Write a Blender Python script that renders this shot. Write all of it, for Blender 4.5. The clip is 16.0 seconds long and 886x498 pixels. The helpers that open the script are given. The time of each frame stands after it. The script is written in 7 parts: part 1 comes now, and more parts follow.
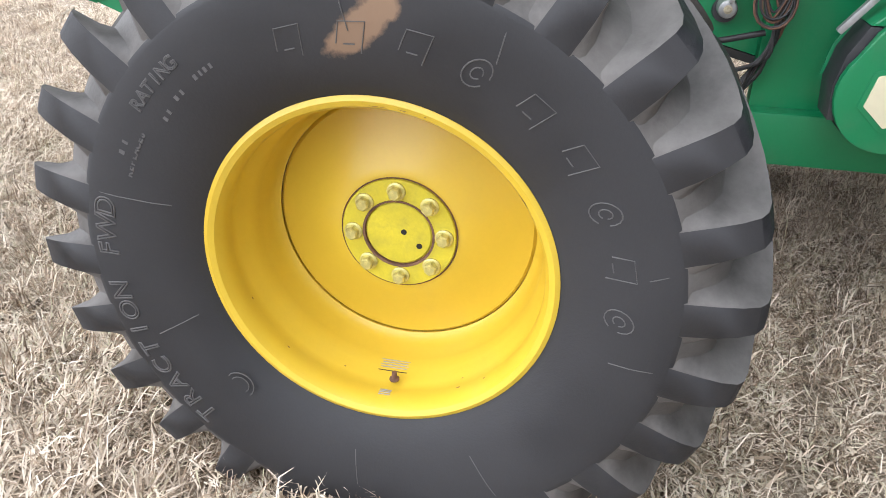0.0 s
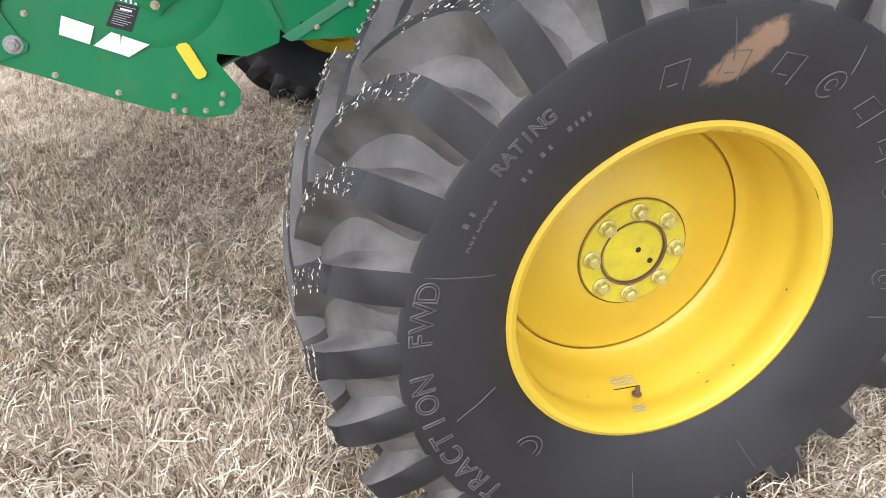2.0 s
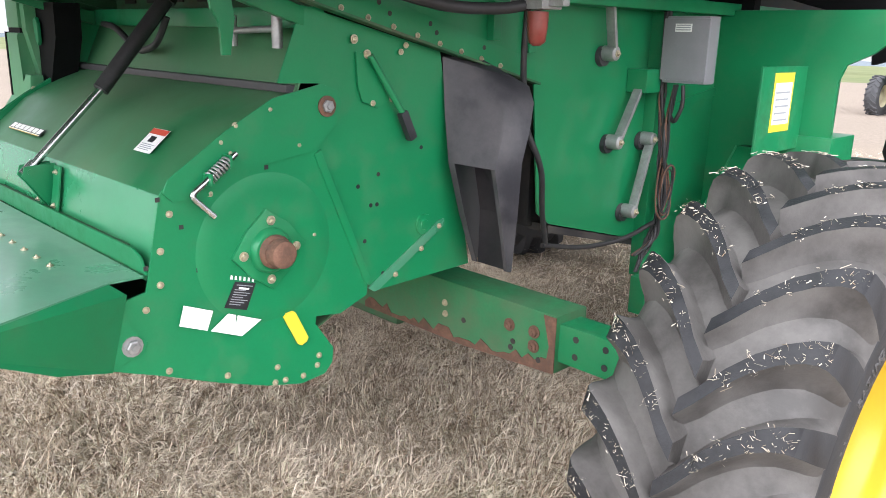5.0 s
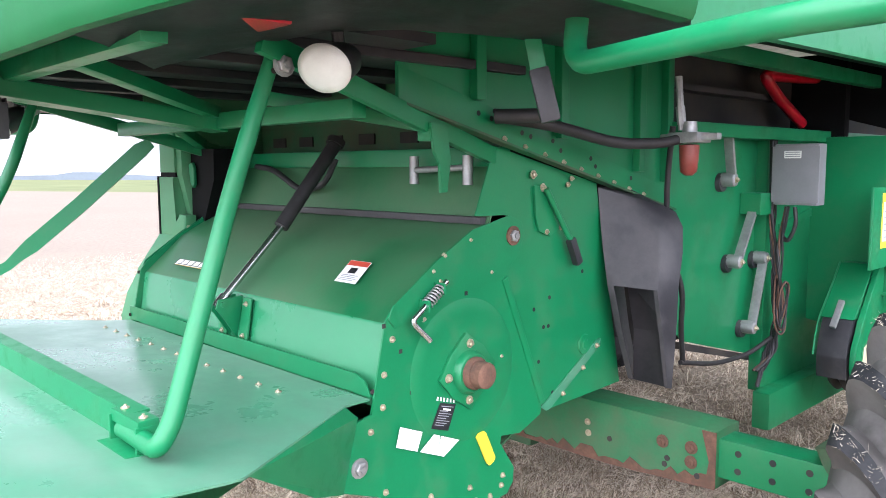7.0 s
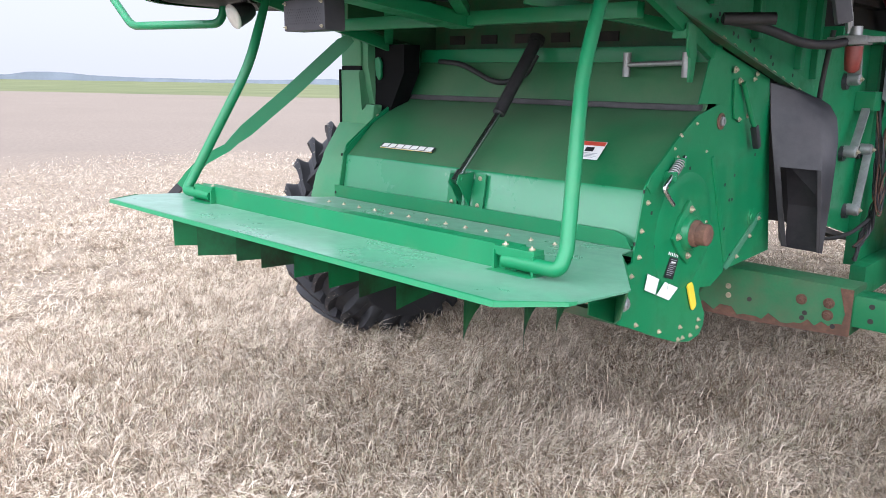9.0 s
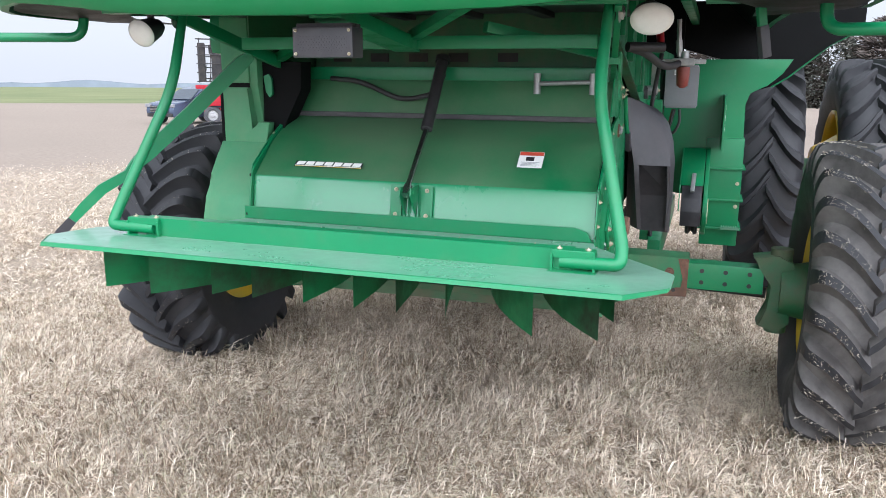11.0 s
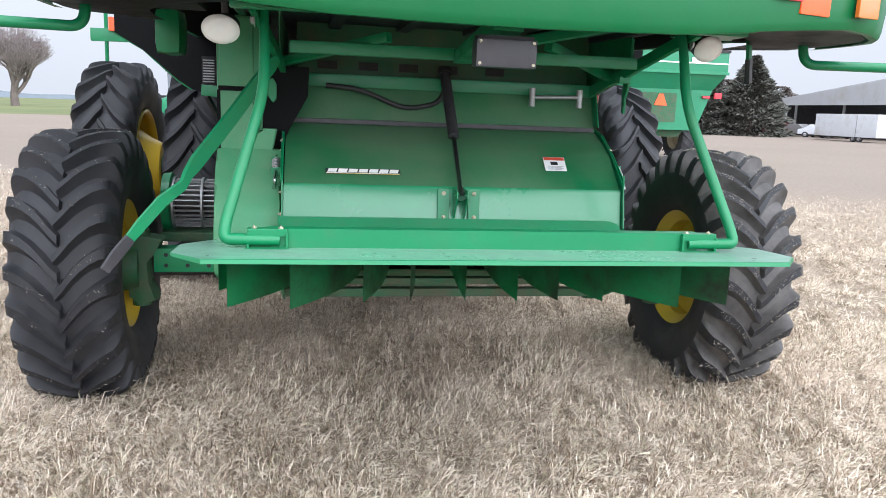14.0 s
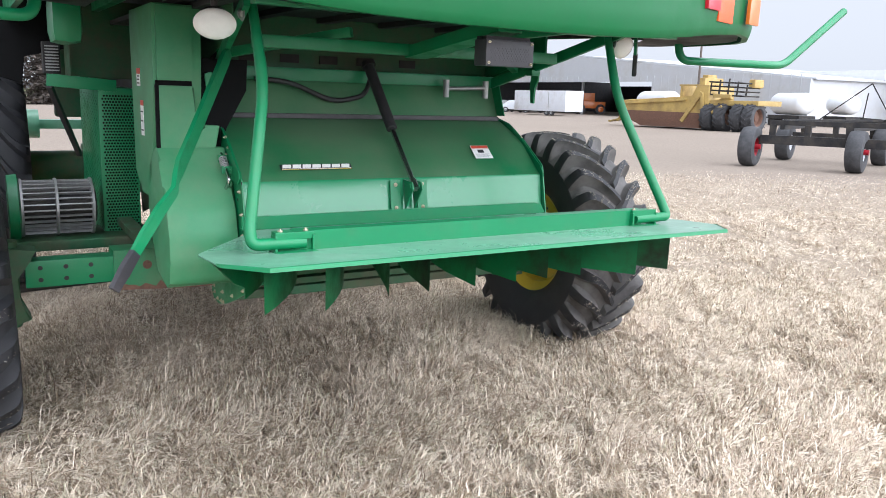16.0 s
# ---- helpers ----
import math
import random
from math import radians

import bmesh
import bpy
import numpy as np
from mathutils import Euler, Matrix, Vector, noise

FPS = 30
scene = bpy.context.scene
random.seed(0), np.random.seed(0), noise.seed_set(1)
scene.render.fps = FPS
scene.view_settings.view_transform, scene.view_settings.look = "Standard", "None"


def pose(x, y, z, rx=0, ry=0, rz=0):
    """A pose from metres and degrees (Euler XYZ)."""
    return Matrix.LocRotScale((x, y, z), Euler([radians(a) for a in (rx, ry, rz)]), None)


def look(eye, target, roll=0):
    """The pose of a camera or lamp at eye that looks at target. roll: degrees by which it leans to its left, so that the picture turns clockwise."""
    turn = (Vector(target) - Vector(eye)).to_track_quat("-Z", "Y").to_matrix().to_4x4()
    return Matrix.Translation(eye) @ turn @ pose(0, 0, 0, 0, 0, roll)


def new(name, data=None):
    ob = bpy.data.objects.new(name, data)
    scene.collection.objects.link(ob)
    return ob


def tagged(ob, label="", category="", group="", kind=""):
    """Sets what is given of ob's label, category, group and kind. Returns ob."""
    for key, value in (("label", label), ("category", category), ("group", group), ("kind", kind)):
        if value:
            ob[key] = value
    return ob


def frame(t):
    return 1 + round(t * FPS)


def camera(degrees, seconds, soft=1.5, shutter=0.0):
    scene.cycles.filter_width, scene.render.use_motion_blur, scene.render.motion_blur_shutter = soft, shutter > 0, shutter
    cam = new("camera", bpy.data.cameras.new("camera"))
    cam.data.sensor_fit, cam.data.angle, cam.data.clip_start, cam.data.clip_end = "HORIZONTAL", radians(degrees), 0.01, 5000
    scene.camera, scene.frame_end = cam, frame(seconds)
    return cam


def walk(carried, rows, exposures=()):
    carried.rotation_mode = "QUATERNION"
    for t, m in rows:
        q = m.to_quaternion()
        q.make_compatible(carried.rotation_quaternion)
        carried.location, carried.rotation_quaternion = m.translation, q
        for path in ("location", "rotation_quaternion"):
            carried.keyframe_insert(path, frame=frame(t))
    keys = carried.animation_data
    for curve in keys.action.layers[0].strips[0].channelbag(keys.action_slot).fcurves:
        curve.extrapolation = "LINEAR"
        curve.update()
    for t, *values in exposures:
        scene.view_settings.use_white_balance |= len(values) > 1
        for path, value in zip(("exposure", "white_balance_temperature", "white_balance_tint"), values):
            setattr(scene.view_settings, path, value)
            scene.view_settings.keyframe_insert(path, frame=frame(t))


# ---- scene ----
# ---- camera and its walk ----
cam = camera(59.0, 16.0, soft=0.8)
PATH = [
    (0, (3.509, 0.387, 1.469), (1.763, 0.062, 0.550), 2.49),
    (0.5, (3.534, 0.039, 1.481), (1.766, -0.081, 0.553), 1.71),
    (1, (3.426, -0.299, 1.468), (1.647, -0.201, 0.561), 1.75),
    (1.5, (3.400, -0.645, 1.468), (1.649, -0.289, 0.569), 2.41),
    (2, (3.357, -0.941, 1.467), (1.659, -0.363, 0.582), 2.57),
    (2.5, (3.229, -1.199, 1.490), (1.574, -0.461, 0.644), 1.42),
    (3, (3.167, -1.471, 1.509), (1.582, -0.553, 0.707), 1.26),
    (3.5, (3.057, -1.704, 1.531), (1.517, -0.672, 0.780), 1.26),
    (4, (2.840, -1.883, 1.554), (1.332, -0.731, 0.923), 1.19),
    (4.5, (2.725, -2.034, 1.608), (1.310, -0.724, 1.078), 1.35),
    (4.7, (2.696, -2.086, 1.684), (1.312, -0.741, 1.158), 2.0),
    (6.8, (2.496, -2.565, 1.710), (1.071, -1.172, 1.544), 0.6),
    (7, (2.396, -2.636, 1.699), (0.964, -1.251, 1.524), 0.20),
    (7.5, (2.303, -2.832, 1.677), (0.884, -1.449, 1.403), 0.27),
    (8, (2.308, -3.111, 1.665), (0.882, -1.769, 1.256), 1.17),
    (8.2, (2.276, -3.196, 1.639), (0.839, -1.870, 1.218), 1.2),
    (10.3, (1.622, -4.236, 1.671), (0.710, -2.506, 1.252), 0.9),
    (10.5, (1.507, -4.273, 1.694), (0.681, -2.503, 1.264), 1.03),
    (11, (1.205, -4.385, 1.709), (0.579, -2.528, 1.307), 0.34),
    (11.5, (0.868, -4.432, 1.679), (0.419, -2.519, 1.303), -0.08),
    (12, (0.598, -4.484, 1.683), (0.407, -2.526, 1.322), 0.06),
    (12.5, (0.318, -4.625, 1.688), (0.331, -2.654, 1.351), -0.08),
    (13, (0.016, -4.650, 1.687), (0.179, -2.684, 1.359), -0.36),
    (13.5, (-0.319, -4.633, 1.661), (-0.058, -2.675, 1.349), 0.68),
    (14, (-0.633, -4.744, 1.652), (-0.293, -2.804, 1.304), 1.87),
    (14.5, (-0.891, -4.710, 1.661), (-0.416, -2.803, 1.289), 1.71),
    (15, (-1.108, -4.537, 1.667), (-0.466, -2.673, 1.335), 1.80),
    (15.5, (-1.386, -4.494, 1.677), (-0.549, -2.709, 1.338), 1.05),
    (16, (-1.658, -4.507, 1.690), (-0.661, -2.817, 1.308), 1.33),
]
EXPOSURES = [(0.0, 0.30, 6100, 11), (3.0, 0.22, 6200, 13), (4.5, 0.55, 6300, 12), (7.0, 0.88, 5950, 16), (8.0, 0.56, 5900, 17), (10.5, 0.32, 5900, 12), (13.0, 0.26, 5950, 11), (16.0, 0.24, 5950, 11)]
walk(cam, [(t, look(eye, target, roll)) for t, eye, target, roll in PATH], EXPOSURES)

# ---- sky and sun: a bright overcast day ----
world = bpy.data.worlds.new("overcast_sky")
scene.world = world
world.use_nodes = True
wn, wl = world.node_tree.nodes, world.node_tree.links
sky = wn.new("ShaderNodeTexSky")
sky.sky_type, sky.sun_disc = "NISHITA", False
sky.sun_elevation, sky.sun_rotation = radians(38), radians(155)
sky.air_density, sky.dust_density, sky.ozone_density = 1.0, 4.0, 1.0
pale = wn.new("ShaderNodeHueSaturation")
pale.inputs["Saturation"].default_value = 0.16
cloud = wn.new("ShaderNodeMix")
cloud.data_type = "RGBA"
cloud.inputs[0].default_value = 0.75
cloud.inputs[7].default_value = (9.2, 9.4, 9.8, 1)
wl.new(sky.outputs[0], pale.inputs["Color"])
wl.new(pale.outputs[0], cloud.inputs[6])
wl.new(cloud.outputs[2], wn["Background"].inputs[0])
wn["Background"].inputs[1].default_value = 0.096
sun_data = bpy.data.lights.new("sun", "SUN")
sun_data.energy, sun_data.angle, sun_data.color = 7.2, radians(125), (0.985, 0.985, 1.0)
sun = new("sun", sun_data)
sun.matrix_world = look((10, -22, 19), (0, 0, 0))


# ---- materials ----
def principled(name):
    m = bpy.data.materials.new(name)
    m.use_nodes = True
    return m, m.node_tree.nodes, m.node_tree.links, m.node_tree.nodes["Principled BSDF"]


def rgb(c):
    return (*c, 1.0)


def noise_node(n, scale, detail=4.0, rough=0.55, vec=None, links=None):
    t = n.new("ShaderNodeTexNoise")
    t.inputs["Scale"].default_value = scale
    t.inputs["Detail"].default_value = detail
    t.inputs["Roughness"].default_value = rough
    if vec is not None:
        links.new(vec, t.inputs["Vector"])
    return t


def ramp(n, l, src, stops):
    r = n.new("ShaderNodeValToRGB")
    while len(r.color_ramp.elements) < len(stops):
        r.color_ramp.elements.new(0.5)
    for e, (p, c) in zip(r.color_ramp.elements, stops):
        e.position, e.color = p, rgb(c)
    l.new(src, r.inputs[0])
    return r.outputs[0]


def mix(n, l, fac, a, b):
    m = n.new("ShaderNodeMix")
    m.data_type = "RGBA"
    for sock, v in ((m.inputs[0], fac), (m.inputs[6], a), (m.inputs[7], b)):
        if isinstance(v, (int, float)):
            sock.default_value = v
        elif isinstance(v, tuple):
            sock.default_value = rgb(v)
        else:
            l.new(v, sock)
    return m.outputs[2]


def surface(name, base, rough=0.5, metal=0.0, vary=0.12, scale=3.0, fine=60.0, bump=0.05, dirt=None, dirt_at=0.55, dirt_scale=4.0, spec=0.5, coat=0.0, dirt_most=1.0):
    """A worn surface: base colour varied at two scales, a layer of dirt in patches, fine relief."""
    m, n, l, p = principled(name)
    pos = n.new("ShaderNodeTexCoord").outputs["Object"]
    big, small = noise_node(n, scale, 5, 0.6, pos, l), noise_node(n, fine, 3, 0.6, pos, l)
    dark, light = tuple(c * (1 - vary) for c in base), tuple(min(1, c * (1 + vary)) for c in base)
    col = ramp(n, l, big.outputs[0], [(0.3, dark), (0.7, light)])
    col = mix(n, l, ramp_value(n, l, small.outputs[0], 0.4, 0.7, vary * 1.5), col, tuple(c * 0.7 for c in base))
    if dirt:
        d = noise_node(n, dirt_scale, 8, 0.65, pos, l)
        col = mix(n, l, ramp_value(n, l, d.outputs[0], dirt_at - 0.12, dirt_at + 0.18, dirt_most), col, dirt)
        l.new(ramp_value(n, l, d.outputs[0], dirt_at - 0.12, dirt_at + 0.18, 0.35, rough), p.inputs["Roughness"])
    else:
        p.inputs["Roughness"].default_value = rough
    l.new(col, p.inputs["Base Color"])
    p.inputs["Metallic"].default_value = metal
    p.inputs["Specular IOR Level"].default_value = spec
    p.inputs["Coat Weight"].default_value = coat
    p.inputs["Coat Roughness"].default_value = 0.15
    if bump:
        b = n.new("ShaderNodeBump")
        b.inputs["Strength"].default_value, b.inputs["Distance"].default_value = bump, 0.01
        l.new(small.outputs[0], b.inputs["Height"])
        l.new(b.outputs[0], p.inputs["Normal"])
    return m


def ramp_value(n, l, src, lo, hi, top=1.0, base=0.0):
    r = n.new("ShaderNodeMapRange")
    r.inputs["From Min"].default_value, r.inputs["From Max"].default_value = lo, hi
    r.inputs["To Min"].default_value, r.inputs["To Max"].default_value = base, base + top
    l.new(src, r.inputs["Value"])
    return r.outputs[0]


GREEN = surface("green_paint", (0.009, 0.192, 0.072), 0.36, vary=0.08, scale=2.0, fine=140, bump=0.02, dirt=(0.14, 0.20, 0.11), dirt_at=0.62, dirt_scale=9.0, coat=0.08, dirt_most=0.22, spec=0.4)
# darker copy of the body green, offsetting the strong light on the hood
HOOD_GREEN = surface("darkened_hood_green", (0.005, 0.115, 0.034), 0.36, vary=0.05, scale=1.2, fine=90, bump=0.015, dirt=(0.04, 0.14, 0.06), dirt_at=0.60, dirt_scale=3.0, dirt_most=0.25, spec=0.25)
GREEN_DUSTY = surface("dusty_green_paint", (0.012, 0.150, 0.054), 0.28, vary=0.14, scale=2.5, fine=90, bump=0.03, dirt=(0.170, 0.200, 0.130), dirt_at=0.48, dirt_scale=1.3, dirt_most=0.50)
GREEN_PALE = surface("pale_dusty_green_paint", (0.036, 0.225, 0.118), 0.22, vary=0.10, scale=2.2, fine=120, bump=0.015, dirt=(0.19, 0.27, 0.21), dirt_at=0.50, dirt_scale=2.6, dirt_most=0.5, coat=0.5)
for node in GREEN_PALE.node_tree.nodes:
    if node.type == "BSDF_PRINCIPLED":
        node.inputs["Sheen Weight"].default_value, node.inputs["Sheen Roughness"].default_value = 0.22, 0.30
        node.inputs["Sheen Tint"].default_value = (0.80, 1.0, 0.90, 1)
# dark green for grime, and for shade painted into walls under the body
GREEN_DARK = surface("grimy_shaded_green_paint", (0.008, 0.10, 0.035), 0.5, vary=0.2, scale=4, fine=70, bump=0.05, dirt=(0.10, 0.09, 0.06), dirt_at=0.5, dirt_scale=6, dirt_most=0.8)
# lighter copy of the body green: the lower panel's extra light is in the colour
GREEN_LIT = surface("lit_glossy_green_paint", (0.022, 0.235, 0.098), 0.24, vary=0.06, scale=1.6, fine=120, bump=0.015, dirt=(0.10, 0.25, 0.15), dirt_at=0.56, dirt_scale=1.8, coat=0.5, dirt_most=0.35)
GREEN_AXLE = surface("muddy_axle_paint", (0.012, 0.165, 0.060), 0.5, vary=0.16, scale=3.5, fine=80, bump=0.05, dirt=(0.13, 0.135, 0.085), dirt_at=0.52, dirt_scale=4.0, dirt_most=0.6)
GREEN_CART = surface("cart_green_paint", (0.010, 0.19, 0.085), 0.4, vary=0.08, scale=1.0, fine=20, bump=0.0, dirt=(0.12, 0.30, 0.16), dirt_at=0.62, dirt_scale=0.8, dirt_most=0.3)
YELLOW = surface("yellow_paint", (0.62, 0.43, 0.035), 0.36, vary=0.04, scale=5, fine=120, bump=0.02, dirt=(0.50, 0.36, 0.07), dirt_at=0.64, dirt_scale=5, coat=0.1, dirt_most=0.4)
YELLOW_HUB = surface("lime_yellow_paint", (0.58, 0.49, 0.03), 0.45, vary=0.12, scale=18, fine=160, bump=0.06, dirt=(0.34, 0.30, 0.05), dirt_at=0.6, dirt_scale=30, dirt_most=0.6)
YELLOW_OLD = surface("faded_yellow_paint", (0.44, 0.31, 0.10), 0.55, vary=0.18, scale=1.2, fine=14, bump=0.03, dirt=(0.25, 0.17, 0.08), dirt_at=0.58, dirt_scale=1.5)
RUBBER = surface("dusty_black_rubber", (0.017, 0.0175, 0.0205), 0.55, vary=0.20, scale=2.2, fine=150, bump=0.08, dirt=(0.036, 0.035, 0.037), dirt_at=0.52, dirt_scale=2.4, dirt_most=0.8)
RUBBER_CLAY = surface("clay_smeared_rubber", (0.017, 0.0175, 0.0205), 0.55, vary=0.20, scale=2.2, fine=150, bump=0.08, dirt=(0.036, 0.035, 0.037), dirt_at=0.52, dirt_scale=2.4, dirt_most=0.8)
RUBBER_LUG = surface("dusty_tread_rubber", (0.060, 0.055, 0.052), 0.55, vary=0.20, scale=6, fine=110, bump=0.10, dirt=(0.155, 0.146, 0.140), dirt_at=0.50, dirt_scale=6.0, dirt_most=0.8)
RUBBER_CLEAN = surface("scuffed_tread_rubber", (0.020, 0.0205, 0.024), 0.55, vary=0.25, scale=6, fine=110, bump=0.10, dirt=(0.052, 0.051, 0.054), dirt_at=0.52, dirt_scale=5.0, dirt_most=0.7)
RUBBER_TOP = surface("lug_top_rubber", (0.014, 0.0145, 0.017), 0.50, vary=0.35, scale=25, fine=160, bump=0.14, dirt=(0.042, 0.042, 0.046), dirt_at=0.56, dirt_scale=18, dirt_most=0.7, spec=0.35)
def smear(m, at, size, colour, lean=0.0):
    """A smear of dried clay round one place of an object, with a ragged edge."""
    n, l, p = m.node_tree.nodes, m.node_tree.links, m.node_tree.nodes["Principled BSDF"]
    pos = n.new("ShaderNodeTexCoord").outputs["Object"]
    shift = n.new("ShaderNodeVectorMath")
    shift.operation = "SUBTRACT"
    l.new(pos, shift.inputs[0])
    shift.inputs[1].default_value = at
    squeeze = n.new("ShaderNodeVectorMath")
    squeeze.operation = "DIVIDE"
    turned = n.new("ShaderNodeVectorRotate")
    turned.rotation_type = "X_AXIS"
    turned.inputs["Angle"].default_value = radians(-lean)
    l.new(shift.outputs[0], turned.inputs["Vector"])
    l.new(turned.outputs[0], squeeze.inputs[0])
    squeeze.inputs[1].default_value = size
    far = n.new("ShaderNodeVectorMath")
    far.operation = "LENGTH"
    l.new(squeeze.outputs[0], far.inputs[0])
    rag = n.new("ShaderNodeMath")
    rag.operation = "MULTIPLY_ADD"
    l.new(noise_node(n, 22, 5, 0.65, pos, l).outputs[0], rag.inputs[0])
    rag.inputs[1].default_value = 1.1
    l.new(far.outputs["Value"], rag.inputs[2])
    old = p.inputs["Base Color"].links[0].from_socket
    l.new(mix(n, l, ramp_value(n, l, rag.outputs[0], 1.55, 1.25, 0.85), old, colour), p.inputs["Base Color"])


smear(RUBBER_CLAY, (0.26, 0.006, 0.519), (0.2, 0.095, 0.036), (0.25, 0.16, 0.10), 42.6)
RUBBER_FAR = surface("far_rubber", (0.035, 0.036, 0.040), 0.7, vary=0.25, scale=3, fine=40, bump=0.05, dirt=(0.09, 0.09, 0.095), dirt_at=0.5, dirt_scale=4)
BLACK = surface("black_plastic", (0.030, 0.029, 0.034), 0.42, vary=0.2, scale=5, fine=130, bump=0.05, dirt=(0.12, 0.11, 0.11), dirt_at=0.55, dirt_scale=5, dirt_most=0.5)
# dark steel; its near-black also stands for shade inside housings
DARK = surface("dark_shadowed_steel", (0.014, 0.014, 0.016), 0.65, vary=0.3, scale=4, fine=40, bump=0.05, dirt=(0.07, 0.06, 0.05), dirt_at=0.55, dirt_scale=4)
# dark liner panel; also the shade painted on the shed's inner walls
LINER = surface("dark_liner_and_shade", (0.016, 0.016, 0.022), 0.6, vary=0.2, scale=3, fine=30, bump=0.04, dirt=(0.06, 0.05, 0.05), dirt_at=0.58, dirt_scale=3)
ZINC = surface("zinc_plated_steel", (0.52, 0.46, 0.34), 0.5, metal=0.7, vary=0.2, scale=60, fine=300, bump=0.05)
STEEL = surface("bright_steel", (0.60, 0.60, 0.61), 0.25, metal=1.0, vary=0.1, scale=10, fine=120, bump=0.02)
CAST = surface("grey_cast_steel", (0.36, 0.36, 0.36), 0.45, metal=0.6, vary=0.2, scale=20, fine=140, bump=0.08)
RUST = surface("rusty_steel", (0.17, 0.085, 0.055), 0.8, vary=0.35, scale=14, fine=110, bump=0.2, dirt=(0.10, 0.06, 0.045), dirt_at=0.5, dirt_scale=20)
GREYBOX = surface("grey_painted_box", (0.22, 0.22, 0.235), 0.45, vary=0.1, scale=6, fine=120, bump=0.03)
LENS = surface("milky_lamp_lens", (0.78, 0.77, 0.73), 0.25, vary=0.05, scale=20, fine=90, bump=0.12, coat=0.4)
RED = surface("red_plastic", (0.50, 0.006, 0.022), 0.3, vary=0.1, scale=9, fine=60, bump=0.02, coat=0.3)
RED_PAINT = surface("red_machine_paint", (0.30, 0.006, 0.016), 0.5, spec=0.3, vary=0.12, scale=1.5, fine=20, bump=0.02, dirt=(0.20, 0.03, 0.03), dirt_at=0.62, dirt_scale=1.5)
RED_FILTER = surface("brown_red_bowl", (0.22, 0.045, 0.035), 0.35, vary=0.2, scale=20, fine=90, bump=0.03)
ORANGE = surface("orange_reflector", (0.85, 0.10, 0.015), 0.4, vary=0.06, scale=20, fine=200, bump=0.05)
AMBER = surface("amber_plastic", (0.62, 0.16, 0.02), 0.3, vary=0.06, scale=9, fine=60, bump=0.02, coat=0.3)
WHITE = surface("white_decal", (0.80, 0.80, 0.78), 0.5, vary=0.04, scale=20, fine=200, bump=0.0)
WHITE_PAINT = surface("white_sheet_metal", (0.66, 0.68, 0.72), 0.45, vary=0.06, scale=0.6, fine=8, bump=0.01, dirt=(0.45, 0.44, 0.42), dirt_at=0.62, dirt_scale=0.7)
DECAL_YELLOW = surface("yellow_paint", (0.84, 0.625, 0.050), 0.36, vary=0.04, scale=5, fine=120, bump=0.02, dirt=(0.62, 0.46, 0.08), dirt_at=0.64, dirt_scale=5, coat=0.1, dirt_most=0.4)
DECAL_BLACK = surface("black_decal", (0.020, 0.020, 0.024), 0.45, vary=0.1, scale=30, fine=200, bump=0.0)
DECAL_GREY = surface("grey_print", (0.33, 0.34, 0.36), 0.5, vary=0.1, scale=30, fine=200, bump=0.0)
DECAL_RED = surface("red_print", (0.55, 0.07, 0.04), 0.5, vary=0.1, scale=30, fine=200, bump=0.0)
FIN_GREEN = surface("scoured_green_paint", (0.014, 0.25, 0.088), 0.42, vary=0.10, scale=2.0, fine=140, bump=0.03, dirt=(0.040, 0.032, 0.026), dirt_at=0.56, dirt_scale=3.2, spec=0.4)
GREEN_PALE_D = surface("sun_bleached_green_plastic", (0.040, 0.25, 0.105), 0.45, vary=0.08, scale=3, fine=60, bump=0.02, dirt=(0.19, 0.27, 0.17), dirt_at=0.5, dirt_scale=2.2, dirt_most=0.6)
# near-black for plastic liners, and for the shade painted into cavities
MOUTH = surface("black_plastic_and_shade", (0.0045, 0.0045, 0.005), 0.75, vary=0.2, scale=8, fine=60, bump=0.0, spec=0.15)
HOSE = surface("black_rubber_hose", (0.028, 0.026, 0.028), 0.55, vary=0.25, scale=20, fine=120, bump=0.06)
SHED = surface("pale_sheet_cladding", (0.50, 0.51, 0.53), 0.5, vary=0.06, scale=0.3, fine=4, bump=0.02, dirt=(0.40, 0.38, 0.35), dirt_at=0.6, dirt_scale=0.3)
BARK = surface("grey_bark", (0.14, 0.115, 0.10), 0.9, vary=0.3, scale=3, fine=20, bump=0.3)
TWIG = surface("bare_twigs", (0.24, 0.20, 0.19), 0.9, vary=0.2, scale=1, fine=10, bump=0.0)
GLASS = surface("dark_window_glass", (0.05, 0.065, 0.08), 0.12, vary=0.1, scale=1, fine=10, bump=0.0, coat=0.6)
CAR_BLUE = surface("slate_blue_car_paint", (0.075, 0.10, 0.16), 0.25, metal=0.3, vary=0.06, scale=2, fine=20, bump=0.0, coat=0.5)
CREAM = surface("cream_rim_paint", (0.66, 0.60, 0.42), 0.45, vary=0.08, scale=4, fine=40, bump=0.02)
TANK = surface("white_poly_tank", (0.72, 0.73, 0.74), 0.4, vary=0.04, scale=2, fine=20, bump=0.0)


def foliage(name, a, b, c):
    m, n, l, p = principled(name)
    g = n.new("ShaderNodeNewGeometry")
    l.new(ramp(n, l, g.outputs["Random Per Island"], [(0.0, a), (0.5, b), (1.0, c)]), p.inputs["Base Color"])
    p.inputs["Roughness"].default_value = 0.85
    p.inputs["Specular IOR Level"].default_value = 0.15
    return m


CONIFER = foliage("evergreen_needles", (0.075, 0.080, 0.068), (0.105, 0.108, 0.090), (0.15, 0.14, 0.12))
HEDGE = foliage("brown_winter_hedge", (0.085, 0.072, 0.064), (0.12, 0.10, 0.088), (0.16, 0.135, 0.115))
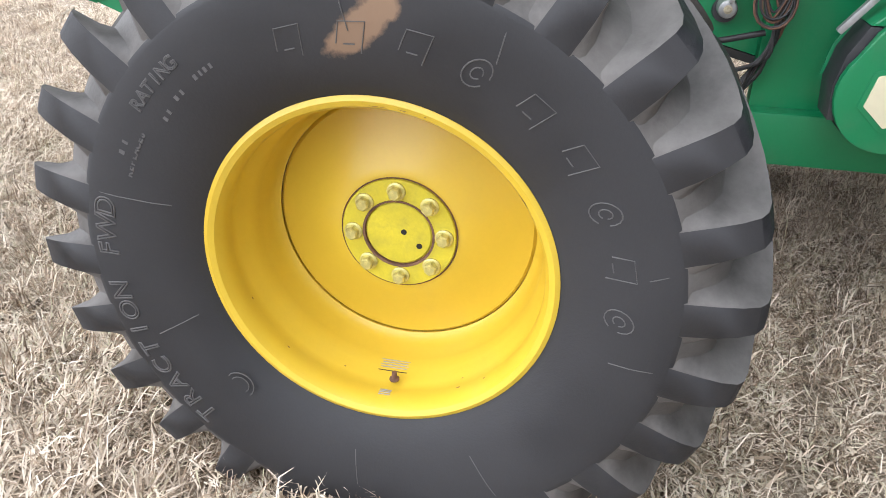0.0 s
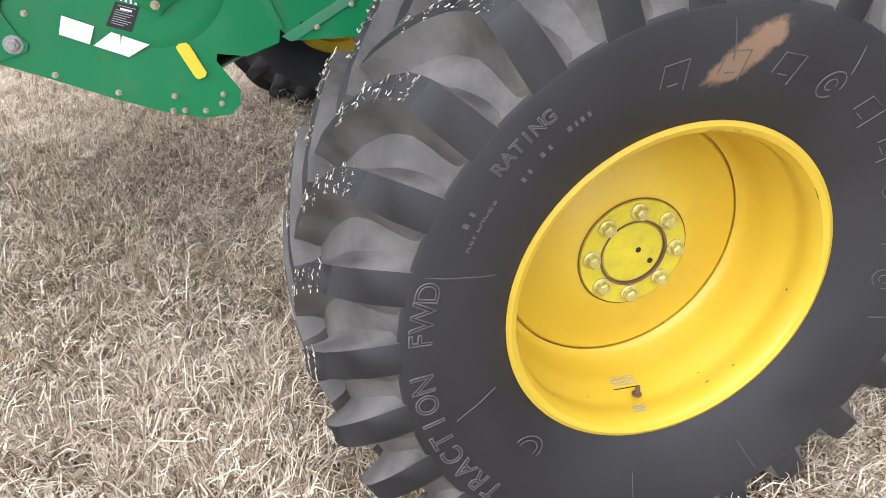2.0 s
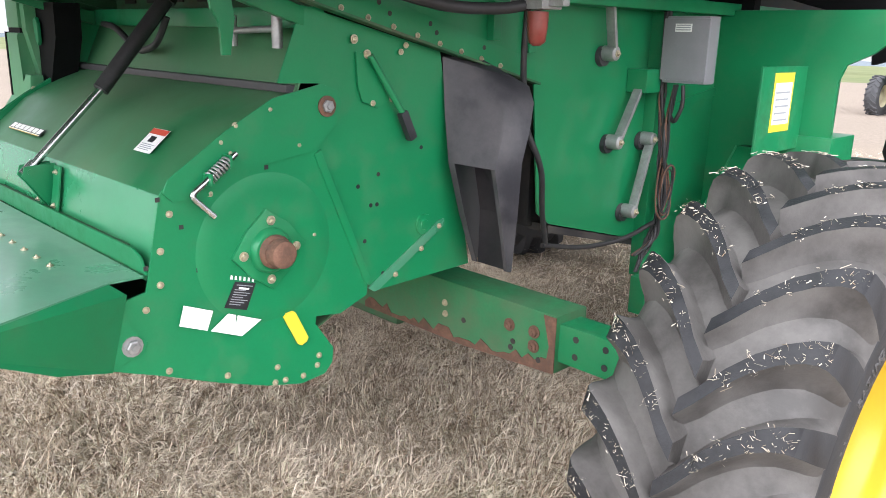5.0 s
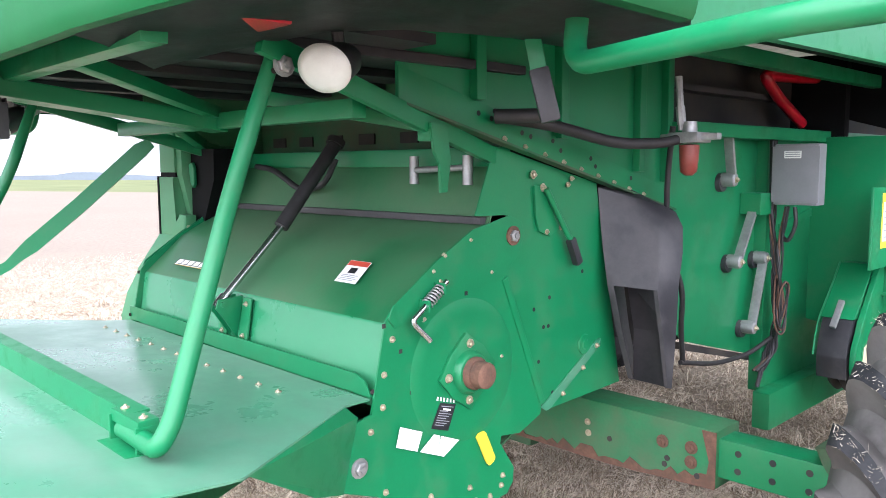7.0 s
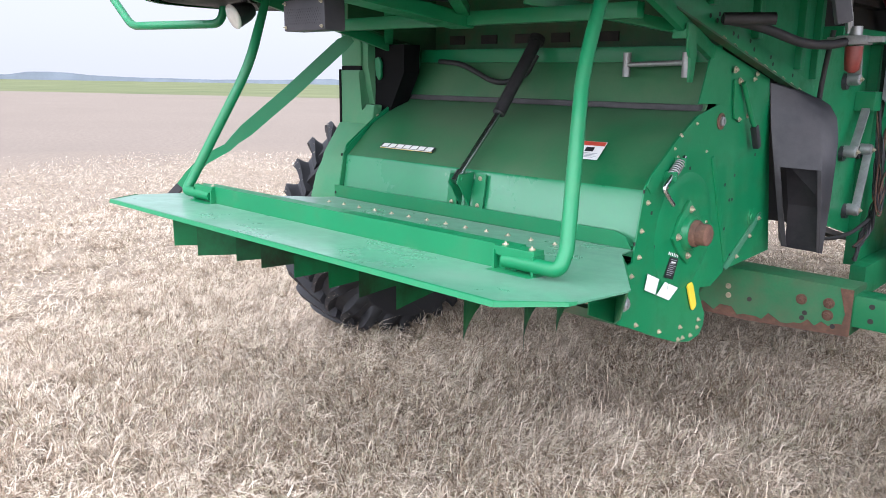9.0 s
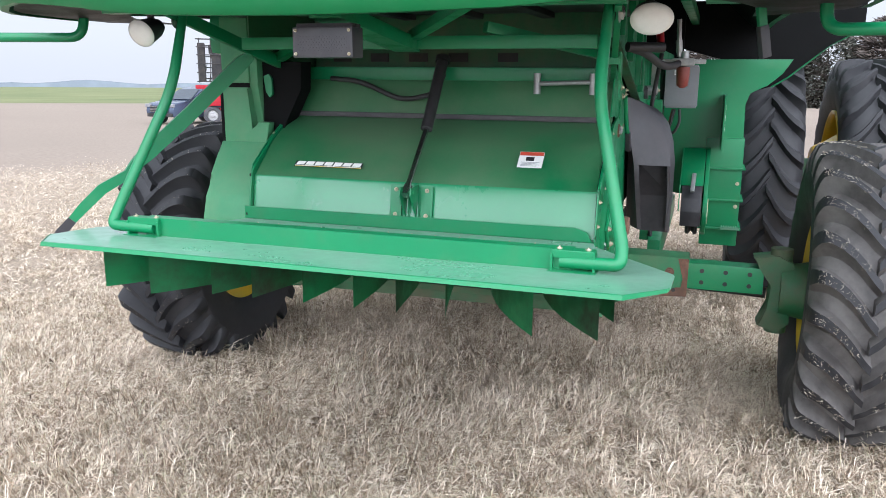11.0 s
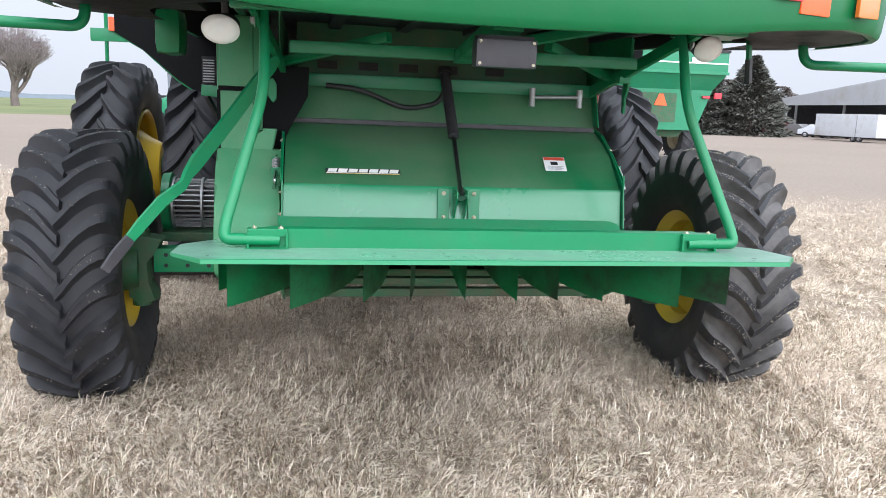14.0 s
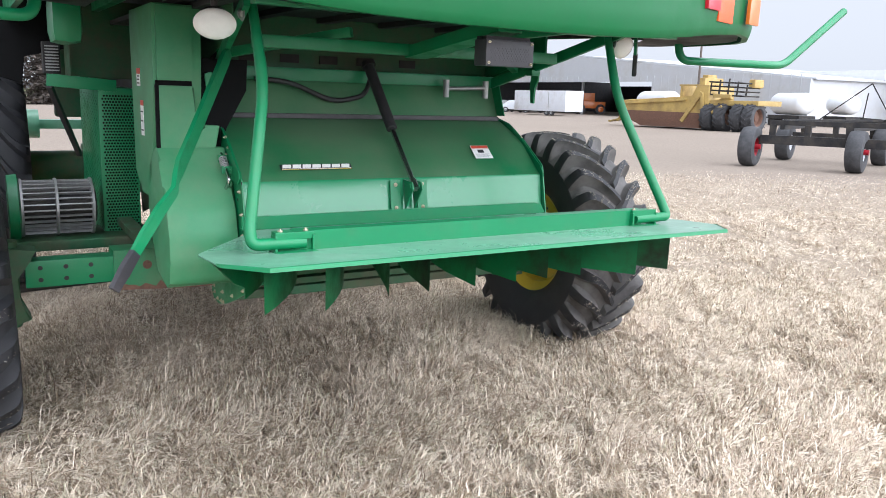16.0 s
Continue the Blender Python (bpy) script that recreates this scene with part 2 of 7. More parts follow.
STRAW = foliage("straw_flecks", (0.30, 0.26, 0.20), (0.62, 0.57, 0.48), (0.22, 0.17, 0.12))


def grass_material():
    """Dead blades: pale, brown and grey ones mixed, in clumps of slightly different tone, the darker ones standing in
    for shade between tufts; light passes through them.
    """
    m, n, l, p = principled("dry_grass_blades")
    g = n.new("ShaderNodeNewGeometry")
    pos = n.new("ShaderNodeTexCoord").outputs["Object"]
    col = ramp(n, l, g.outputs["Random Per Island"], [(0.0, (0.09, 0.060, 0.038)), (0.24, (0.36, 0.27, 0.185)), (0.44, (0.84, 0.72, 0.575)), (0.85, (0.90, 0.80, 0.675)), (1.0, (0.55, 0.52, 0.34))])
    # dark tufts and clumps paint in the shade between cushions of grass
    tuft = noise_node(n, 24, 2, 0.5, pos, l)
    col = mix(n, l, ramp_value(n, l, tuft.outputs[0], 0.50, 0.66, 0.80), col, (0.30, 0.22, 0.15))
    clump = noise_node(n, 6.5, 3, 0.6, pos, l)
    col = mix(n, l, ramp_value(n, l, clump.outputs[0], 0.52, 0.66, 0.55), col, (0.42, 0.335, 0.245))
    patch = noise_node(n, 1.1, 5, 0.6, pos, l)
    col = mix(n, l, ramp_value(n, l, patch.outputs[0], 0.48, 0.70, 0.4), col, (0.80, 0.68, 0.56))
    green = noise_node(n, 1.7, 4, 0.6, pos, l)
    col = mix(n, l, ramp_value(n, l, green.outputs[0], 0.66, 0.78, 0.45), col, (0.30, 0.34, 0.17))
    l.new(col, p.inputs["Base Color"])
    p.inputs["Roughness"].default_value = 0.75
    p.inputs["Specular IOR Level"].default_value = 0.25
    thin = n.new("ShaderNodeBsdfTranslucent")
    l.new(col, thin.inputs["Color"])
    both = n.new("ShaderNodeMixShader")
    both.inputs[0].default_value = 0.16
    l.new(p.outputs[0], both.inputs[1])
    l.new(thin.outputs[0], both.inputs[2])
    l.new(both.outputs[0], n["Material Output"].inputs["Surface"])
    return m


def ground_material():
    """Straw-coloured lawn round the machine, pale trodden gravel further out, green winter field far away."""
    m, n, l, p = principled("yard_ground")
    pos = n.new("ShaderNodeTexCoord").outputs["Object"]
    sep = n.new("ShaderNodeSeparateXYZ")
    l.new(pos, sep.inputs[0])
    fine, mid, wide = noise_node(n, 55, 8, 0.75, pos, l), noise_node(n, 3.2, 6, 0.6, pos, l), noise_node(n, 0.12, 5, 0.6, pos, l)
    # the lowest stop is dark to paint the shaded gaps between blades
    lawn = ramp(n, l, fine.outputs[0], [(0.36, (0.055, 0.040, 0.027)), (0.5, (0.27, 0.215, 0.16)), (0.64, (0.66, 0.57, 0.465))])
    lawn = mix(n, l, ramp_value(n, l, mid.outputs[0], 0.4, 0.7, 0.4), lawn, (0.37, 0.305, 0.24))
    gravel = ramp(n, l, noise_node(n, 9, 8, 0.7, pos, l).outputs[0], [(0.3, (0.195, 0.160, 0.130)), (0.7, (0.325, 0.272, 0.226))])
    gravel = mix(n, l, ramp_value(n, l, wide.outputs[0], 0.4, 0.65, 0.6), gravel, (0.235, 0.197, 0.163))
    dist = n.new("ShaderNodeVectorMath")
    dist.operation = "LENGTH"
    l.new(pos, dist.inputs[0])
    wob = n.new("ShaderNodeMath")
    wob.operation = "MULTIPLY_ADD"
    l.new(noise_node(n, 0.35, 4, 0.6, pos, l).outputs[0], wob.inputs[0])
    wob.inputs[1].default_value = 7.0
    l.new(dist.outputs["Value"], wob.inputs[2])
    col = mix(n, l, ramp_value(n, l, wob.outputs[0], 14.0, 21.0), lawn, gravel)
    green = ramp(n, l, noise_node(n, 0.05, 5, 0.6, pos, l).outputs[0], [(0.35, (0.13, 0.155, 0.075)), (0.65, (0.20, 0.21, 0.11))])
    edge = n.new("ShaderNodeMath")
    edge.operation = "MULTIPLY_ADD"
    l.new(sep.outputs[0], edge.inputs[0])
    edge.inputs[1].default_value = -0.55
    l.new(sep.outputs[1], edge.inputs[2])
    col = mix(n, l, ramp_value(n, l, edge.outputs[0], 92.0, 96.0), col, green)
    l.new(col, p.inputs["Base Color"])
    p.inputs["Roughness"].default_value = 0.95
    p.inputs["Specular IOR Level"].default_value = 0.1
    b = n.new("ShaderNodeBump")
    b.inputs["Strength"].default_value, b.inputs["Distance"].default_value = 0.6, 0.02
    l.new(fine.outputs[0], b.inputs["Height"])
    l.new(b.outputs[0], p.inputs["Normal"])
    return m


GRASS, GROUND = grass_material(), ground_material()


# ---- mesh helpers ----
def part(name, bm, material, parent=None, label="", smooth=0.0, group=""):
    """Links a bmesh as one mesh object under a thing or a part. smooth: the angle up to which edges are shaded round."""
    me = bpy.data.meshes.new(name)
    bmesh.ops.recalc_face_normals(bm, faces=bm.faces)
    bm.to_mesh(me)
    bm.free()
    me.materials.append(material)
    if smooth:
        me.shade_smooth()
        me.set_sharp_from_angle(angle=radians(smooth))
    ob = new(name, me)
    ob.parent = parent
    return tagged(ob, label, group=group)


def again(ob, m, parent=None):
    """Another piece on the same mesh."""
    o = new(ob.name.split(".")[0], ob.data)
    o.parent = parent if parent is not None else ob.parent
    o.matrix_basis = m
    return o


def thing(name, label, category, m=None, group=""):
    o = new(name)
    o.empty_display_size = 0.2
    if m is not None:
        o.matrix_basis = m
    return tagged(o, label, category, group)


def box(bm, lo, hi, bevel=0.0, m=None):
    lo, hi = Vector(lo), Vector(hi)
    made = bmesh.ops.create_cube(bm, size=1.0, matrix=Matrix.LocRotScale((lo + hi) / 2, None, hi - lo))
    return _bevel(bm, made["verts"], bevel, m)


def _bevel(bm, verts, bevel, m=None):
    if bevel:
        edges = list({e for v in verts for e in v.link_edges})
        out = bmesh.ops.bevel(bm, geom=edges, offset=bevel, segments=2, affect="EDGES", profile=0.7, clamp_overlap=True)
        verts = list({v for f in out["faces"] for v in f.verts} | {v for v in verts if v.is_valid})
    if m is not None:
        bmesh.ops.transform(bm, matrix=m, verts=verts)
    return verts


def prism(bm, pts, vec, bevel=0.0):
    """A flat outline of 3D points, pulled along vec."""
    vec = Vector(vec)
    a = [bm.verts.new(p) for p in pts]
    b = [bm.verts.new(Vector(p) + vec) for p in pts]
    bm.faces.new(a)
    bm.faces.new(list(reversed(b)))
    k = len(pts)
    for i in range(k):
        bm.faces.new((a[i], b[i], b[(i + 1) % k], a[(i + 1) % k]))
    return _bevel(bm, a + b, bevel)


def beam(bm, a, b, w, h, bevel=0.004, up=(0, 0, 1)):
    """A bar of section w x h from a to b."""
    a, b = Vector(a), Vector(b)
    d = (b - a).normalized()
    s = d.cross(Vector(up)).normalized()
    u = s.cross(d)
    m = Matrix((s, d, u)).transposed().to_4x4()
    m.translation = (a + b) / 2
    return box(bm, (-w / 2, -(b - a).length / 2, -h / 2), (w / 2, (b - a).length / 2, h / 2), bevel, m)


def rounded(pts, r, k=6):
    """A path with its corners turned into bends of about radius r."""
    pts = [Vector(p) for p in pts]
    out = [pts[0]]
    for a, b, c in zip(pts, pts[1:], pts[2:]):
        cut = min(r, (b - a).length * 0.45, (c - b).length * 0.45)
        p, q = b + (a - b).normalized() * cut, b + (c - b).normalized() * cut
        out += [p.lerp(b, t).lerp(b.lerp(q, t), t) for t in (i / k for i in range(k + 1))]
    return out + [pts[-1]]


def tube(bm, pts, r, n=12):
    """A round bar along a path; r: one radius, or one for each point."""
    pts = [Vector(p) for p in pts]
    radii = r if isinstance(r, (list, tuple)) else [r] * len(pts)
    side, rings = None, []
    for i, p in enumerate(pts):
        d = (pts[min(i + 1, len(pts) - 1)] - pts[max(i - 1, 0)]).normalized()
        side = d.orthogonal().normalized() if side is None else (side - d * side.dot(d)).normalized()
        up = d.cross(side)
        rings.append([bm.verts.new(p + radii[i] * (math.cos(a) * side + math.sin(a) * up)) for a in (2 * math.pi * j / n for j in range(n))])
    for a, b in zip(rings, rings[1:]):
        for j in range(n):
            bm.faces.new((a[j], a[(j + 1) % n], b[(j + 1) % n], b[j]))
    bm.faces.new(rings[0])
    bm.faces.new(list(reversed(rings[-1])))
    return bm


def lathe(bm, profile, n=64, m=None, close=False):
    """Turns a profile of (x, r) about the x axis."""
    rings = []
    for x, r in profile:
        if r < 1e-5:
            rings.append([bm.verts.new((x, 0, 0))])
        else:
            rings.append([bm.verts.new((x, r * math.cos(a), r * math.sin(a))) for a in (2 * math.pi * j / n for j in range(n))])
    pairs = list(zip(rings, rings[1:])) + ([(rings[-1], rings[0])] if close else [])
    for a, b in pairs:
        for j in range(n):
            k = (j + 1) % n
            if len(a) == 1 and len(b) == 1:
                continue
            if len(a) == 1:
                bm.faces.new((a[0], b[k], b[j]))
            elif len(b) == 1:
                bm.faces.new((a[j], a[k], b[0]))
            else:
                bm.faces.new((a[j], a[k], b[k], b[j]))
    if m is not None:
        bmesh.ops.transform(bm, matrix=m, verts=[v for ring in rings for v in ring])
    return bm


def bm_new():
    return bmesh.new()


def hex_bolt(name, r=0.0095, h=0.009, material=None):
    """A hexagonal bolt head with its washer, pointing along +x."""
    bm = bm_new()
    lathe(bm, [(0, 0), (0, r * 1.45), (0.003, r * 1.45), (0.003, 0)], 12)
    lathe(bm, [(0.003, 0), (0.003, r), (h, r), (h + 0.002, r * 0.8), (h + 0.002, r * 0.5), (h + 0.006, r * 0.45), (h + 0.006, 0)], 6)
    me = bpy.data.meshes.new(name)
    bmesh.ops.recalc_face_normals(bm, faces=bm.faces)
    bm.to_mesh(me)
    bm.free()
    me.materials.append(material or ZINC)
    return me


BOLT = hex_bolt("bolt")
BOLT_BIG = hex_bolt("large_bolt", 0.019, 0.013, CAST)
NUT_SMALL = hex_bolt("small_bolt", 0.0066, 0.006)
BOLT_RUSTY = hex_bolt("rusty_bolt", 0.017, 0.014, RUST)
SIDE = {"+x": (0, 0, 0), "-x": (0, 0, 180), "-y": (0, 0, -90), "+y": (0, 0, 90), "+z": (0, -90, 0), "-z": (0, 90, 0)}


def bolt(parent, at, face, mesh=None, name="bolt", turn=None):
    o = new(name, mesh or BOLT)
    o.parent = parent
    o.matrix_basis = pose(*at, *(turn or SIDE[face])) @ pose(0, 0, 0, random.uniform(0, 60), 0, 0)
    return o


def letters(text, size, depth=0.0, spacing=1.0, line=0.0):
    """A word as a mesh, in the built-in font, standing on y = 0 in the xy plane."""
    cu = bpy.data.curves.new("word", "FONT")
    cu.body, cu.size, cu.extrude, cu.space_character, cu.align_x = text, size, depth, spacing, "CENTER"
    if line:
        cu.fill_mode, cu.extrude, cu.bevel_depth, cu.bevel_resolution, cu.resolution_u = "NONE", 0.0, line, 1, 4
    tmp = bpy.data.objects.new("word", cu)
    scene.collection.objects.link(tmp)
    bpy.context.view_layer.update()
    me = bpy.data.meshes.new_from_object(tmp.evaluated_get(bpy.context.evaluated_depsgraph_get()))
    bpy.data.objects.remove(tmp)
    return me


def quick_mesh(name, verts, tris, material):
    """A large mesh of triangles from arrays."""
    me = bpy.data.meshes.new(name)
    me.vertices.add(len(verts))
    me.vertices.foreach_set("co", np.asarray(verts, np.float32).ravel())
    me.loops.add(len(tris) * 3)
    me.loops.foreach_set("vertex_index", np.asarray(tris, np.int32).ravel())
    me.polygons.add(len(tris))
    me.polygons.foreach_set("loop_start", np.arange(0, 3 * len(tris), 3, dtype=np.int32))
    me.update(calc_edges=True)
    me.materials.append(material)
    return me


# ---- ground ----
bm = bm_new()
ring = [0.0] + [1.5 * 1.35**i for i in range(26)]
lathe(bm, [(0, r) for r in ring], 48)
bmesh.ops.rotate(bm, verts=bm.verts, matrix=Matrix.Rotation(radians(-90), 3, "Y"))
for v in bm.verts:
    if v.co.length < 60:
        v.co.z = 0.02 * noise.noise(v.co * 0.7)
    else:
        v.co.z = 0.0
ground = part("ground", bm, GROUND)
tagged(ground, "dry straw-coloured lawn running into pale trodden gravel and green fields", "ground", kind="structure")

# ---- the combine harvester ----
combine = thing("combine_harvester", "green combine harvester with yellow wheels standing on dry grass", "combine harvester", Matrix.Rotation(radians(1.0), 4, "X") @ Matrix.Rotation(radians(0.35), 4, "Y"))


def tyre_mesh(side, R, half, rim_r, lugs, lug_h, floor_z, sweep=16.0, lug_w=0.050, spin=0.0):
    """Carcass and lugs of a traction tyre about the x axis; the lug ends run flush into the side wall, the gaps end in scallops."""
    base = R - lug_h
    k = (base - rim_r) / 0.341
    prof = [(0.76, rim_r - 0.004), (0.80, rim_r + 0.012), (0.86, rim_r + 0.03), (0.95, rim_r + 0.095 * k), (1.0, rim_r + 0.165 * k), (1.005, rim_r + 0.20 * k), (1.003, rim_r + 0.228 * k), (0.992, rim_r + 0.240 * k),
            (0.955, rim_r + 0.250 * k), (0.92, rim_r + 0.266 * k), (0.85, base - 0.050), (0.74, base - 0.026), (0.55, base - 0.010), (0.3, base - 0.002)]
    full = [(half * u, r) for u, r in prof] + [(0, base)] + [(-half * u, r) for u, r in reversed(prof)]
    carcass, tread = bm_new(), bm_new()
    lathe(carcass, full, 104)
    for f in carcass.faces:
        c = f.calc_center_median()
        f.material_index = 1 if math.hypot(c.y, c.z) > rim_r + 0.236 * k else 0

    def floor_r(u):
        pts = sorted([(abs(a), r) for a, r in prof[5:]] + [(0, base)])
        return float(np.interp(abs(u), [p[0] for p in pts], [p[1] for p in pts])) - 0.010

    # stations along a lug: across, top radius, half width at the top
    rows = [(-0.04, R - 0.006, 0.40), (0.10, R - 0.001, 0.42), (0.25, R, 0.44), (0.42, R, 0.46), (0.60, R - 0.003, 0.48), (0.76, R - 0.008, 0.52), (0.85, R - 0.016, 0.56),
            (0.91, R - 0.030, 0.62), (0.955, R - 0.062, 0.70), (0.985, R - 0.105, 0.80), (1.004, rim_r + 0.205 * k, 0.96)]
    tops = []
    for half_side in (1, -1):
        for i in range(lugs):
            th0 = spin + 360.0 / lugs * (i + (0.5 if half_side < 0 else 0.0))
            last = None
            for u, top, w in rows:
                lag = -sweep * (1 - (1 - max(0.0, min(1.0, u))) ** 1.9)
                foot = min(floor_r(u), top - 0.004)
                wt, wb = math.degrees(lug_w * w / R), math.degrees(lug_w * (w + 0.30 * (top - foot) / lug_h) / R)
                quad = []
                rise, spread = top - foot, math.degrees(0.020 * min(1.0, (top - foot) / lug_h) / R)
                for r, a in ((foot, -wb - spread), (foot + 0.20 * rise, -wb - 0.22 * spread), (foot + 0.45 * rise, -0.6 * wb - 0.4 * wt), (top, -wt), (top, wt), (foot + 0.45 * rise, 0.6 * wb + 0.4 * wt), (foot + 0.20 * rise, wb + 0.22 * spread), (foot, wb + spread)):
                    t = radians(th0 + lag + a)
                    quad.append(tread.verts.new((half * u * half_side, r * math.cos(t), r * math.sin(t))))
                if 0.1 < u < 0.9:
                    tops.append((half * u * half_side, top, th0 + lag, wt))
                if last:
                    for j in range(8):
                        f = tread.faces.new((last[j], last[(j + 1) % 8], quad[(j + 1) % 8], quad[j]))
                        f.material_index = (2 if u > 0.93 else 0) if j == 3 else 1
                else:
                    tread.faces.new(quad).material_index = 1
                last = quad
            tread.faces.new(list(reversed(last)))
    for b in (carcass, tread):
        for v in b.verts:
            if v.co.z < floor_z:
                v.co.x *= 1 + 0.25 * (floor_z - v.co.z)
                v.co.z = floor_z - 0.004 * (1 if v.co.length > base else 0)
    return carcass, tread, tops


def straw_on_lugs(tops, count, lo, hi, parent, seed):
    """Bits of chaff and straw stuck to the lug tops between two angles."""
    rng = random.Random(seed)
    pick = [t for t in tops if lo < t[2] % 360 < hi]
    bm = bm_new()
    for _ in range(count):
        x, r, a, w = rng.choice(pick)
        a = radians(a + rng.uniform(-w, w))
        x += rng.uniform(-0.02, 0.02)
        c = Vector((x, (r + 0.0015) * math.cos(a), (r + 0.0015) * math.sin(a)))
        out = Vector((0, math.cos(a), math.sin(a)))
        d = (Vector((1, 0, 0)) * rng.uniform(-1, 1) + out.cross(Vector((1, 0, 0))) * rng.uniform(-1, 1)).normalized()
        L, wd = rng.uniform(0.0012, 0.0060) * (1 if rng.random() < 0.90 else 2.4), rng.uniform(0.0003, 0.0006)
        s = d.cross(out) * wd
        q = [c - d * L - s, c + d * L - s, c + d * L + s + out * 0.002, c - d * L + s + out * 0.001]
        bm.faces.new([bm.verts.new(p) for p in q])
    return tagged(part("chaff", bm, STRAW, parent, "pale straw and chaff stuck to the lugs"), kind="stuff")


def rim_mesh(side, rim_r, lip, well, seat_r, hub_x, hub_r):
    """The steel rim with its rolled lip, stepped well and dished disc, about the x axis."""
    s = side
    bm = bm_new()
    prof = [(s * (lip - 0.022), rim_r - 0.004), (s * (lip - 0.006), rim_r + 0.006), (s * (lip + 0.006), rim_r + 0.004), (s * (lip + 0.010), rim_r - 0.006), (s * (lip + 0.004), rim_r - 0.018), (s * (lip - 0.012), rim_r - 0.026),
            (s * (lip - 0.040), rim_r - 0.030), (s * (lip - 0.062), rim_r - 0.024), (s * (lip - 0.085), rim_r - 0.026), (s * (lip - 0.115), rim_r - 0.042), (s * (lip - 0.16), seat_r + 0.020), (s * (well + 0.03), seat_r + 0.014),
            (s * (well + 0.012), seat_r + 0.006), (s * (well + 0.004), seat_r - 0.004), (s * (well - 0.004), seat_r - 0.002), (s * (-lip + 0.06), seat_r), (s * (-lip), rim_r + 0.004), (s * (-lip), rim_r + 0.012)]
    lathe(bm, prof, 96)
    disc = bm_new()
    rise = hub_x - well
    dp = [(s * (well - 0.004), seat_r - 0.004), (s * (well + 0.004), seat_r - 0.012), (s * (well + 0.10 * rise), seat_r * 0.92), (s * (well + 0.34 * rise), seat_r * 0.76), (s * (well + 0.70 * rise), seat_r * 0.60),
          (s * (well + 0.90 * rise), hub_r + 0.022), (s * (well + 0.97 * rise), hub_r + 0.008), (s * (well + 0.99 * rise), hub_r), (s * (well + 0.99 * rise), 0.04), (s * (well - 0.02), 0.04), (s * (well - 0.02), seat_r - 0.004)]
    lathe(disc, dp, 72)
    return bm, disc


HUB_IN = 0.052


def rear_wheel(side, z, label):
    c = Matrix.Translation((1.937 if side > 0 else -1.860, 0.008, z)) @ Matrix.Rotation(radians(-1.0 * side), 4, "Z") @ Matrix.Rotation(radians(1.6 * side), 4, "Y")
    wheel = new("rear_wheel")
    wheel.parent, wheel.matrix_basis = combine, c
    tagged(wheel, label)
    carcass, tread, tops = tyre_mesh(side, 0.778, 0.262, 0.377, 26, 0.060, -z - 0.01, spin=4.1 if side > 0 else 0.0)
    tyre = part("tyre", carcass, RUBBER_CLAY if side > 0 else RUBBER, wheel, "dusty black traction tyre", 40)
    tyre.data.materials.append(RUBBER_LUG if side > 0 else RUBBER_CLEAN)
    lug_ob = part("tread", tread, RUBBER_TOP, tyre, "worn lugs with chaff stuck to them", 42)
    lug_ob.data.materials.append(RUBBER_LUG if side > 0 else RUBBER_CLEAN)
    lug_ob.data.materials.append(RUBBER)
    straw_on_lugs(tops, 2300 if side > 0 else 420, 80, 265, tyre, 3 + side)
    rim, disc = rim_mesh(side, 0.377, 0.200, -0.040, 0.312, 0.068 - HUB_IN, 0.137)
    rim_ob = part("rim", rim, YELLOW, wheel, "yellow painted steel rim", 35)
    part("wheel_disc", disc, YELLOW, wheel, "dished yellow wheel disc", 35)
    s = side
    bm = bm_new()
    lathe(bm, [(s * 0.060, 0.0), (s * 0.060, 0.134), (s * 0.074, 0.133), (s * 0.076, 0.131), (s * 0.076, 0.084), (s * 0.066, 0.083), (s * 0.066, 0.079), (s * 0.062, 0.0)], 56)
    hub = part("hub_flange", bm, YELLOW_HUB, wheel, "lime yellow hub flange", 35)
    hub.matrix_basis = Matrix.Translation((-s * HUB_IN, 0, 0))
    bm = bm_new()
    lathe(bm, [(s * 0.062, 0.0), (s * 0.062, 0.077), (s * 0.070, 0.0775), (s * 0.073, 0.074), (s * 0.074, 0.0)], 48)
    part("hub_cap", bm, YELLOW_HUB, hub, "", 35)
    bm = bm_new()
    lathe(bm, [(s * 0.0765, 0.0795), (s * 0.0775, 0.0845), (s * 0.066, 0.085), (s * 0.066, 0.0795)], 48, close=True)
    part("seal_ring", bm, RUST, hub, "thin rusty ring round the cap", 35)
    bm = bm_new()
    lathe(bm, [(s * 0.0700, 0.1345), (s * 0.0715, 0.1360), (s * 0.0700, 0.1375), (s * 0.066, 0.1360)], 56, close=True)
    part("flange_gap", bm, RUST, hub, "dark joint round the flange", 35)
    for dy, dz in ((0.012, 0.006), (0.048, -0.026)):
        bm = bm_new()
        lathe(bm, [(s * 0.072, 0), (s * 0.072, 0.0068), (s * 0.0752, 0.0068), (s * 0.0752, 0)], 14, Matrix.Translation((0, dy, dz)))
        part("plug", bm, DARK, hub)
    lug_nut = None
    for i in range(8):
        a = radians(22.5 * 0 + 45 * i + 92)
        m = Matrix.Translation((s * 0.076, 0.1065 * math.cos(a), 0.1065 * math.sin(a))) @ Matrix.Rotation(0 if s > 0 else math.pi, 4, "Z") @ Matrix.Rotation(random.uniform(0, 1), 4, "X")
        if lug_nut is None:
            bm = bm_new()
            lathe(bm, [(0, 0), (0, 0.0215), (0.004, 0.0215), (0.006, 0.018), (0.006, 0)], 20)
            lathe(bm, [(0.006, 0), (0.006, 0.0155), (0.020, 0.0155), (0.024, 0.012), (0.024, 0.0)], 6)
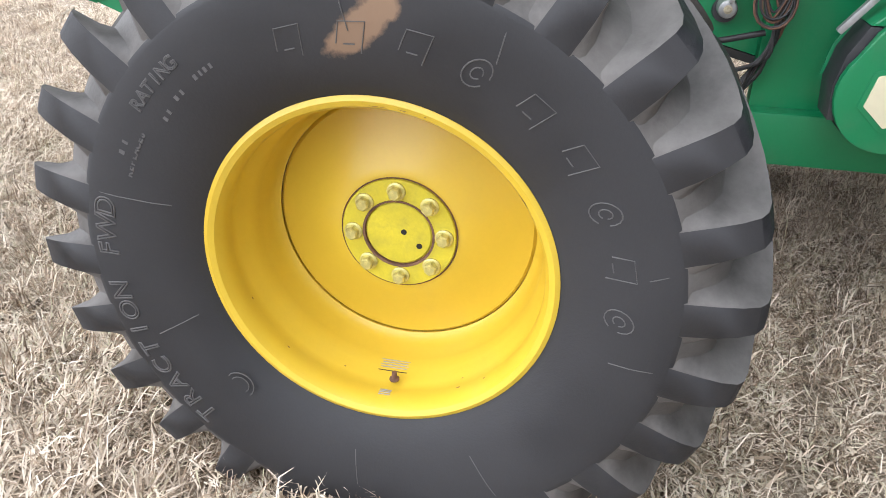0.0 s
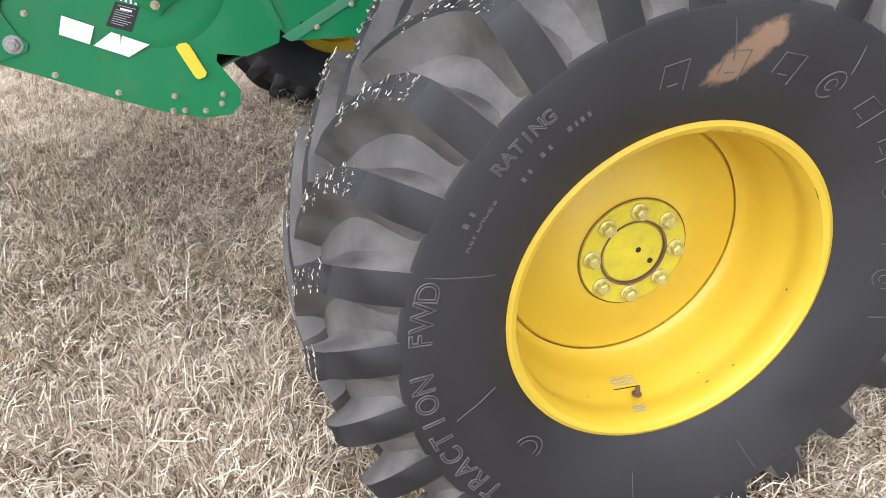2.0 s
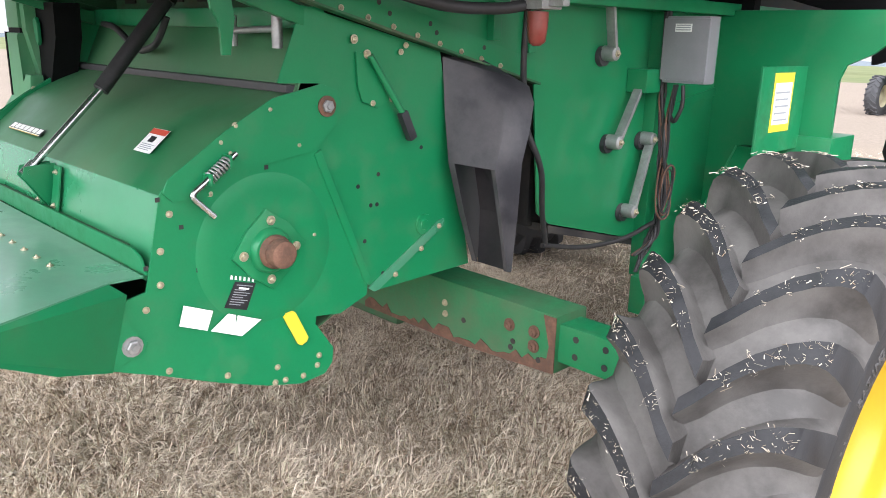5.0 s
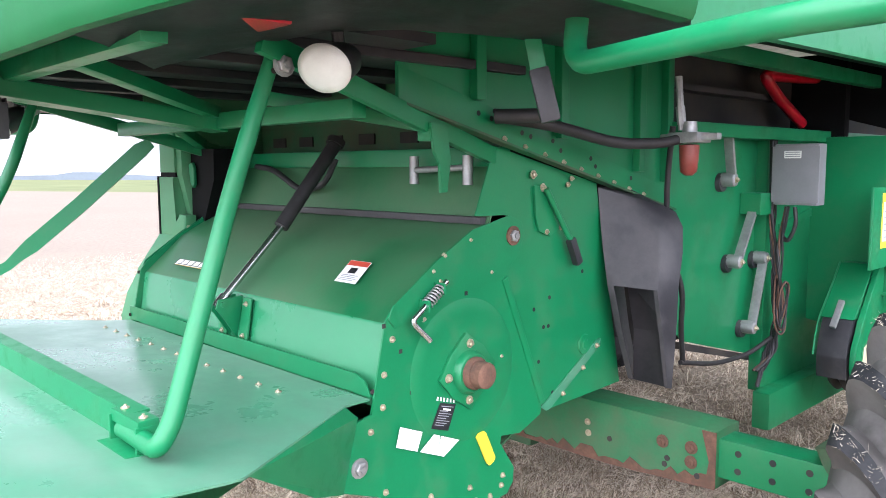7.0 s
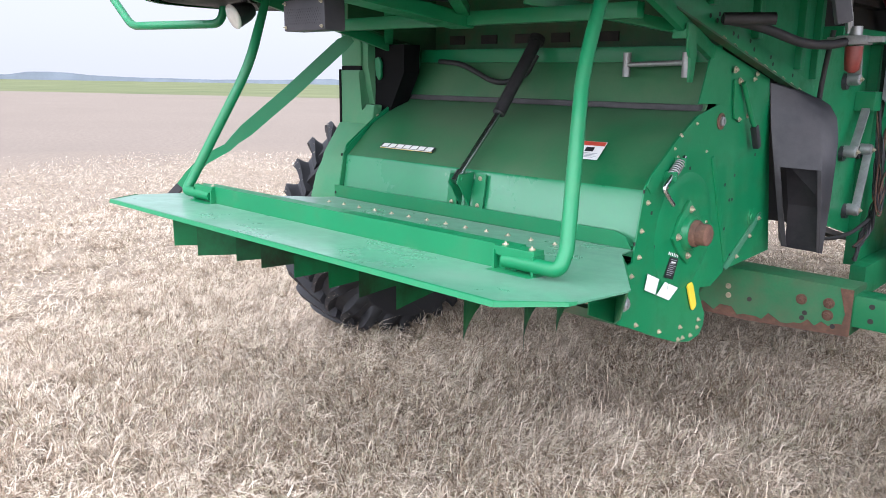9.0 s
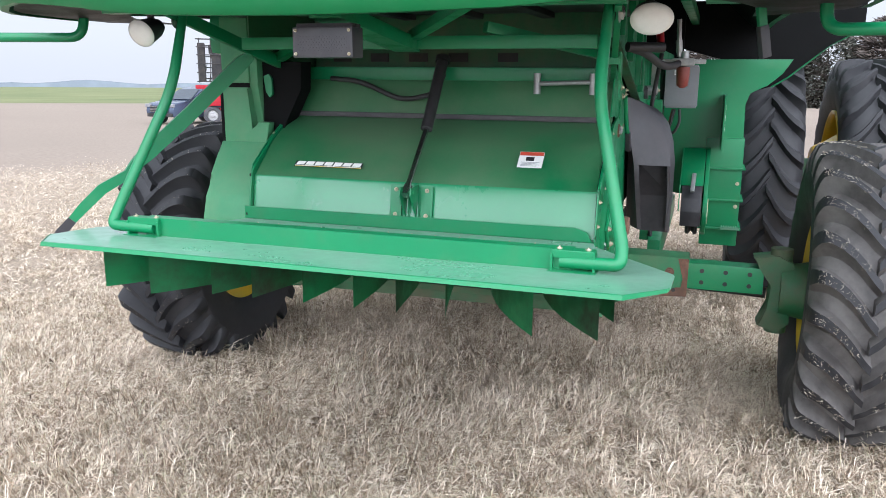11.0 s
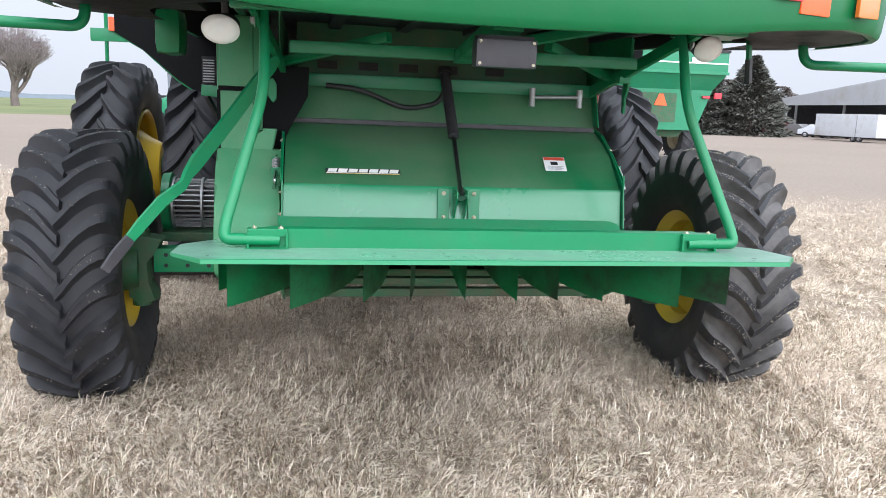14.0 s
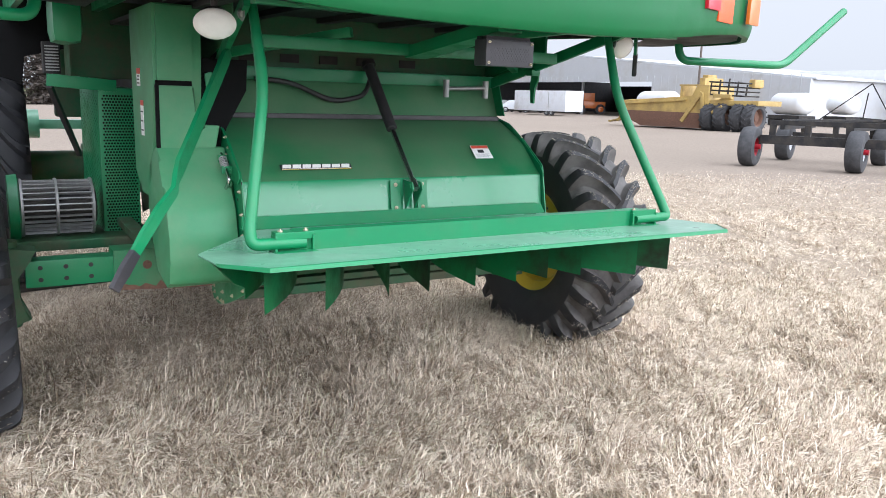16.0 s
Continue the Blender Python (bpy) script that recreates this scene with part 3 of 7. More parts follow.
            lug_nut = part("wheel_nut", bm, WHEEL_NUT, hub, "zinc wheel nut with yellow overspray")
            lug_nut.matrix_basis = m
        else:
            again(lug_nut, m)
    return wheel, tyre, rim_ob


WHEEL_NUT = surface("oversprayed_zinc", (0.60, 0.54, 0.20), 0.38, metal=0.5, vary=0.25, scale=80, fine=260, bump=0.08)
right_wheel, right_tyre, right_rim = rear_wheel(1, 0.692, "steered rear wheel with yellow rim and dusty traction tyre")
left_wheel, left_tyre, left_rim = rear_wheel(-1, 0.700, "steered rear wheel with yellow rim and dusty traction tyre")


def front_wheel(side, x, y, z, label):
    wheel = new("front_wheel")
    wheel.parent, wheel.matrix_basis = combine, pose(side * x + 0.022, y, z)
    tagged(wheel, label)
    carcass, tread, tops = tyre_mesh(side, 0.985, 0.25, 0.56, 24, 0.058, -z - 0.02, -16, 0.052)
    tyre = part("tyre", carcass, RUBBER, wheel, "tall dual drive tyre", 40)
    tyre.data.materials.append(RUBBER_CLEAN)
    lug_ob = part("tread", tread, RUBBER_TOP, tyre, "", 32)
    for m in (RUBBER_CLEAN, RUBBER):
        lug_ob.data.materials.append(m)
    rim, disc = rim_mesh(-side, 0.56, 0.215, 0.02, 0.505, 0.36 if x > 2 else -0.06, 0.25)
    part("rim", rim, YELLOW, wheel, "", 35)
    part("wheel_disc", disc, YELLOW, wheel, "", 35)
    return wheel


FRONT_Y = 3.02
for side in (1, -1):
    for x in (1.62, 2.36):
        front_wheel(side, x, FRONT_Y, 0.945, "tall front drive wheel of a dual pair")
bm = bm_new()
tube(bm, [(-2.5, FRONT_Y, 0.95), (2.5, FRONT_Y, 0.95)], 0.15, 20)
box(bm, (-0.9, FRONT_Y - 0.25, 0.75), (0.9, FRONT_Y + 0.25, 1.15), 0.03)
part("front_axle", bm, GREEN_DARK, combine, "grimy front axle tube", 40)

def wall_x(r):
    """How far out the rear tyre's side wall stands at a radius."""
    return float(np.interp(r, [0.407, 0.472, 0.542, 0.577, 0.605, 0.639], [0.225, 0.249, 0.262, 0.2633, 0.258, 0.2437]))


# writing in relief on the outer side wall of the rear tyre
def round_word(items, radius, x, wheel, size, tall, start, step, parent, name, material, flip=False):
    """Letters set one by one round the wheel's axis; degrees run from the front over the top."""
    for i, ch in enumerate(items):
        if ch == " ":
            continue
        me = letters(ch, size, line=tall)
        me.materials.clear()
        me.materials.append(material)
        a = start + step * i
        r = radians(a)
        o = new(name, me)
        o.parent = parent
        spin = 90 - a if not flip else -90 - a
        o.matrix_basis = Matrix.Translation((x, radius * math.cos(r), radius * math.sin(r))) @ Matrix(((0, 0, 1, 0), (1, 0, 0, 0), (0, 1, 0, 0), (0, 0, 0, 1))) @ Matrix.Rotation(radians(a - 90), 4, "Z")


# lighter than the side wall: the light on the raised edges is in the colour
TYRE_LETTER = surface("lightened_rubber_letter", (0.085, 0.082, 0.083), 0.55, vary=0.2, scale=20, fine=150, bump=0.08)
round_word("TRACTION FWD", 0.551, 0.2632, right_wheel, 0.064, 0.0019, 225, -5.15, right_tyre, "raised_letter", TYRE_LETTER)
round_word("REPLACES", 0.522, 0.2588, right_wheel, 0.020, 0.0010, 158.5, -1.53, right_tyre, "raised_letter", TYRE_LETTER)
round_word("RATING", 0.549, 0.2634, right_wheel, 0.036, 0.0013, 142.2, -2.44, right_tyre, "raised_letter", TYRE_LETTER)
# small lines of raised print that are worn past reading
for k, (a, r, w) in enumerate(((141, 0.505, 0.007), (139, 0.507, 0.006), (135, 0.512, 0.008), (133, 0.512, 0.006), (128, 0.515, 0.008), (126.4, 0.515, 0.005), (125, 0.515, 0.007), (123.4, 0.515, 0.006), (154, 0.552, 0.009), (151.5, 0.552, 0.006))):
    bm = bm_new()
    box(bm, (-0.0015, -w / 2, -0.006), (0.0008, w / 2, 0.006), 0.0004)
    part("raised_print", bm, TYRE_LETTER, right_tyre).matrix_basis = Matrix.Translation((wall_x(r), r * math.cos(radians(a)), r * math.sin(radians(a)))) @ Matrix.Rotation(radians(a - 90), 4, "X")
# the maker's name, drawn as plain raised outlines
for i in range(9):
    a = radians(105 - 13.2 * i)
    bm = bm_new()
    for grow, round_ in ((1.0, i in (3, 6, 8)), (0.42, i in (3, 6, 8))):
        hw, hh = 0.024 * grow, 0.029 * grow
        if round_:
            ring = [(hw * math.cos(t), hh * math.sin(t)) for t in (2 * math.pi * j / 18 for j in range(17))]
        else:
            ring = [(hw, -hh), (hw, hh), (-hw, hh), (-hw, -hh * 0.4)] if grow == 1.0 else [(-hw, -hh), (hw, -hh)]
        tube(bm, [(0.0, y + 0.22 * z, z) for y, z in ring], 0.0013, 6)
    o = part("raised_block", bm, TYRE_LETTER, right_tyre, "", 40)
    o.matrix_basis = Matrix.Translation((wall_x(0.498) + 0.0004, 0.498 * math.cos(a), 0.498 * math.sin(a))) @ Matrix.Rotation(a - math.pi / 2, 4, "X") @ Matrix.Rotation(radians(10.5), 4, "Y")
# fine moulded ribs and a circular mark on the wall
for i, (a, r0, r1) in enumerate(((92, 0.51, 0.60), (63, 0.53, 0.61), (10, 0.55, 0.63), (-12, 0.50, 0.60), (-62, 0.47, 0.60), (-96, 0.46, 0.55), (164, 0.44, 0.62), (200, 0.43, 0.53))):
    bm = bm_new()
    ra = radians(a)
    tube(bm, [(wall_x(r0 + (r1 - r0) * i / 5) + 0.0004, (r0 + (r1 - r0) * i / 5) * math.cos(ra + 0.006 * i), (r0 + (r1 - r0) * i / 5) * math.sin(ra + 0.006 * i)) for i in range(6)], 0.0012, 5)
    part("moulding_line", bm, TYRE_LETTER, right_tyre)
bm = bm_new()
for k in range(2):
    tube(bm, [(wall_x(0.455) + 0.0006, 0.455 * math.cos(radians(225)) + (0.034 - 0.012 * k) * math.cos(t), 0.455 * math.sin(radians(225)) + (0.034 - 0.012 * k) * math.sin(t)) for t in (2 * math.pi * i / 20 for i in range(21))], 0.0014, 5)
part("round_mark", bm, TYRE_LETTER, right_tyre)
# scratches, grit and paint chips on the rim
rng = random.Random(8)
for a, x, w in ((88, 0.206, 0.022), (80, 0.207, 0.014), (73, 0.208, 0.004), (34, 0.204, 0.020), (-12, 0.150, 0.006), (-48, 0.165, 0.005), (-60, 0.120, 0.004), (205, 0.140, 0.004), (228, 0.160, 0.004), (251, 0.110, 0.003), (300, 0.16, 0.006)):
    r = float(np.interp(x, [0.04, 0.085, 0.115, 0.138, 0.160, 0.188, 0.204, 0.21], [0.332, 0.335, 0.351, 0.353, 0.347, 0.351, 0.359, 0.371])) - 0.0012
    bm = bm_new()
    n_pt = 7
    ring = [(w * math.cos(2 * math.pi * j / n_pt) * rng.uniform(0.6, 1.1), 0.0022 * math.sin(2 * math.pi * j / n_pt) * rng.uniform(0.5, 1.3)) for j in range(n_pt)]
    bm.faces.new([bm.verts.new((x + v, r * math.cos(radians(a) + u / r), r * math.sin(radians(a) + u / r))) for u, v in ring])
    part("paint_chip", bm, RUST, right_rim, "dark chip in the yellow paint")

# the valve, its sticker lines and paint chips in the rim well
bm = bm_new()
lathe(bm, [(0, 0), (0, 0.012), (0.004, 0.012), (0.005, 0.007), (0.022, 0.006), (0.024, 0)], 14, Matrix.Translation((0.120, 0.012, -0.3385)) @ Matrix.Rotation(radians(-90), 4, "Y"))
part("valve", bm, RUST, right_rim, "rusty valve stem", 40)
for row, (x, w, h) in enumerate([(0.092 - 0.0085 * i, 0.036 - 0.004 * (i % 2), 0.0016) for i in range(5)] + [(0.168 - 0.006 * i, 0.014, 0.0014) for i in range(4)]):
    bm = bm_new()
    r = float(np.interp(x, [0.04, 0.085, 0.115, 0.138, 0.160, 0.188], [0.332, 0.335, 0.351, 0.353, 0.347, 0.351])) - 0.001
    box(bm, (x - h / 2, -w, -r), (x + h / 2, w, -r + 0.0015))
    part("print_line", bm, DECAL_GREY if row else DECAL_BLACK, right_rim)

# ---- rear axle ----
axle = new("rear_axle")
axle.parent = combine
tagged(axle, "heavy green box-section steering axle, rusty along its edges")
bm = bm_new()
prism(bm, [(-1.10, -0.075, 0.835), (1.14, -0.075, 0.835), (1.14, -0.075, 0.625), (0.70, -0.075, 0.600), (-0.66, -0.075, 0.600), (-1.10, -0.075, 0.625)], (0, 0.17, 0), 0.008)
part("axle_beam", bm, GREEN_AXLE, axle, "", 30)
bm = bm_new()
rag = random.Random(21)
low_edge = lambda x: 0.600 + 0.025 * max(0.0, (x - 0.70) / 0.44)
for a, b, swap in ((0.10, 1.138, 1), (-1.08, -0.10, 1)):
    xs = [a + (b - a) * i / 36 for i in range(37)]
    prism(bm, [(x, -0.0765, low_edge(abs(x)) - 0.002) for x in xs] + [(x, -0.0765, low_edge(abs(x)) + rag.choice((0.014, 0.024, 0.032, 0.048))) for x in reversed(xs)], (0, -0.0025, 0))
prism(bm, [(1.085, -0.078, 0.83), (1.14, -0.078, 0.83), (1.14, -0.078, 0.63), (1.10, -0.078, 0.63), (1.115, -0.078, 0.72)], (0, -0.003, 0))
part("rust_edge", bm, RUST, axle, "brown rust along the lower edge")
for s in (1, -1):
    bm = bm_new()
    box(bm, (0.90, -0.058, 0.665), (1.52, 0.068, 0.805), 0.008)
    if s < 0:
        bmesh.ops.scale(bm, vec=(-1, 1, 1), verts=bm.verts)
    ext = part("axle_extension", bm, GREEN, axle, "sliding inner beam with rows of holes", 30)
    for hx in (1.21, 1.33, 1.45):
        for hz in (0.705, 0.768):
            bm = bm_new()
            lathe(bm, [(0, 0), (0, 0.012), (0.002, 0.012), (0.002, 0)], 14, Matrix.Translation((s * hx, -0.0575, hz)) @ Matrix.Rotation(radians(-90), 4, "Z"))
            part("hole", bm, DARK, ext)
    bm = bm_new()
    outline = [(1.46, 0.86), (1.58, 0.88), (1.66, 0.84), (1.66, 0.52), (1.60, 0.47), (1.50, 0.50), (1.56, 0.60), (1.57, 0.72), (1.50, 0.82)]
    prism(bm, [(s * x, -0.07, z) for x, z in outline], (0, 0.15, 0), 0.012)
    tube(bm, [(s * 1.60, 0.0, 0.46), (s * 1.60, 0.0, 0.91)], 0.055, 16)
    lathe(bm, [(s * 1.60, 0.0), (s * 1.60, 0.13), (s * 1.72, 0.15), (s * 1.80, 0.17), (s * 1.88, 0.15), (s * 1.92, 0.13), (s * 1.92, 0)], 32, Matrix.Translation((0, 0, 0.69)))
    part("steering_knuckle", bm, GREEN_DARK, axle, "greasy green knuckle and final drive", 40)
for x, z, big in ((0.596, 0.744, 0), (0.60, 0.700, 0), (0.93, 0.749, 1), (1.045, 0.754, 1), (1.045, 0.700, 1), (0.70, 0.70, 2), (0.95, 0.69, 2), (1.07, 0.655, 2), (0.94, 0.665, 2)):
    if big == 2:
        bm = bm_new()
        lathe(bm, [(0, 0), (0, 0.011), (0.002, 0.011), (0.002, 0)], 14, Matrix.Translation((x, -0.0775, z)) @ Matrix.Rotation(radians(-90), 4, "Z"))
        part("hole", bm, DARK, axle)
    else:
        bolt(axle, (x, -0.077, z), "-y", BOLT_RUSTY if big else BOLT)
        bolt(axle, (-x, -0.077, z), "-y", BOLT_RUSTY if big else BOLT)
bm = bm_new()
tube(bm, [(-1.55, 0.16, 0.62), (-0.3, 0.20, 0.66), (0.3, 0.20, 0.66), (1.55, 0.16, 0.62)], 0.028, 12)
tube(bm, [(-0.75, 0.13, 0.74), (0.75, 0.13, 0.74)], 0.045, 14)
part("tie_rod", bm, DARK, axle, "steering tie rod", 40)
bm = bm_new()
box(bm, (-0.28, -0.05, 0.55), (0.28, 0.16, 0.95), 0.02)
part("axle_pivot", bm, GREEN_DARK, axle)

# ---- the straw chopper at the rear ----
chopper = new("straw_chopper")
chopper.parent = combine
tagged(chopper, "green straw chopper with dusty curved hood and bolted side plates")
XR, XL = 0.796, -0.748
HOOD = [(-0.79, 1.785), (-0.845, 1.660), (-0.875, 1.590), (-0.98, 1.548), (-1.06, 1.508), (-1.115, 1.478), (-1.272, 1.340), (-1.278, 1.332), (-1.302, 1.172), (-1.318, 1.120)]


def sheet(bm, line, x0, x1, thick):
    """A bent sheet: a line of (y, z) pulled from x0 to x1."""
    inner = []
    for i, (y, z) in enumerate(line):
        a, b = line[max(i - 1, 0)], line[min(i + 1, len(line) - 1)]
        d = Vector((b[0] - a[0], b[1] - a[1])).normalized()
        inner.append((y + d.y * thick, z - d.x * thick))
    pts = [(x0, y, z) for y, z in line] + [(x0, y, z) for y, z in reversed(inner)]
    prism(bm, pts, (x1 - x0, 0, 0))


bm = bm_new()
sheet(bm, HOOD[:3], XL + 0.004, XR - 0.006, -0.006)
part("hood_top_sheet", bm, GREEN_DUSTY, chopper, "dusty rear wall above the seam", 30)
bm = bm_new()
sheet(bm, HOOD[2:7], XL + 0.004, XR - 0.006, -0.006)
part("hood_sheet", bm, GREEN_DUSTY, chopper, "dusty curved hood sheet", 30)
bm = bm_new()
sheet(bm, HOOD[6:], XL + 0.002, XR - 0.004, -0.006)
part("hood_lower_panel", bm, GREEN_LIT, chopper, "glossy folded lower panel", 30)
bm = bm_new()
beam(bm, (XL + 0.02, -0.882, 1.598), (XR - 0.02, -0.882, 1.598), 0.034, 0.022, 0.003)
part("rubber_seal", bm, BLACK, chopper, "black rubber strip along the seam")
bm = bm_new()
prism(bm, [(-0.60, -1.301, 1.190), (0.62, -1.301, 1.190), (0.62, -1.304, 1.178), (-0.60, -1.304, 1.178)], (0, -0.010, 0))
part("lip_edge", bm, GREEN_DARK, chopper, "folded lip under the panel")
bm = bm_new()
prism(bm, [(XL - 0.02, -1.331, 1.150), (XR - 0.005, -1.331, 1.150), (XR - 0.030, -1.331, 1.190), (XR - 0.075, -1.331, 1.205), (XL - 0.02, -1.331, 1.205)], (0, -0.006, 0), 0.001)
box(bm, (XL - 0.02, -1.331, 1.150), (XR - 0.005, -1.300, 1.154))
part("lower_flange", bm, GREEN, chopper, "flange where the tailboard joins")

PLATE = [(-1.292, 1.352), (-1.342, 1.106), (-1.44, 1.09), (-1.455, 0.926), (-1.316, 0.872), (-1.16, 0.806), (-1.008, 0.750), (-0.888, 0.720), (-0.800, 0.728), (-0.772, 0.760), (-0.768, 0.806), (-0.835, 0.90), (-0.83, 0.925), (-0.74, 0.911), (-0.636, 0.950), (-0.630, 0.992),
         (-0.817, 1.420), (-0.752, 1.50), (-0.736, 1.555), (-0.752, 1.592), (-0.80, 1.607), (-0.964, 1.573), (-1.112, 1.492), (-1.262, 1.385)]
PANEL = [(-0.817, 1.420), (-0.628, 0.988), (-0.590, 0.952), (-0.16, 0.965), (-0.20, 1.157), (-0.325, 1.702), (-0.85, 1.822), (-0.935, 1.615), (-0.80, 1.612), (-0.735, 1.560)]
for s, x in ((1, XR), (-1, XL)):
    bm = bm_new()
    prism(bm, [(x, y, z) for y, z in PLATE], (s * 0.007, 0, 0), 0.0015)
    side_plate = part("side_plate", bm, GREEN, chopper, "bolted side plate of the chopper")
    if s > 0:
        right_plate = side_plate
    bm = bm_new()
    prism(bm, [(x - s * 0.004, y, z) for y, z in PANEL], (-s * 0.005, 0, 0))
    panel = part("chute_side_panel", bm, GREEN, chopper, "flat side panel in front of the chopper")
    if s > 0:
        right_panel = panel
    bm = bm_new()
    for a, b in (((-0.817, 1.420), (-0.630, 0.992)),):
        beam(bm, (x + s * 0.004, *a), (x + s * 0.004, *b), 0.026, 0.016, 0.004, up=(1, 0, 0))
    part("folded_edge", bm, GREEN, side_plate)
    # raised round pressing and four-bolt bearing flange
    cy, cz = -0.992, 1.163
    bm = bm_new()
    lathe(bm, [(x + s * 0.004, 0.225), (x + s * 0.010, 0.205), (x + s * 0.013, 0.17), (x + s * 0.013, 0.0)], 56, Matrix.Translation((0, cy, cz)))
    part("pressing", bm, GREEN, side_plate, "shallow round pressing", 60)
    bm = bm_new()
    prism(bm, [(x + s * 0.013, cy + 0.118 * math.cos(a) * (1 if i % 4 == 0 else 0.80), cz + 0.118 * math.sin(a) * (1 if i % 4 == 0 else 0.80)) for i, a in enumerate(radians(22.5 * k + 4) for k in range(16))], (s * 0.012, 0, 0), 0.003)
    lathe(bm, [(x + s * 0.02, 0.066), (x + s * 0.040, 0.062), (x + s * 0.046, 0.055), (x + s * 0.046, 0.0)], 32, Matrix.Translation((0, cy, cz)))
    part("bearing_flange", bm, GREEN, side_plate, "cast green bearing flange", 40)
    bm = bm_new()
    lathe(bm, [(x + s * 0.03, 0.048), (x + s * 0.058, 0.048), (x + s * 0.066, 0.043), (x + s * 0.066, 0.040), (x + s * 0.098, 0.038), (x + s * 0.102, 0.033), (x + s * 0.102, 0)], 32, Matrix.Translation((0, cy, cz)))
    part("shaft_stub", bm, RUST, side_plate, "brown rusty rotor shaft end", 40)
    face = "+x" if s > 0 else "-x"
    for y, z in ((-0.988, 1.247), (-1.076, 1.158), (-0.992, 1.078), (-0.907, 1.161)):
        bolt(side_plate, (x + s * 0.025, y, z), face, BOLT)
    for y, z in ((-0.971, 0.798), (-0.823, 0.795), (-1.132, 0.819), (-1.299, 0.882), (-1.300, 1.208), (-1.306, 1.120), (-1.348, 1.062), (-1.270, 1.300), (-1.156, 1.340), (-0.98, 0.752), (-0.945, 0.750), (-0.882, 0.745), (-0.83, 0.765), (-0.835, 1.180), (-1.094, 1.440), (-0.880, 1.445), (-1.120, 1.470), (-1.075, 1.510), (-0.97, 1.548)):
        bolt(side_plate, (x + s * 0.007, y, z), face, NUT_SMALL, "small_bolt")
    for y, z in ((-1.24, 1.262), (-1.20, 1.14), (-1.298, 1.34), (-0.80, 1.09), (-0.985, 1.392), (-1.34, 1.17)):
        bm = bm_new()
        box(bm, (x + s * 0.0072 - 0.0004, y - 0.006, z - 0.006), (x + s * 0.0072 + 0.0004, y + 0.006, z + 0.006))
        part("square_hole", bm, DARK, side_plate)
    # the gusset with one large bolt, holding the tailboard
    bm = bm_new()
    gus = [(-1.425, 1.108), (-1.375, 1.00), (-1.352, 0.978), (-1.358, 0.955), (-1.452, 0.925), (-1.60, 0.985), (-1.60, 1.12)]
    prism(bm, [(x + s * 0.0075, y, z) for y, z in gus], (s * 0.006, 0, 0), 0.001)
    part("gusset", bm, GREEN, side_plate)
    bolt(side_plate, (x + s * 0.0135, -1.392, 0.977), face, BOLT_BIG, "large_bolt")
    # slotted latch plate with the large pivot bolt
    bm = bm_new()
    latch = [(-1.270, 1.388), (-1.110, 1.496), (-0.962, 1.577), (-0.800, 1.612), (-0.742, 1.590), (-0.730, 1.550), (-0.752, 1.495), (-0.826, 1.425), (-1.072, 1.390), (-1.150, 1.335), (-1.262, 1.330), (-1.285, 1.355)]
    prism(bm, [(x + s * 0.0075, y, z) for y, z in latch], (s * 0.005, 0, 0), 0.001)
    part("latch_plate", bm, GREEN, side_plate)
    bolt(side_plate, (x + s * 0.0130, -0.785, 1.549), face, BOLT_BIG, "large_bolt")
    bm = bm_new()
    lathe(bm, [(0, 0), (0, 0.030), (0.006, 0.030), (0.006, 0)], 24, Matrix.Translation((x + s * 0.012, -0.785, 1.549)))
    part("rusty_washer", bm, RUST, side_plate, "", 40)
    # spring-loaded bent pin
    bm = bm_new()
    tube(bm, rounded([(x + s * 0.035, -1.090, 1.442), (x + s * 0.035, -1.185, 1.372), (x + s * 0.035, -1.225, 1.345), (x + s * 0.045, -1.165, 1.285)], 0.02), 0.0085, 10)
    part("spring_pin", bm, STEEL, side_plate, "bent zinc locking pin", 50)
    bm = bm_new()
    coil = []
    for k in range(60):
        t = k / 59
        c = Vector((x + s * 0.035, -1.115, 1.424)).lerp(Vector((x + s * 0.035, -1.172, 1.382)), t)
        coil.append(c + 0.016 * (math.cos(k * 0.75) * Vector((1, 0, 0)) + math.sin(k * 0.75) * Vector((0, -0.59, 0.80))))
    tube(bm, coil, 0.0028, 5)
    part("spring", bm, CAST, side_plate, "", 50)
    for yy, zz in ((-1.115, 1.424), (-1.172, 1.382)):
        bm = bm_new()
        box(bm, (x + s * 0.010, yy - 0.003, zz - 0.016), (x + s * 0.055, yy + 0.003, zz + 0.016), 0.001)
        part("pin_guide", bm, GREEN, side_plate)

# right side: decals, tape, lever
def decal(name, outline, material, parent, label="", x=XR + 0.0145):
    bm = bm_new()
    bm.faces.new([bm.verts.new((x, y, z)) for y, z in outline])
    return part(name, bm, material, parent, label)


def on_plate(u, v):
    """From along and up the slanted maker's mark to the plate."""
    o, a, b = Vector((-1.267, 1.001)), Vector((-0.018 + 0.236, -0.084 - 0.005)), Vector((0.020, 0.052))
    p = o + a * u + b * v
    return (p.x, p.y)


XD = XR + 0.0150
for u0, low, high in ((0.0, 0.36, 0.38), (0.40, 0.33, 0.11), (0.71, 0.12, 0.34)):
    inset = 0.10 if low >= high else -0.02
    lean = inset + (0.06 if low == 0.33 else 0.0)
    decal("maker_mark", [on_plate(u0, 0.0), on_plate(u0 + lean, 1.0), on_plate(u0 + lean + high, 1.0), on_plate(u0 + low, 0.0)], WHITE, right_plate, "white maker's mark of slanted blocks", XD)
bm = bm_new()
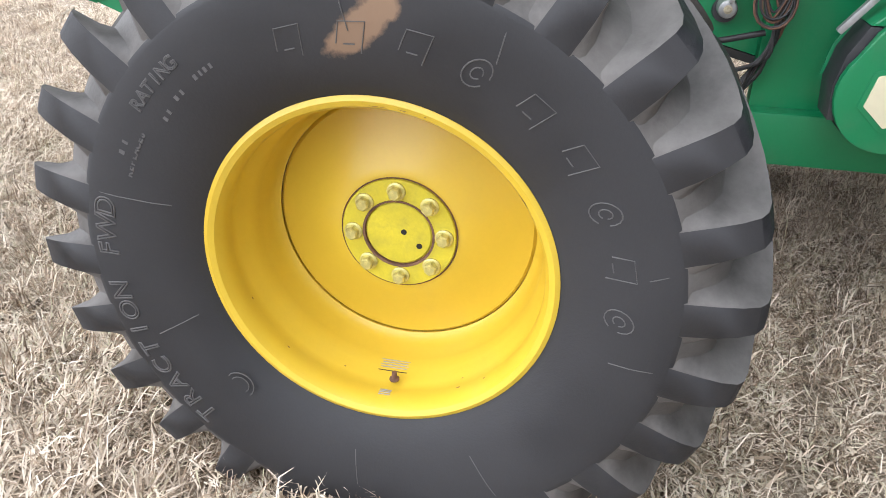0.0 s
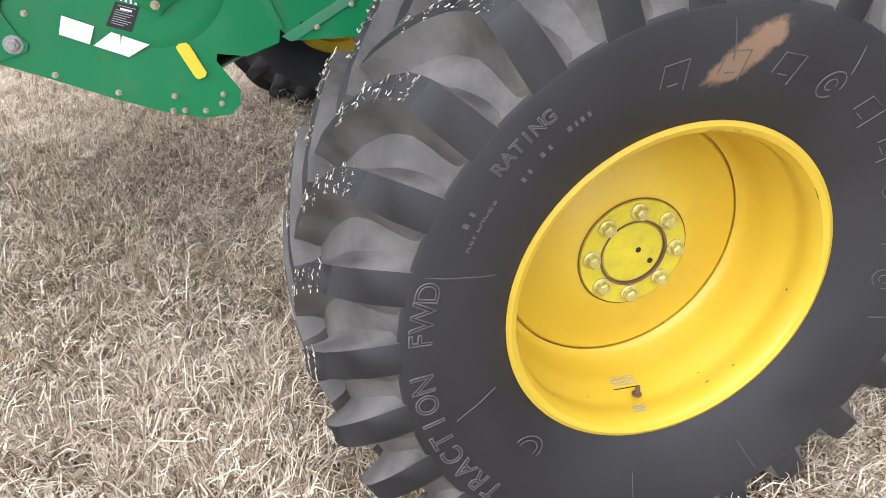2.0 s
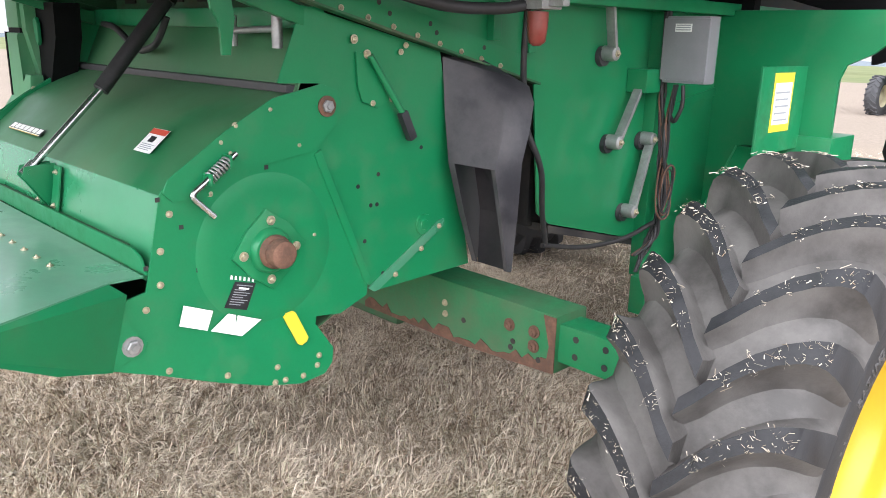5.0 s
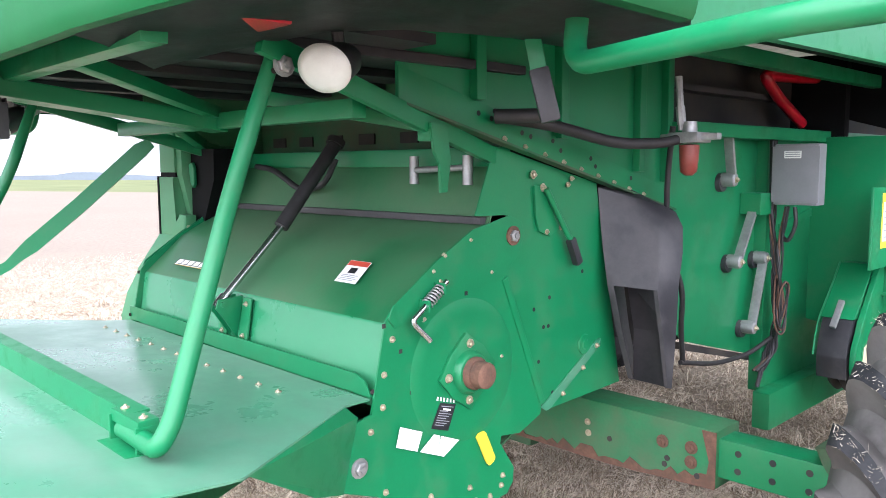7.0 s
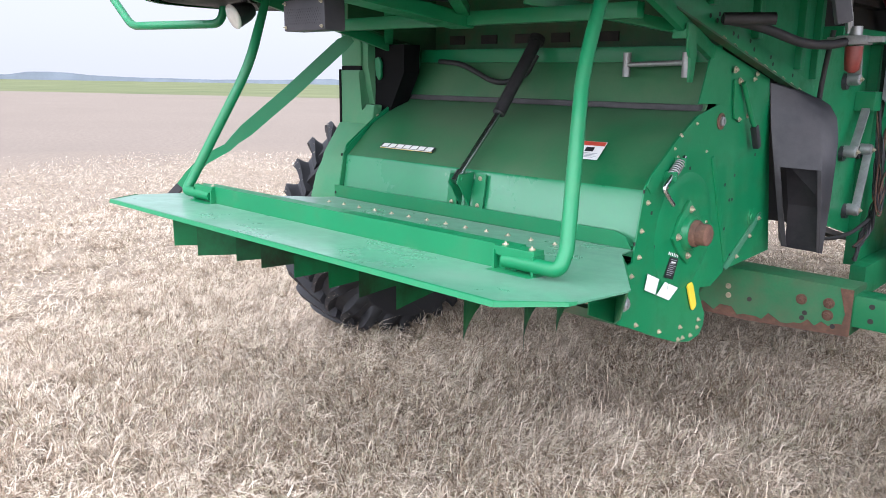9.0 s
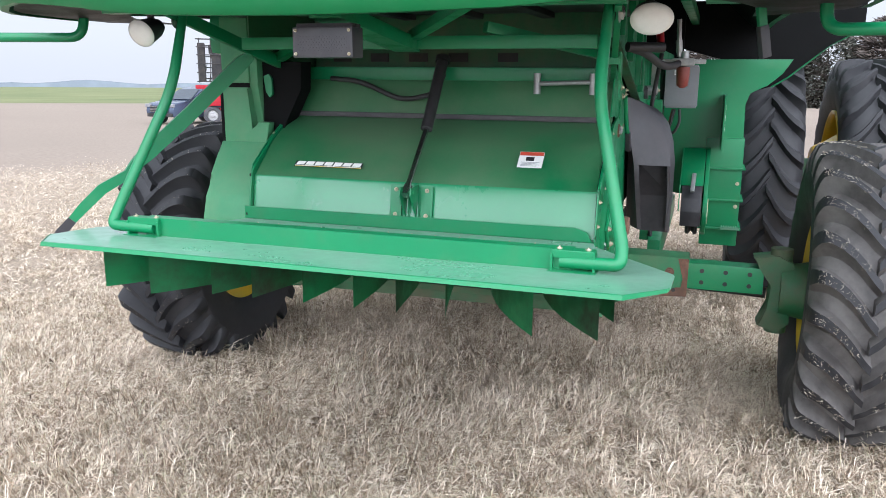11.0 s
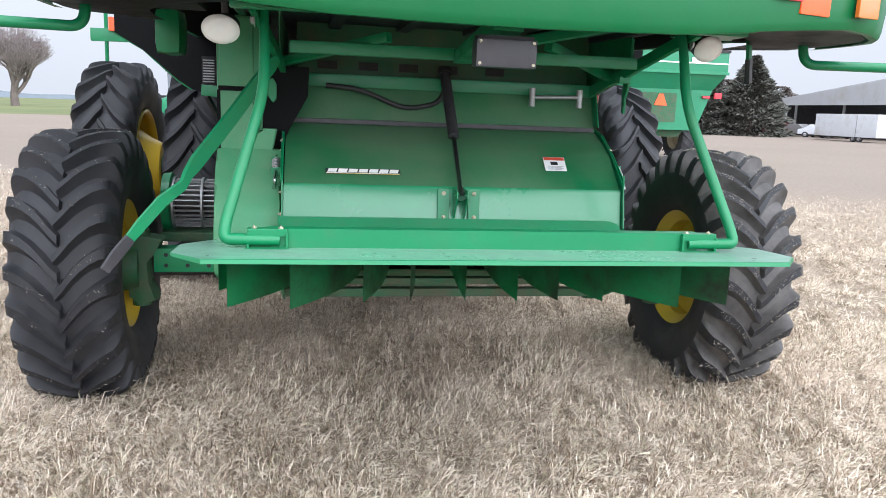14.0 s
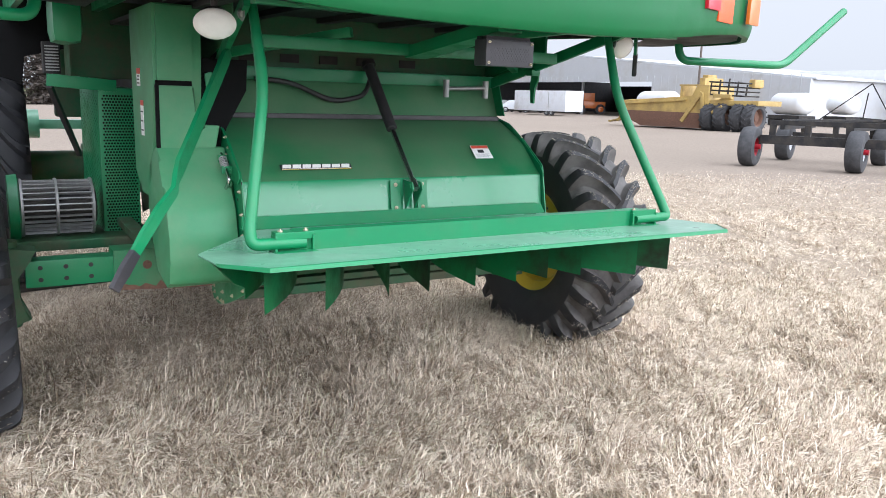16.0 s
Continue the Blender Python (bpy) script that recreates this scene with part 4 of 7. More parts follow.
prism(bm, [(XD - 0.0045, y, z) for y, z in ((-0.950, 0.950), (-0.940, 0.960), (-0.918, 0.963), (-0.908, 0.955), (-0.866, 0.868), (-0.872, 0.856), (-0.892, 0.848), (-0.903, 0.856))], (0.007, 0, 0), 0.002)
part("amber_reflector", bm, DECAL_YELLOW, right_plate, "amber reflector strip")
decal("data_label", [(-1.100, 1.090), (-1.036, 1.072), (-1.068, 1.000), (-1.136, 1.022)], DECAL_BLACK, right_plate, "black data label with unreadable lines", XD)
for k in range(9):
    t = 0.10 + 0.09 * k
    a, b = Vector((-1.100, 1.090)).lerp(Vector((-1.136, 1.022)), t), Vector((-1.036, 1.072)).lerp(Vector((-1.068, 1.000)), t)
    p, q = a.lerp(b, 0.12 + (0.15 if k == 1 else 0)), a.lerp(b, 0.88 - 0.12 * (k % 3))
    h = 0.0055 if k == 1 else 0.0022
    decal("print_line", [(p.x, p.y), (q.x, q.y), (q.x - 0.3 * h, q.y - h), (p.x - 0.3 * h, p.y - h)], WHITE if k == 1 else DECAL_GREY, right_plate, "", XD + 0.0012)
for k in range(6):
    y, z = -1.112 + 0.013 * k, 1.110 - 0.004 * k
    decal("pen_mark", [(y, z), (y + 0.006, z - 0.002), (y + 0.005, z - 0.013), (y - 0.002, z - 0.011)], WHITE, right_plate, "", XD)
# flat strap, lever and holes on the panel in front
bm = bm_new()
prism(bm, [(XR - 0.002, y, z) for y, z in ((-0.625, 0.968), (-0.600, 0.952), (-0.580, 0.955), (-0.292, 1.128), (-0.296, 1.150), (-0.315, 1.148))], (0.006, 0, 0), 0.001)
part("strap", bm, GREEN_PALE, right_panel, "pale flat strap")
for y, z in ((-0.513, 0.993), (-0.40, 1.062), (-0.32, 1.128)):
    bolt(right_panel, (XR + 0.004, y, z), "+x", NUT_SMALL, "small_bolt")
bm = bm_new()
prism(bm, [(XR - 0.002, y, z) for y, z in ((-0.672, 1.70), (-0.612, 1.695), (-0.60, 1.66), (-0.548, 1.555), (-0.590, 1.535), (-0.648, 1.555), (-0.665, 1.60))], (0.008, 0, 0), 0.002)
part("lever_plate", bm, GREEN, right_panel)
bm = bm_new()
tube(bm, [(XR + 0.02, -0.632, 1.690), (XR + 0.022, -0.527, 1.545), (XR + 0.03, -0.502, 1.508)], 0.010, 10)
part("lever", bm, GREEN, right_panel, "", 40)
bm = bm_new()
beam(bm, (XR + 0.028, -0.512, 1.522), (XR + 0.030, -0.470, 1.435), 0.030, 0.026, 0.008, up=(1, 0, 0))
part("lever_grip", bm, BLACK, right_panel, "black plastic grip", 40)
for y, z in ((-0.632, 1.693), (-0.61, 1.550), (-0.535, 1.560), (-0.50, 1.700), (-0.68, 1.735), (-0.48, 1.72)):
    bolt(right_panel, (XR + 0.005, y, z), "+x", BOLT if z > 1.69 and y < -0.6 else NUT_SMALL)
bm = bm_new()
lathe(bm, [(XR - 0.003, 0), (XR - 0.003, 0.036), (XR + 0.003, 0.034), (XR + 0.003, 0.018), (XR + 0.006, 0.016), (XR + 0.006, 0)], 24, Matrix.Translation((0, -0.385, 1.142)))
part("pressed_boss", bm, GREEN, right_panel, "", 40)
for y, z in ((-0.634, 1.123), (-0.66, 1.30), (-0.58, 1.33), (-0.61, 1.235), (-0.585, 1.235), (-0.40, 1.40), (-0.72, 1.08), (-0.56, 1.005)):
    bm = bm_new()
    lathe(bm, [(XR - 0.0042, 0), (XR - 0.0042, 0.007), (XR - 0.0034, 0.007), (XR - 0.0034, 0)], 12, Matrix.Translation((0, y, z)))
    part("drilled_hole", bm, DARK, right_panel)

# warning sticker and maker's bar on the hood
def on_hood(x, t, lift=0.003):
    """A point of the curved hood: t runs along its profile from the seam (0) to the crease (1)."""
    line = [Vector(p) for p in HOOD[2:7]]
    total = sum((b - a).length for a, b in zip(line, line[1:]))
    d = total - (1 - t) * 0.536
    for a, b in zip(line, line[1:]):
        k = (b - a).length
        if d <= k + 1e-6:
            p = a.lerp(b, d / k)
            nrm = Vector(((b - a).y, -(b - a).x)).normalized()
            p = p + (nrm if nrm.y > 0 else -nrm) * (lift + 0.006)
            return (x, p.x, p.y)
        d -= k


def hood_decal(name, x0, x1, t0, t1, material, label="", lift=0.003, skew=0.0):
    bm = bm_new()
    bm.faces.new([bm.verts.new(on_hood(x + sk, t, lift)) for x, t, sk in ((x0, t0, skew), (x1, t0, skew), (x1, t1, 0), (x0, t1, 0))])
    return part(name, bm, material, chopper, label)


hood_decal("warning_sticker", 0.449, 0.553, 0.640, 0.805, WHITE, "white warning sticker with a red header")
hood_decal("sticker_header", 0.451, 0.551, 0.643, 0.680, DECAL_RED, lift=0.004)
hood_decal("sticker_picture", 0.480, 0.515, 0.695, 0.735, DECAL_BLACK, lift=0.004)
for k in range(4):
    hood_decal("print_line", 0.462, 0.540 - 0.01 * (k % 2), 0.748 + 0.012 * k, 0.753 + 0.012 * k, DECAL_GREY, lift=0.004)
hood_decal("name_backing", -0.566, -0.234, 0.838, 0.900, DECAL_BLACK, "black and white name strip", lift=0.003)
for k in range(7):
    x = -0.558 + 0.0455 * k
    hood_decal("name_block", x, x + 0.039, 0.842, 0.881, WHITE, lift=0.0042, skew=0.006)
hood_decal("name_underline", -0.562, -0.238, 0.886, 0.892, WHITE, lift=0.0042)
hood_decal("name_underline", -0.562, -0.238, 0.893, 0.897, DECAL_YELLOW, lift=0.0042)

# hydraulic strut down the middle of the hood
bm = bm_new()
tube(bm, [(0.010, -0.86, 1.850), (0.022, -1.112, 1.555)], 0.026, 16)
tube(bm, [(0.010, -0.855, 1.862), (0.012, -0.868, 1.842)], 0.034, 16)
part("strut_sleeve", bm, HOSE, chopper, "black sleeved strut", 50)
bm = bm_new()
tube(bm, [(0.022, -1.108, 1.560), (0.0215, -1.345, 1.325)], 0.0125, 14)
tube(bm, [(0.0215, -1.335, 1.335), (0.0215, -1.372, 1.300)], 0.018, 12)
part("strut_rod", bm, STEEL, chopper, "chromed strut rod", 50)
bm = bm_new()
for x in (-0.002, 0.045):
    prism(bm, [(x, -1.285, 1.335), (x, -1.375, 1.330), (x, -1.385, 1.300), (x, -1.365, 1.275), (x, -1.312, 1.195)], (0.006, 0, 0), 0.001)
tube(bm, [(-0.008, -1.360, 1.312), (0.057, -1.360, 1.312)], 0.009, 10)
part("strut_bracket", bm, GREEN, chopper, "", 30)
for x in (-0.046, 0.092):
    bm = bm_new()
    prism(bm, [(x - 0.026, -1.288, 1.330), (x + 0.026, -1.288, 1.330), (x + 0.026, -1.310, 1.190), (x - 0.026, -1.310, 1.190)], (0, -0.006, 0.001), 0.001)
    plate = part("bracket_plate", bm, GREEN, chopper)
    for z, y in ((1.312, -1.297), (1.208, -1.3135)):
        bolt(plate, (x, y, z), "-y", NUT_SMALL, "small_bolt")

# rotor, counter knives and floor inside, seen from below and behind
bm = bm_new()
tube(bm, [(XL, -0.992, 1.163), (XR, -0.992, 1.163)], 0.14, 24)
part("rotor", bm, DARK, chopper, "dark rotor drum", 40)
bm = bm_new()
sheet(bm, [(-0.63, 1.0), (-0.70, 0.93), (-0.85, 0.86), (-1.0, 0.85), (-1.15, 0.885), (-1.30, 0.96)], XL + 0.01, XR - 0.01, 0.006)
part("rotor_pan", bm, GREEN_DARK, chopper, "", 40)
# front wall near-black, carrying the shade inside the chute
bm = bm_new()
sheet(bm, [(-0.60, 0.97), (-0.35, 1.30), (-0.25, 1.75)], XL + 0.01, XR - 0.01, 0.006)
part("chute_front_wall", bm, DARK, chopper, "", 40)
bm = bm_new()
beam(bm, (XL, -1.05, 0.80), (XR, -1.05, 0.80), 0.05, 0.04, 0.004)
part("lower_bar", bm, GREEN_DARK, chopper, "lower cross bar under the pan")

TINY = hex_bolt("screw", 0.0038, 0.004)
RIVET = hex_bolt("rivet", 0.0065, 0.003)
# ---- tailboard ----
tailboard = new("tailboard")
tailboard.parent = combine
tagged(tailboard, "broad pale dusty tailboard with steering fins under it")
CX = 0.022


def board_z(y):
    return 1.150 + (y + 1.345) * (1.216 - 1.150) / (-2.29 + 1.345)


half_outline = [(0.775, -1.345), (0.795, -1.44), (1.098, -1.90), (1.103, -1.93), (1.10, -2.13), (1.092, -2.15), (0.985, -2.29)]
outline = [(CX + x, y) for x, y in half_outline] + [(CX - x, y) for x, y in reversed(half_outline)]
bm = bm_new()
prism(bm, [(x, y, board_z(y)) for x, y in outline], (0, 0, -0.005))
part("board", bm, GREEN_PALE, tailboard, "dusty pale green board")
bm = bm_new()
edge = [(CX + 1.098, -2.132, 0.006), (CX + 1.092, -2.152, 0.008), (CX + 0.985, -2.292, 0.012), (CX - 0.985, -2.292, 0.012), (CX - 1.092, -2.152, 0.008), (CX - 1.098, -2.132, 0.006)]
loop = [[bm.verts.new(v) for v in ((x, y, board_z(y) + 0.002), (x, y - 0.006, board_z(y) + 0.001), (x, y - 0.010, board_z(y) - d), (x, y - 0.004, board_z(y) - d))] for x, y, d in edge]
for a, b in zip(loop, loop[1:]):
    for i in range(4):
        bm.faces.new((a[i], b[i], b[(i + 1) % 4], a[(i + 1) % 4]))
bm.faces.new(loop[0])
bm.faces.new(loop[-1])
part("folded_lip", bm, GREEN, tailboard, "lip folded down round the rear edge")
for s in (1, -1):
    bm = bm_new()
    flap = [(CX + s * 0.797, -1.440, board_z(-1.44) - 0.004), (CX + s * 1.085, -1.885, board_z(-1.885) - 0.004), (CX + s * 0.905, -1.610, 1.000), (CX + s * 0.790, -1.446, 0.922), (CX + s * 0.790, -1.396, 1.115)]
    prism(bm, flap, (-s * 0.004, -0.002, 0))
    part("side_flap", bm, GREEN, tailboard, "edge of the board folded down and back")
bm = bm_new()
prism(bm, [(CX - 0.80, -1.985, 1.188), (CX - 0.80, -1.985, 1.262), (CX - 0.80, -1.945, 1.264), (CX - 0.80, -1.945, 1.258), (CX - 0.80, -1.979, 1.256), (CX - 0.80, -1.979, 1.188)], (1.60, 0, 0))
part("stiffener_channel", bm, GREEN, tailboard, "angle stiffener across the board")
for s in (1, -1):
    bm = bm_new()
    box(bm, (CX + s * 0.80 - 0.075, -2.030, 1.190), (CX + s * 0.80 + 0.075, -1.950, 1.198), 0.002)
    box(bm, (CX + s * 0.80 - 0.068, -2.000, 1.236), (CX + s * 0.80 + 0.068, -1.955, 1.262), 0.003)
    box(bm, (CX + s * 0.80 - 0.070, -2.005, 1.195), (CX + s * 0.80 - 0.062, -1.955, 1.25), 0.002)
    box(bm, (CX + s * 0.80 + 0.062, -2.005, 1.195), (CX + s * 0.80 + 0.070, -1.955, 1.25), 0.002)
    clamp = part("tube_clamp", bm, GREEN, tailboard, "clamp bracket holding the guard tube")
    for dx in (-0.045, 0.045):
        bolt(clamp, (CX + s * 0.80 + dx, -1.978, 1.262), "+z", RIVET, "rivet")
for k in range(13):
    bolt(tailboard, (-0.60 + 0.1 * k, -1.50, board_z(-1.50)), "+z", RIVET, "rivet")
# curved fins hanging under the board, spread like a fan
for x0, x1, y1, bottom, rise in ((-0.72, -0.945, -1.98, 1.040, 0.03), (-0.60, -0.908, -2.07, 1.004, 0.03), (-0.41, -0.700, -2.08, 0.998, 0.03), (-0.30, -0.450, -2.06, 1.016, 0.06), (-0.20, -0.285, -2.06, 1.018, 0.06), (-0.06, -0.085, -2.06, 1.020, 0.06), (0.08, 0.105, -2.06, 1.020, 0.06),
                             (0.20, 0.258, -2.06, 1.020, 0.06), (0.32, 0.430, -2.06, 1.018, 0.06), (0.43, 0.720, -2.08, 0.998, 0.03), (0.62, 0.920, -2.07, 1.004, 0.03), (0.74, 0.955, -1.98, 1.040, 0.03)):
    bm = bm_new()
    line = [(x0 + (x1 - x0) * (i / 10) ** 1.7, -1.45 + (y1 + 1.45) * (i / 10)) for i in range(11)]
    top = [bm.verts.new((x, y, board_z(y) - 0.006)) for x, y in line]
    low_v = [bm.verts.new((x, y, bottom + rise * (1 - min(1.0, i / 6.5)) ** 1.6)) for i, (x, y) in enumerate(line)]
    for i in range(10):
        bm.faces.new((top[i], top[i + 1], low_v[i + 1], low_v[i]))
    bmesh.ops.solidify(bm, geom=bm.faces[:], thickness=0.004)
    part("fin", bm, FIN_GREEN, tailboard, "curved fin, paint scoured off in patches", 40)
bm = bm_new()
beam(bm, (-0.62, -1.50, 0.965), (0.66, -1.50, 0.965), 0.05, 0.025, 0.003)
part("fin_bar", bm, GREEN_DARK, tailboard, "flat bar joining the fins")

# ---- guard tubes and strut ----
for s in (1, -1):
    bm = bm_new()
    pts = [(CX + s * 0.828, -1.640, 2.02), (CX + s * 0.824, -1.722, 1.790)]
    path = rounded([pts[0], (CX + s * 0.822, -1.745, 1.735), (CX + s * 0.945, -1.965, 1.270), (CX + s * 0.945, -1.995, 1.226), (CX + s * 0.76, -1.985, 1.222)], 0.10, 10)
    tube(bm, path, [0.017] + [0.0205] * (len(path) - 1), 16)
    guard = part("guard_tube", bm, GREEN, combine, "bent green tube bracing the tailboard", 50)
    for k in range(4):
        t = 0.06 + 0.05 * k
        p = Vector(pts[0]).lerp(Vector(pts[1]), t)
        if s > 0 and k:
            bm = bm_new()
            lathe(bm, [(0, 0), (0, 0.007), (0.002, 0.007), (0.002, 0)], 10, Matrix.Translation(p + Vector((0.0225, 0, 0))))
            part("hole", bm, DARK, guard)
    bolt(guard, (CX + s * 0.862, -1.640, 1.985), "+x" if s > 0 else "-x", BOLT_BIG, "large_bolt")
def flat_bar(bm, line, thick, up=(0, 0, 1)):
    """A flat bar along a line of (point, width), its width standing upright across the way."""
    pts = [Vector(p) for p, _ in line]
    rings = []
    for i, (p, (_, w)) in enumerate(zip(pts, line)):
        d = (pts[min(i + 1, len(pts) - 1)] - pts[max(i - 1, 0)]).normalized()
        side = d.cross(Vector(up)).normalized()
        u = side.cross(d)
        rings.append([bm.verts.new(p + side * thick / 2 * a + u * w / 2 * b) for a, b in ((-1, -1), (1, -1), (1, 1), (-1, 1))])
    for a, b in zip(rings, rings[1:]):
        for k in range(4):
            bm.faces.new((a[k], a[(k + 1) % 4], b[(k + 1) % 4], b[k]))
    bm.faces.new(rings[0])
    bm.faces.new(list(reversed(rings[-1])))


bm = bm_new()
flat_bar(bm, [((-0.775, -1.215, 1.865), 0.040), ((-0.80, -1.25, 1.835), 0.062), ((-0.95, -1.45, 1.610), 0.062), ((-1.062, -1.605, 1.450), 0.062), ((-1.088, -1.650, 1.408), 0.046), ((-1.100, -1.685, 1.372), 0.038), ((-1.165, -1.765, 1.318), 0.044), ((-1.225, -1.812, 1.245), 0.042), ((-1.262, -1.840, 1.195), 0.034)], 0.016)
strut = part("tailboard_strut", bm, GREEN, combine, "jogged flat strut reaching outward", 30)
bm = bm_new()
flat_bar(bm, [((-1.262, -1.840, 1.195), 0.036), ((-1.300, -1.868, 1.145), 0.040), ((-1.338, -1.893, 1.090), 0.030)], 0.020)
part("strut_foot", bm, BLACK, strut, "black dipped strut end")

# ---- under frame and body ----
bm = bm_new()
beam(bm, (-0.72, -1.350, 1.910), (0.78, -1.350, 1.910), 0.045, 0.050, 0.005)
part("cross_bar", bm, GREEN, combine, "cross bar under the rear hood", 30)
bm = bm_new()
beam(bm, (-0.72, -0.800, 1.790), (0.79, -0.800, 1.790), 0.05, 0.060, 0.005)
part("cross_bar", bm, GREEN, combine, "cross bar above the chopper hood", 30)
# wall coloured dark for its shade; openings are near-black blocks on it
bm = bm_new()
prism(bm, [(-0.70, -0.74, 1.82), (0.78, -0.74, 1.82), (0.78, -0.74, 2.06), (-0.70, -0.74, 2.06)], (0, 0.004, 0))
back_wall = part("rear_wall", bm, GREEN_DARK, combine, "wall with square openings, its shade put into the dark green")
for x in (-0.60, -0.40, -0.20, 0.0, 0.24):
    bm = bm_new()
    box(bm, (x, -0.747, 1.845), (x + 0.095, -0.7405, 1.885), 0.002)
    part("wall_opening", bm, DARK, back_wall)
for s in (1, -1):
    bm = bm_new()
    beam(bm, (CX + s * 0.755, -0.82, 1.785), (CX + s * 0.865, -1.70, 2.03), 0.024, 0.050, 0.003)
    part("frame_rail", bm, GREEN, combine, "sloping frame rail", 30)
    bm = bm_new()
    beam(bm, (CX + s * 0.34, -1.40, 1.965), (CX + s * 0.78, -1.00, 1.86), 0.040, 0.040, 0.004)
    part("frame_brace", bm, GREEN, combine, "", 30)
bm = bm_new()
beam(bm, (0.02, -1.33, 1.90), (0.02, -2.05, 1.985), 0.11, 0.05, 0.004)
part("box_support", bm, GREEN, combine, "")
bm = bm_new()
beam(bm, (-0.90, -1.955, 2.018), (0.94, -1.955, 2.018), 0.055, 0.050, 0.004)
part("rear_cross_bar", bm, GREEN, combine, "cross bar inside the hood edge", 30)
bm = bm_new()
beam(bm, (0.06, -1.37, 1.935), (0.46, -1.93, 2.012), 0.045, 0.036, 0.004)
part("frame_brace", bm, GREEN, combine, "diagonal brace under the hood", 30)
bm = bm_new()
box(bm, (-0.088, -2.065, 1.838), (0.122, -1.985, 1.932), 0.006)
camera_box = part("ballast_box", bm, BLACK, combine, "dark finned lamp ballast box with a dotted front", 30)
for k in range(6):
    bm = bm_new()
    box(bm, (-0.080, -2.05 + 0.012 * k, 1.932), (0.114, -2.046 + 0.012 * k, 1.944))
    part("cooling_fin", bm, LINER, camera_box)
for i in range(15):
    for j in range(6):
        bm = bm_new()
        x, z = -0.068 + 0.0115 * i + (0.0058 if j % 2 else 0), 1.860 + 0.0085 * j
        lathe(bm, [(0, 0), (0, 0.0030), (0.0012, 0.0030), (0.0012, 0)], 6, Matrix.Translation((x, -2.0650, z)) @ Matrix.Rotation(radians(-90), 4, "Z"))
        if i == 0 and j == 0:
            dot = part("vent_dot", bm, BLACK, camera_box)
            dot_home = Vector((x, 0, z))
        else:
            bm.free()
            again(dot, pose(x - dot_home.x, 0, z - dot_home.z))
for x in (-0.076, 0.110):
    for z in (1.850, 1.922):
        bolt(camera_box, (x, -2.066, z), "-y", TINY, "screw")
# short hydraulic link on the cross bar
bm = bm_new()
tube(bm, [(0.46, -0.875, 1.750), (0.70, -0.875, 1.758)], 0.010, 10)
for x in (0.455, 0.700):
    tube(bm, [(x, -0.872, 1.705), (x, -0.872, 1.795)], 0.016, 10)
part("hose_coupling", bm, CAST, combine, "rusty hose couplings with a steel link", 40)
bm = bm_new()
tube(bm, rounded([(-0.56, -0.855, 1.765), (-0.40, -0.875, 1.755), (-0.18, -0.885, 1.665), (-0.02, -0.89, 1.70), (0.02, -0.87, 1.79)], 0.12, 8), 0.012, 10)
part("hose", bm, HOSE, combine, "black hose hanging across the seam", 50)

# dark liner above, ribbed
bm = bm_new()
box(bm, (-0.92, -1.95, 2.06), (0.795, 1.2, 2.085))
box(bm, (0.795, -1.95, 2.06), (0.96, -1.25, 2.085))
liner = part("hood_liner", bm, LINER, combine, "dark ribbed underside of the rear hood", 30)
for k in range(6):
    x = -0.88 + 0.33 * k
    bm = bm_new()
    box(bm, (x, -1.92, 2.035), (x + 0.06, -0.75, 2.062), 0.006)
    part("liner_rib", bm, LINER, liner)

for s in (1, -1):
    bm = bm_new()
    box(bm, (CX + s * 1.20 - 0.27, -0.9, 2.440), (CX + s * 1.20 + 0.27, 2.6, 2.465))
    part("shield_ceiling", bm, GREEN, combine, "grimy underside between body and side shield")
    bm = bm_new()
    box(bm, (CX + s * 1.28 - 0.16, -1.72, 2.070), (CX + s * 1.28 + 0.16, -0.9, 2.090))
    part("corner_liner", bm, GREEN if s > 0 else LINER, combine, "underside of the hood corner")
    bm = bm_new()
    beam(bm, (CX + s * 1.02, -0.35, 2.16), (CX + s * 1.02, 2.4, 2.17), 0.05, 0.06, 0.004)
    part("upper_rail", bm, GREEN, combine, "upper body rail", 30)

# rear hood shell: a bowed skin with its lamps
HOODLINE = [(0.0, -2.205, 1.963), (0.30, -2.198, 1.966), (0.60, -2.170, 1.976), (0.869, -2.115, 2.000), (0.90, -2.105, 2.006), (1.10, -2.045, 2.025), (1.35, -1.960, 2.045), (1.50, -1.880, 2.040), (1.60, -1.790, 2.030), (1.645, -1.700, 2.025), (1.655, -1.55, 2.022), (1.655, -1.30, 2.020)]
line = [(CX - x, y, z) for x, y, z in reversed(HOODLINE[1:])] + [(CX + x, y, z) for x, y, z in HOODLINE]
bm = bm_new()
rows = []
for x, y, z in line:
    d = Vector((x - CX, y + 1.0))
    d.normalize()
    rows.append([bm.verts.new((x - d.x * k, y - d.y * k, z + h)) for k, h in ((0.035, -0.004), (0.006, -0.003), (0.0, 0.006), (-0.006, 0.03), (-0.012, 0.10), (0.0, 0.30), (0.06, 0.75), (0.22, 1.0))])
for a, b in zip(rows, rows[1:]):
    for i in range(len(a) - 1):
        bm.faces.new((a[i], b[i], b[i + 1], a[i + 1]))
bm.faces.new([r[-1] for r in rows])
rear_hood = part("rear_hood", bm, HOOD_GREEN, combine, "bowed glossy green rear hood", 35)
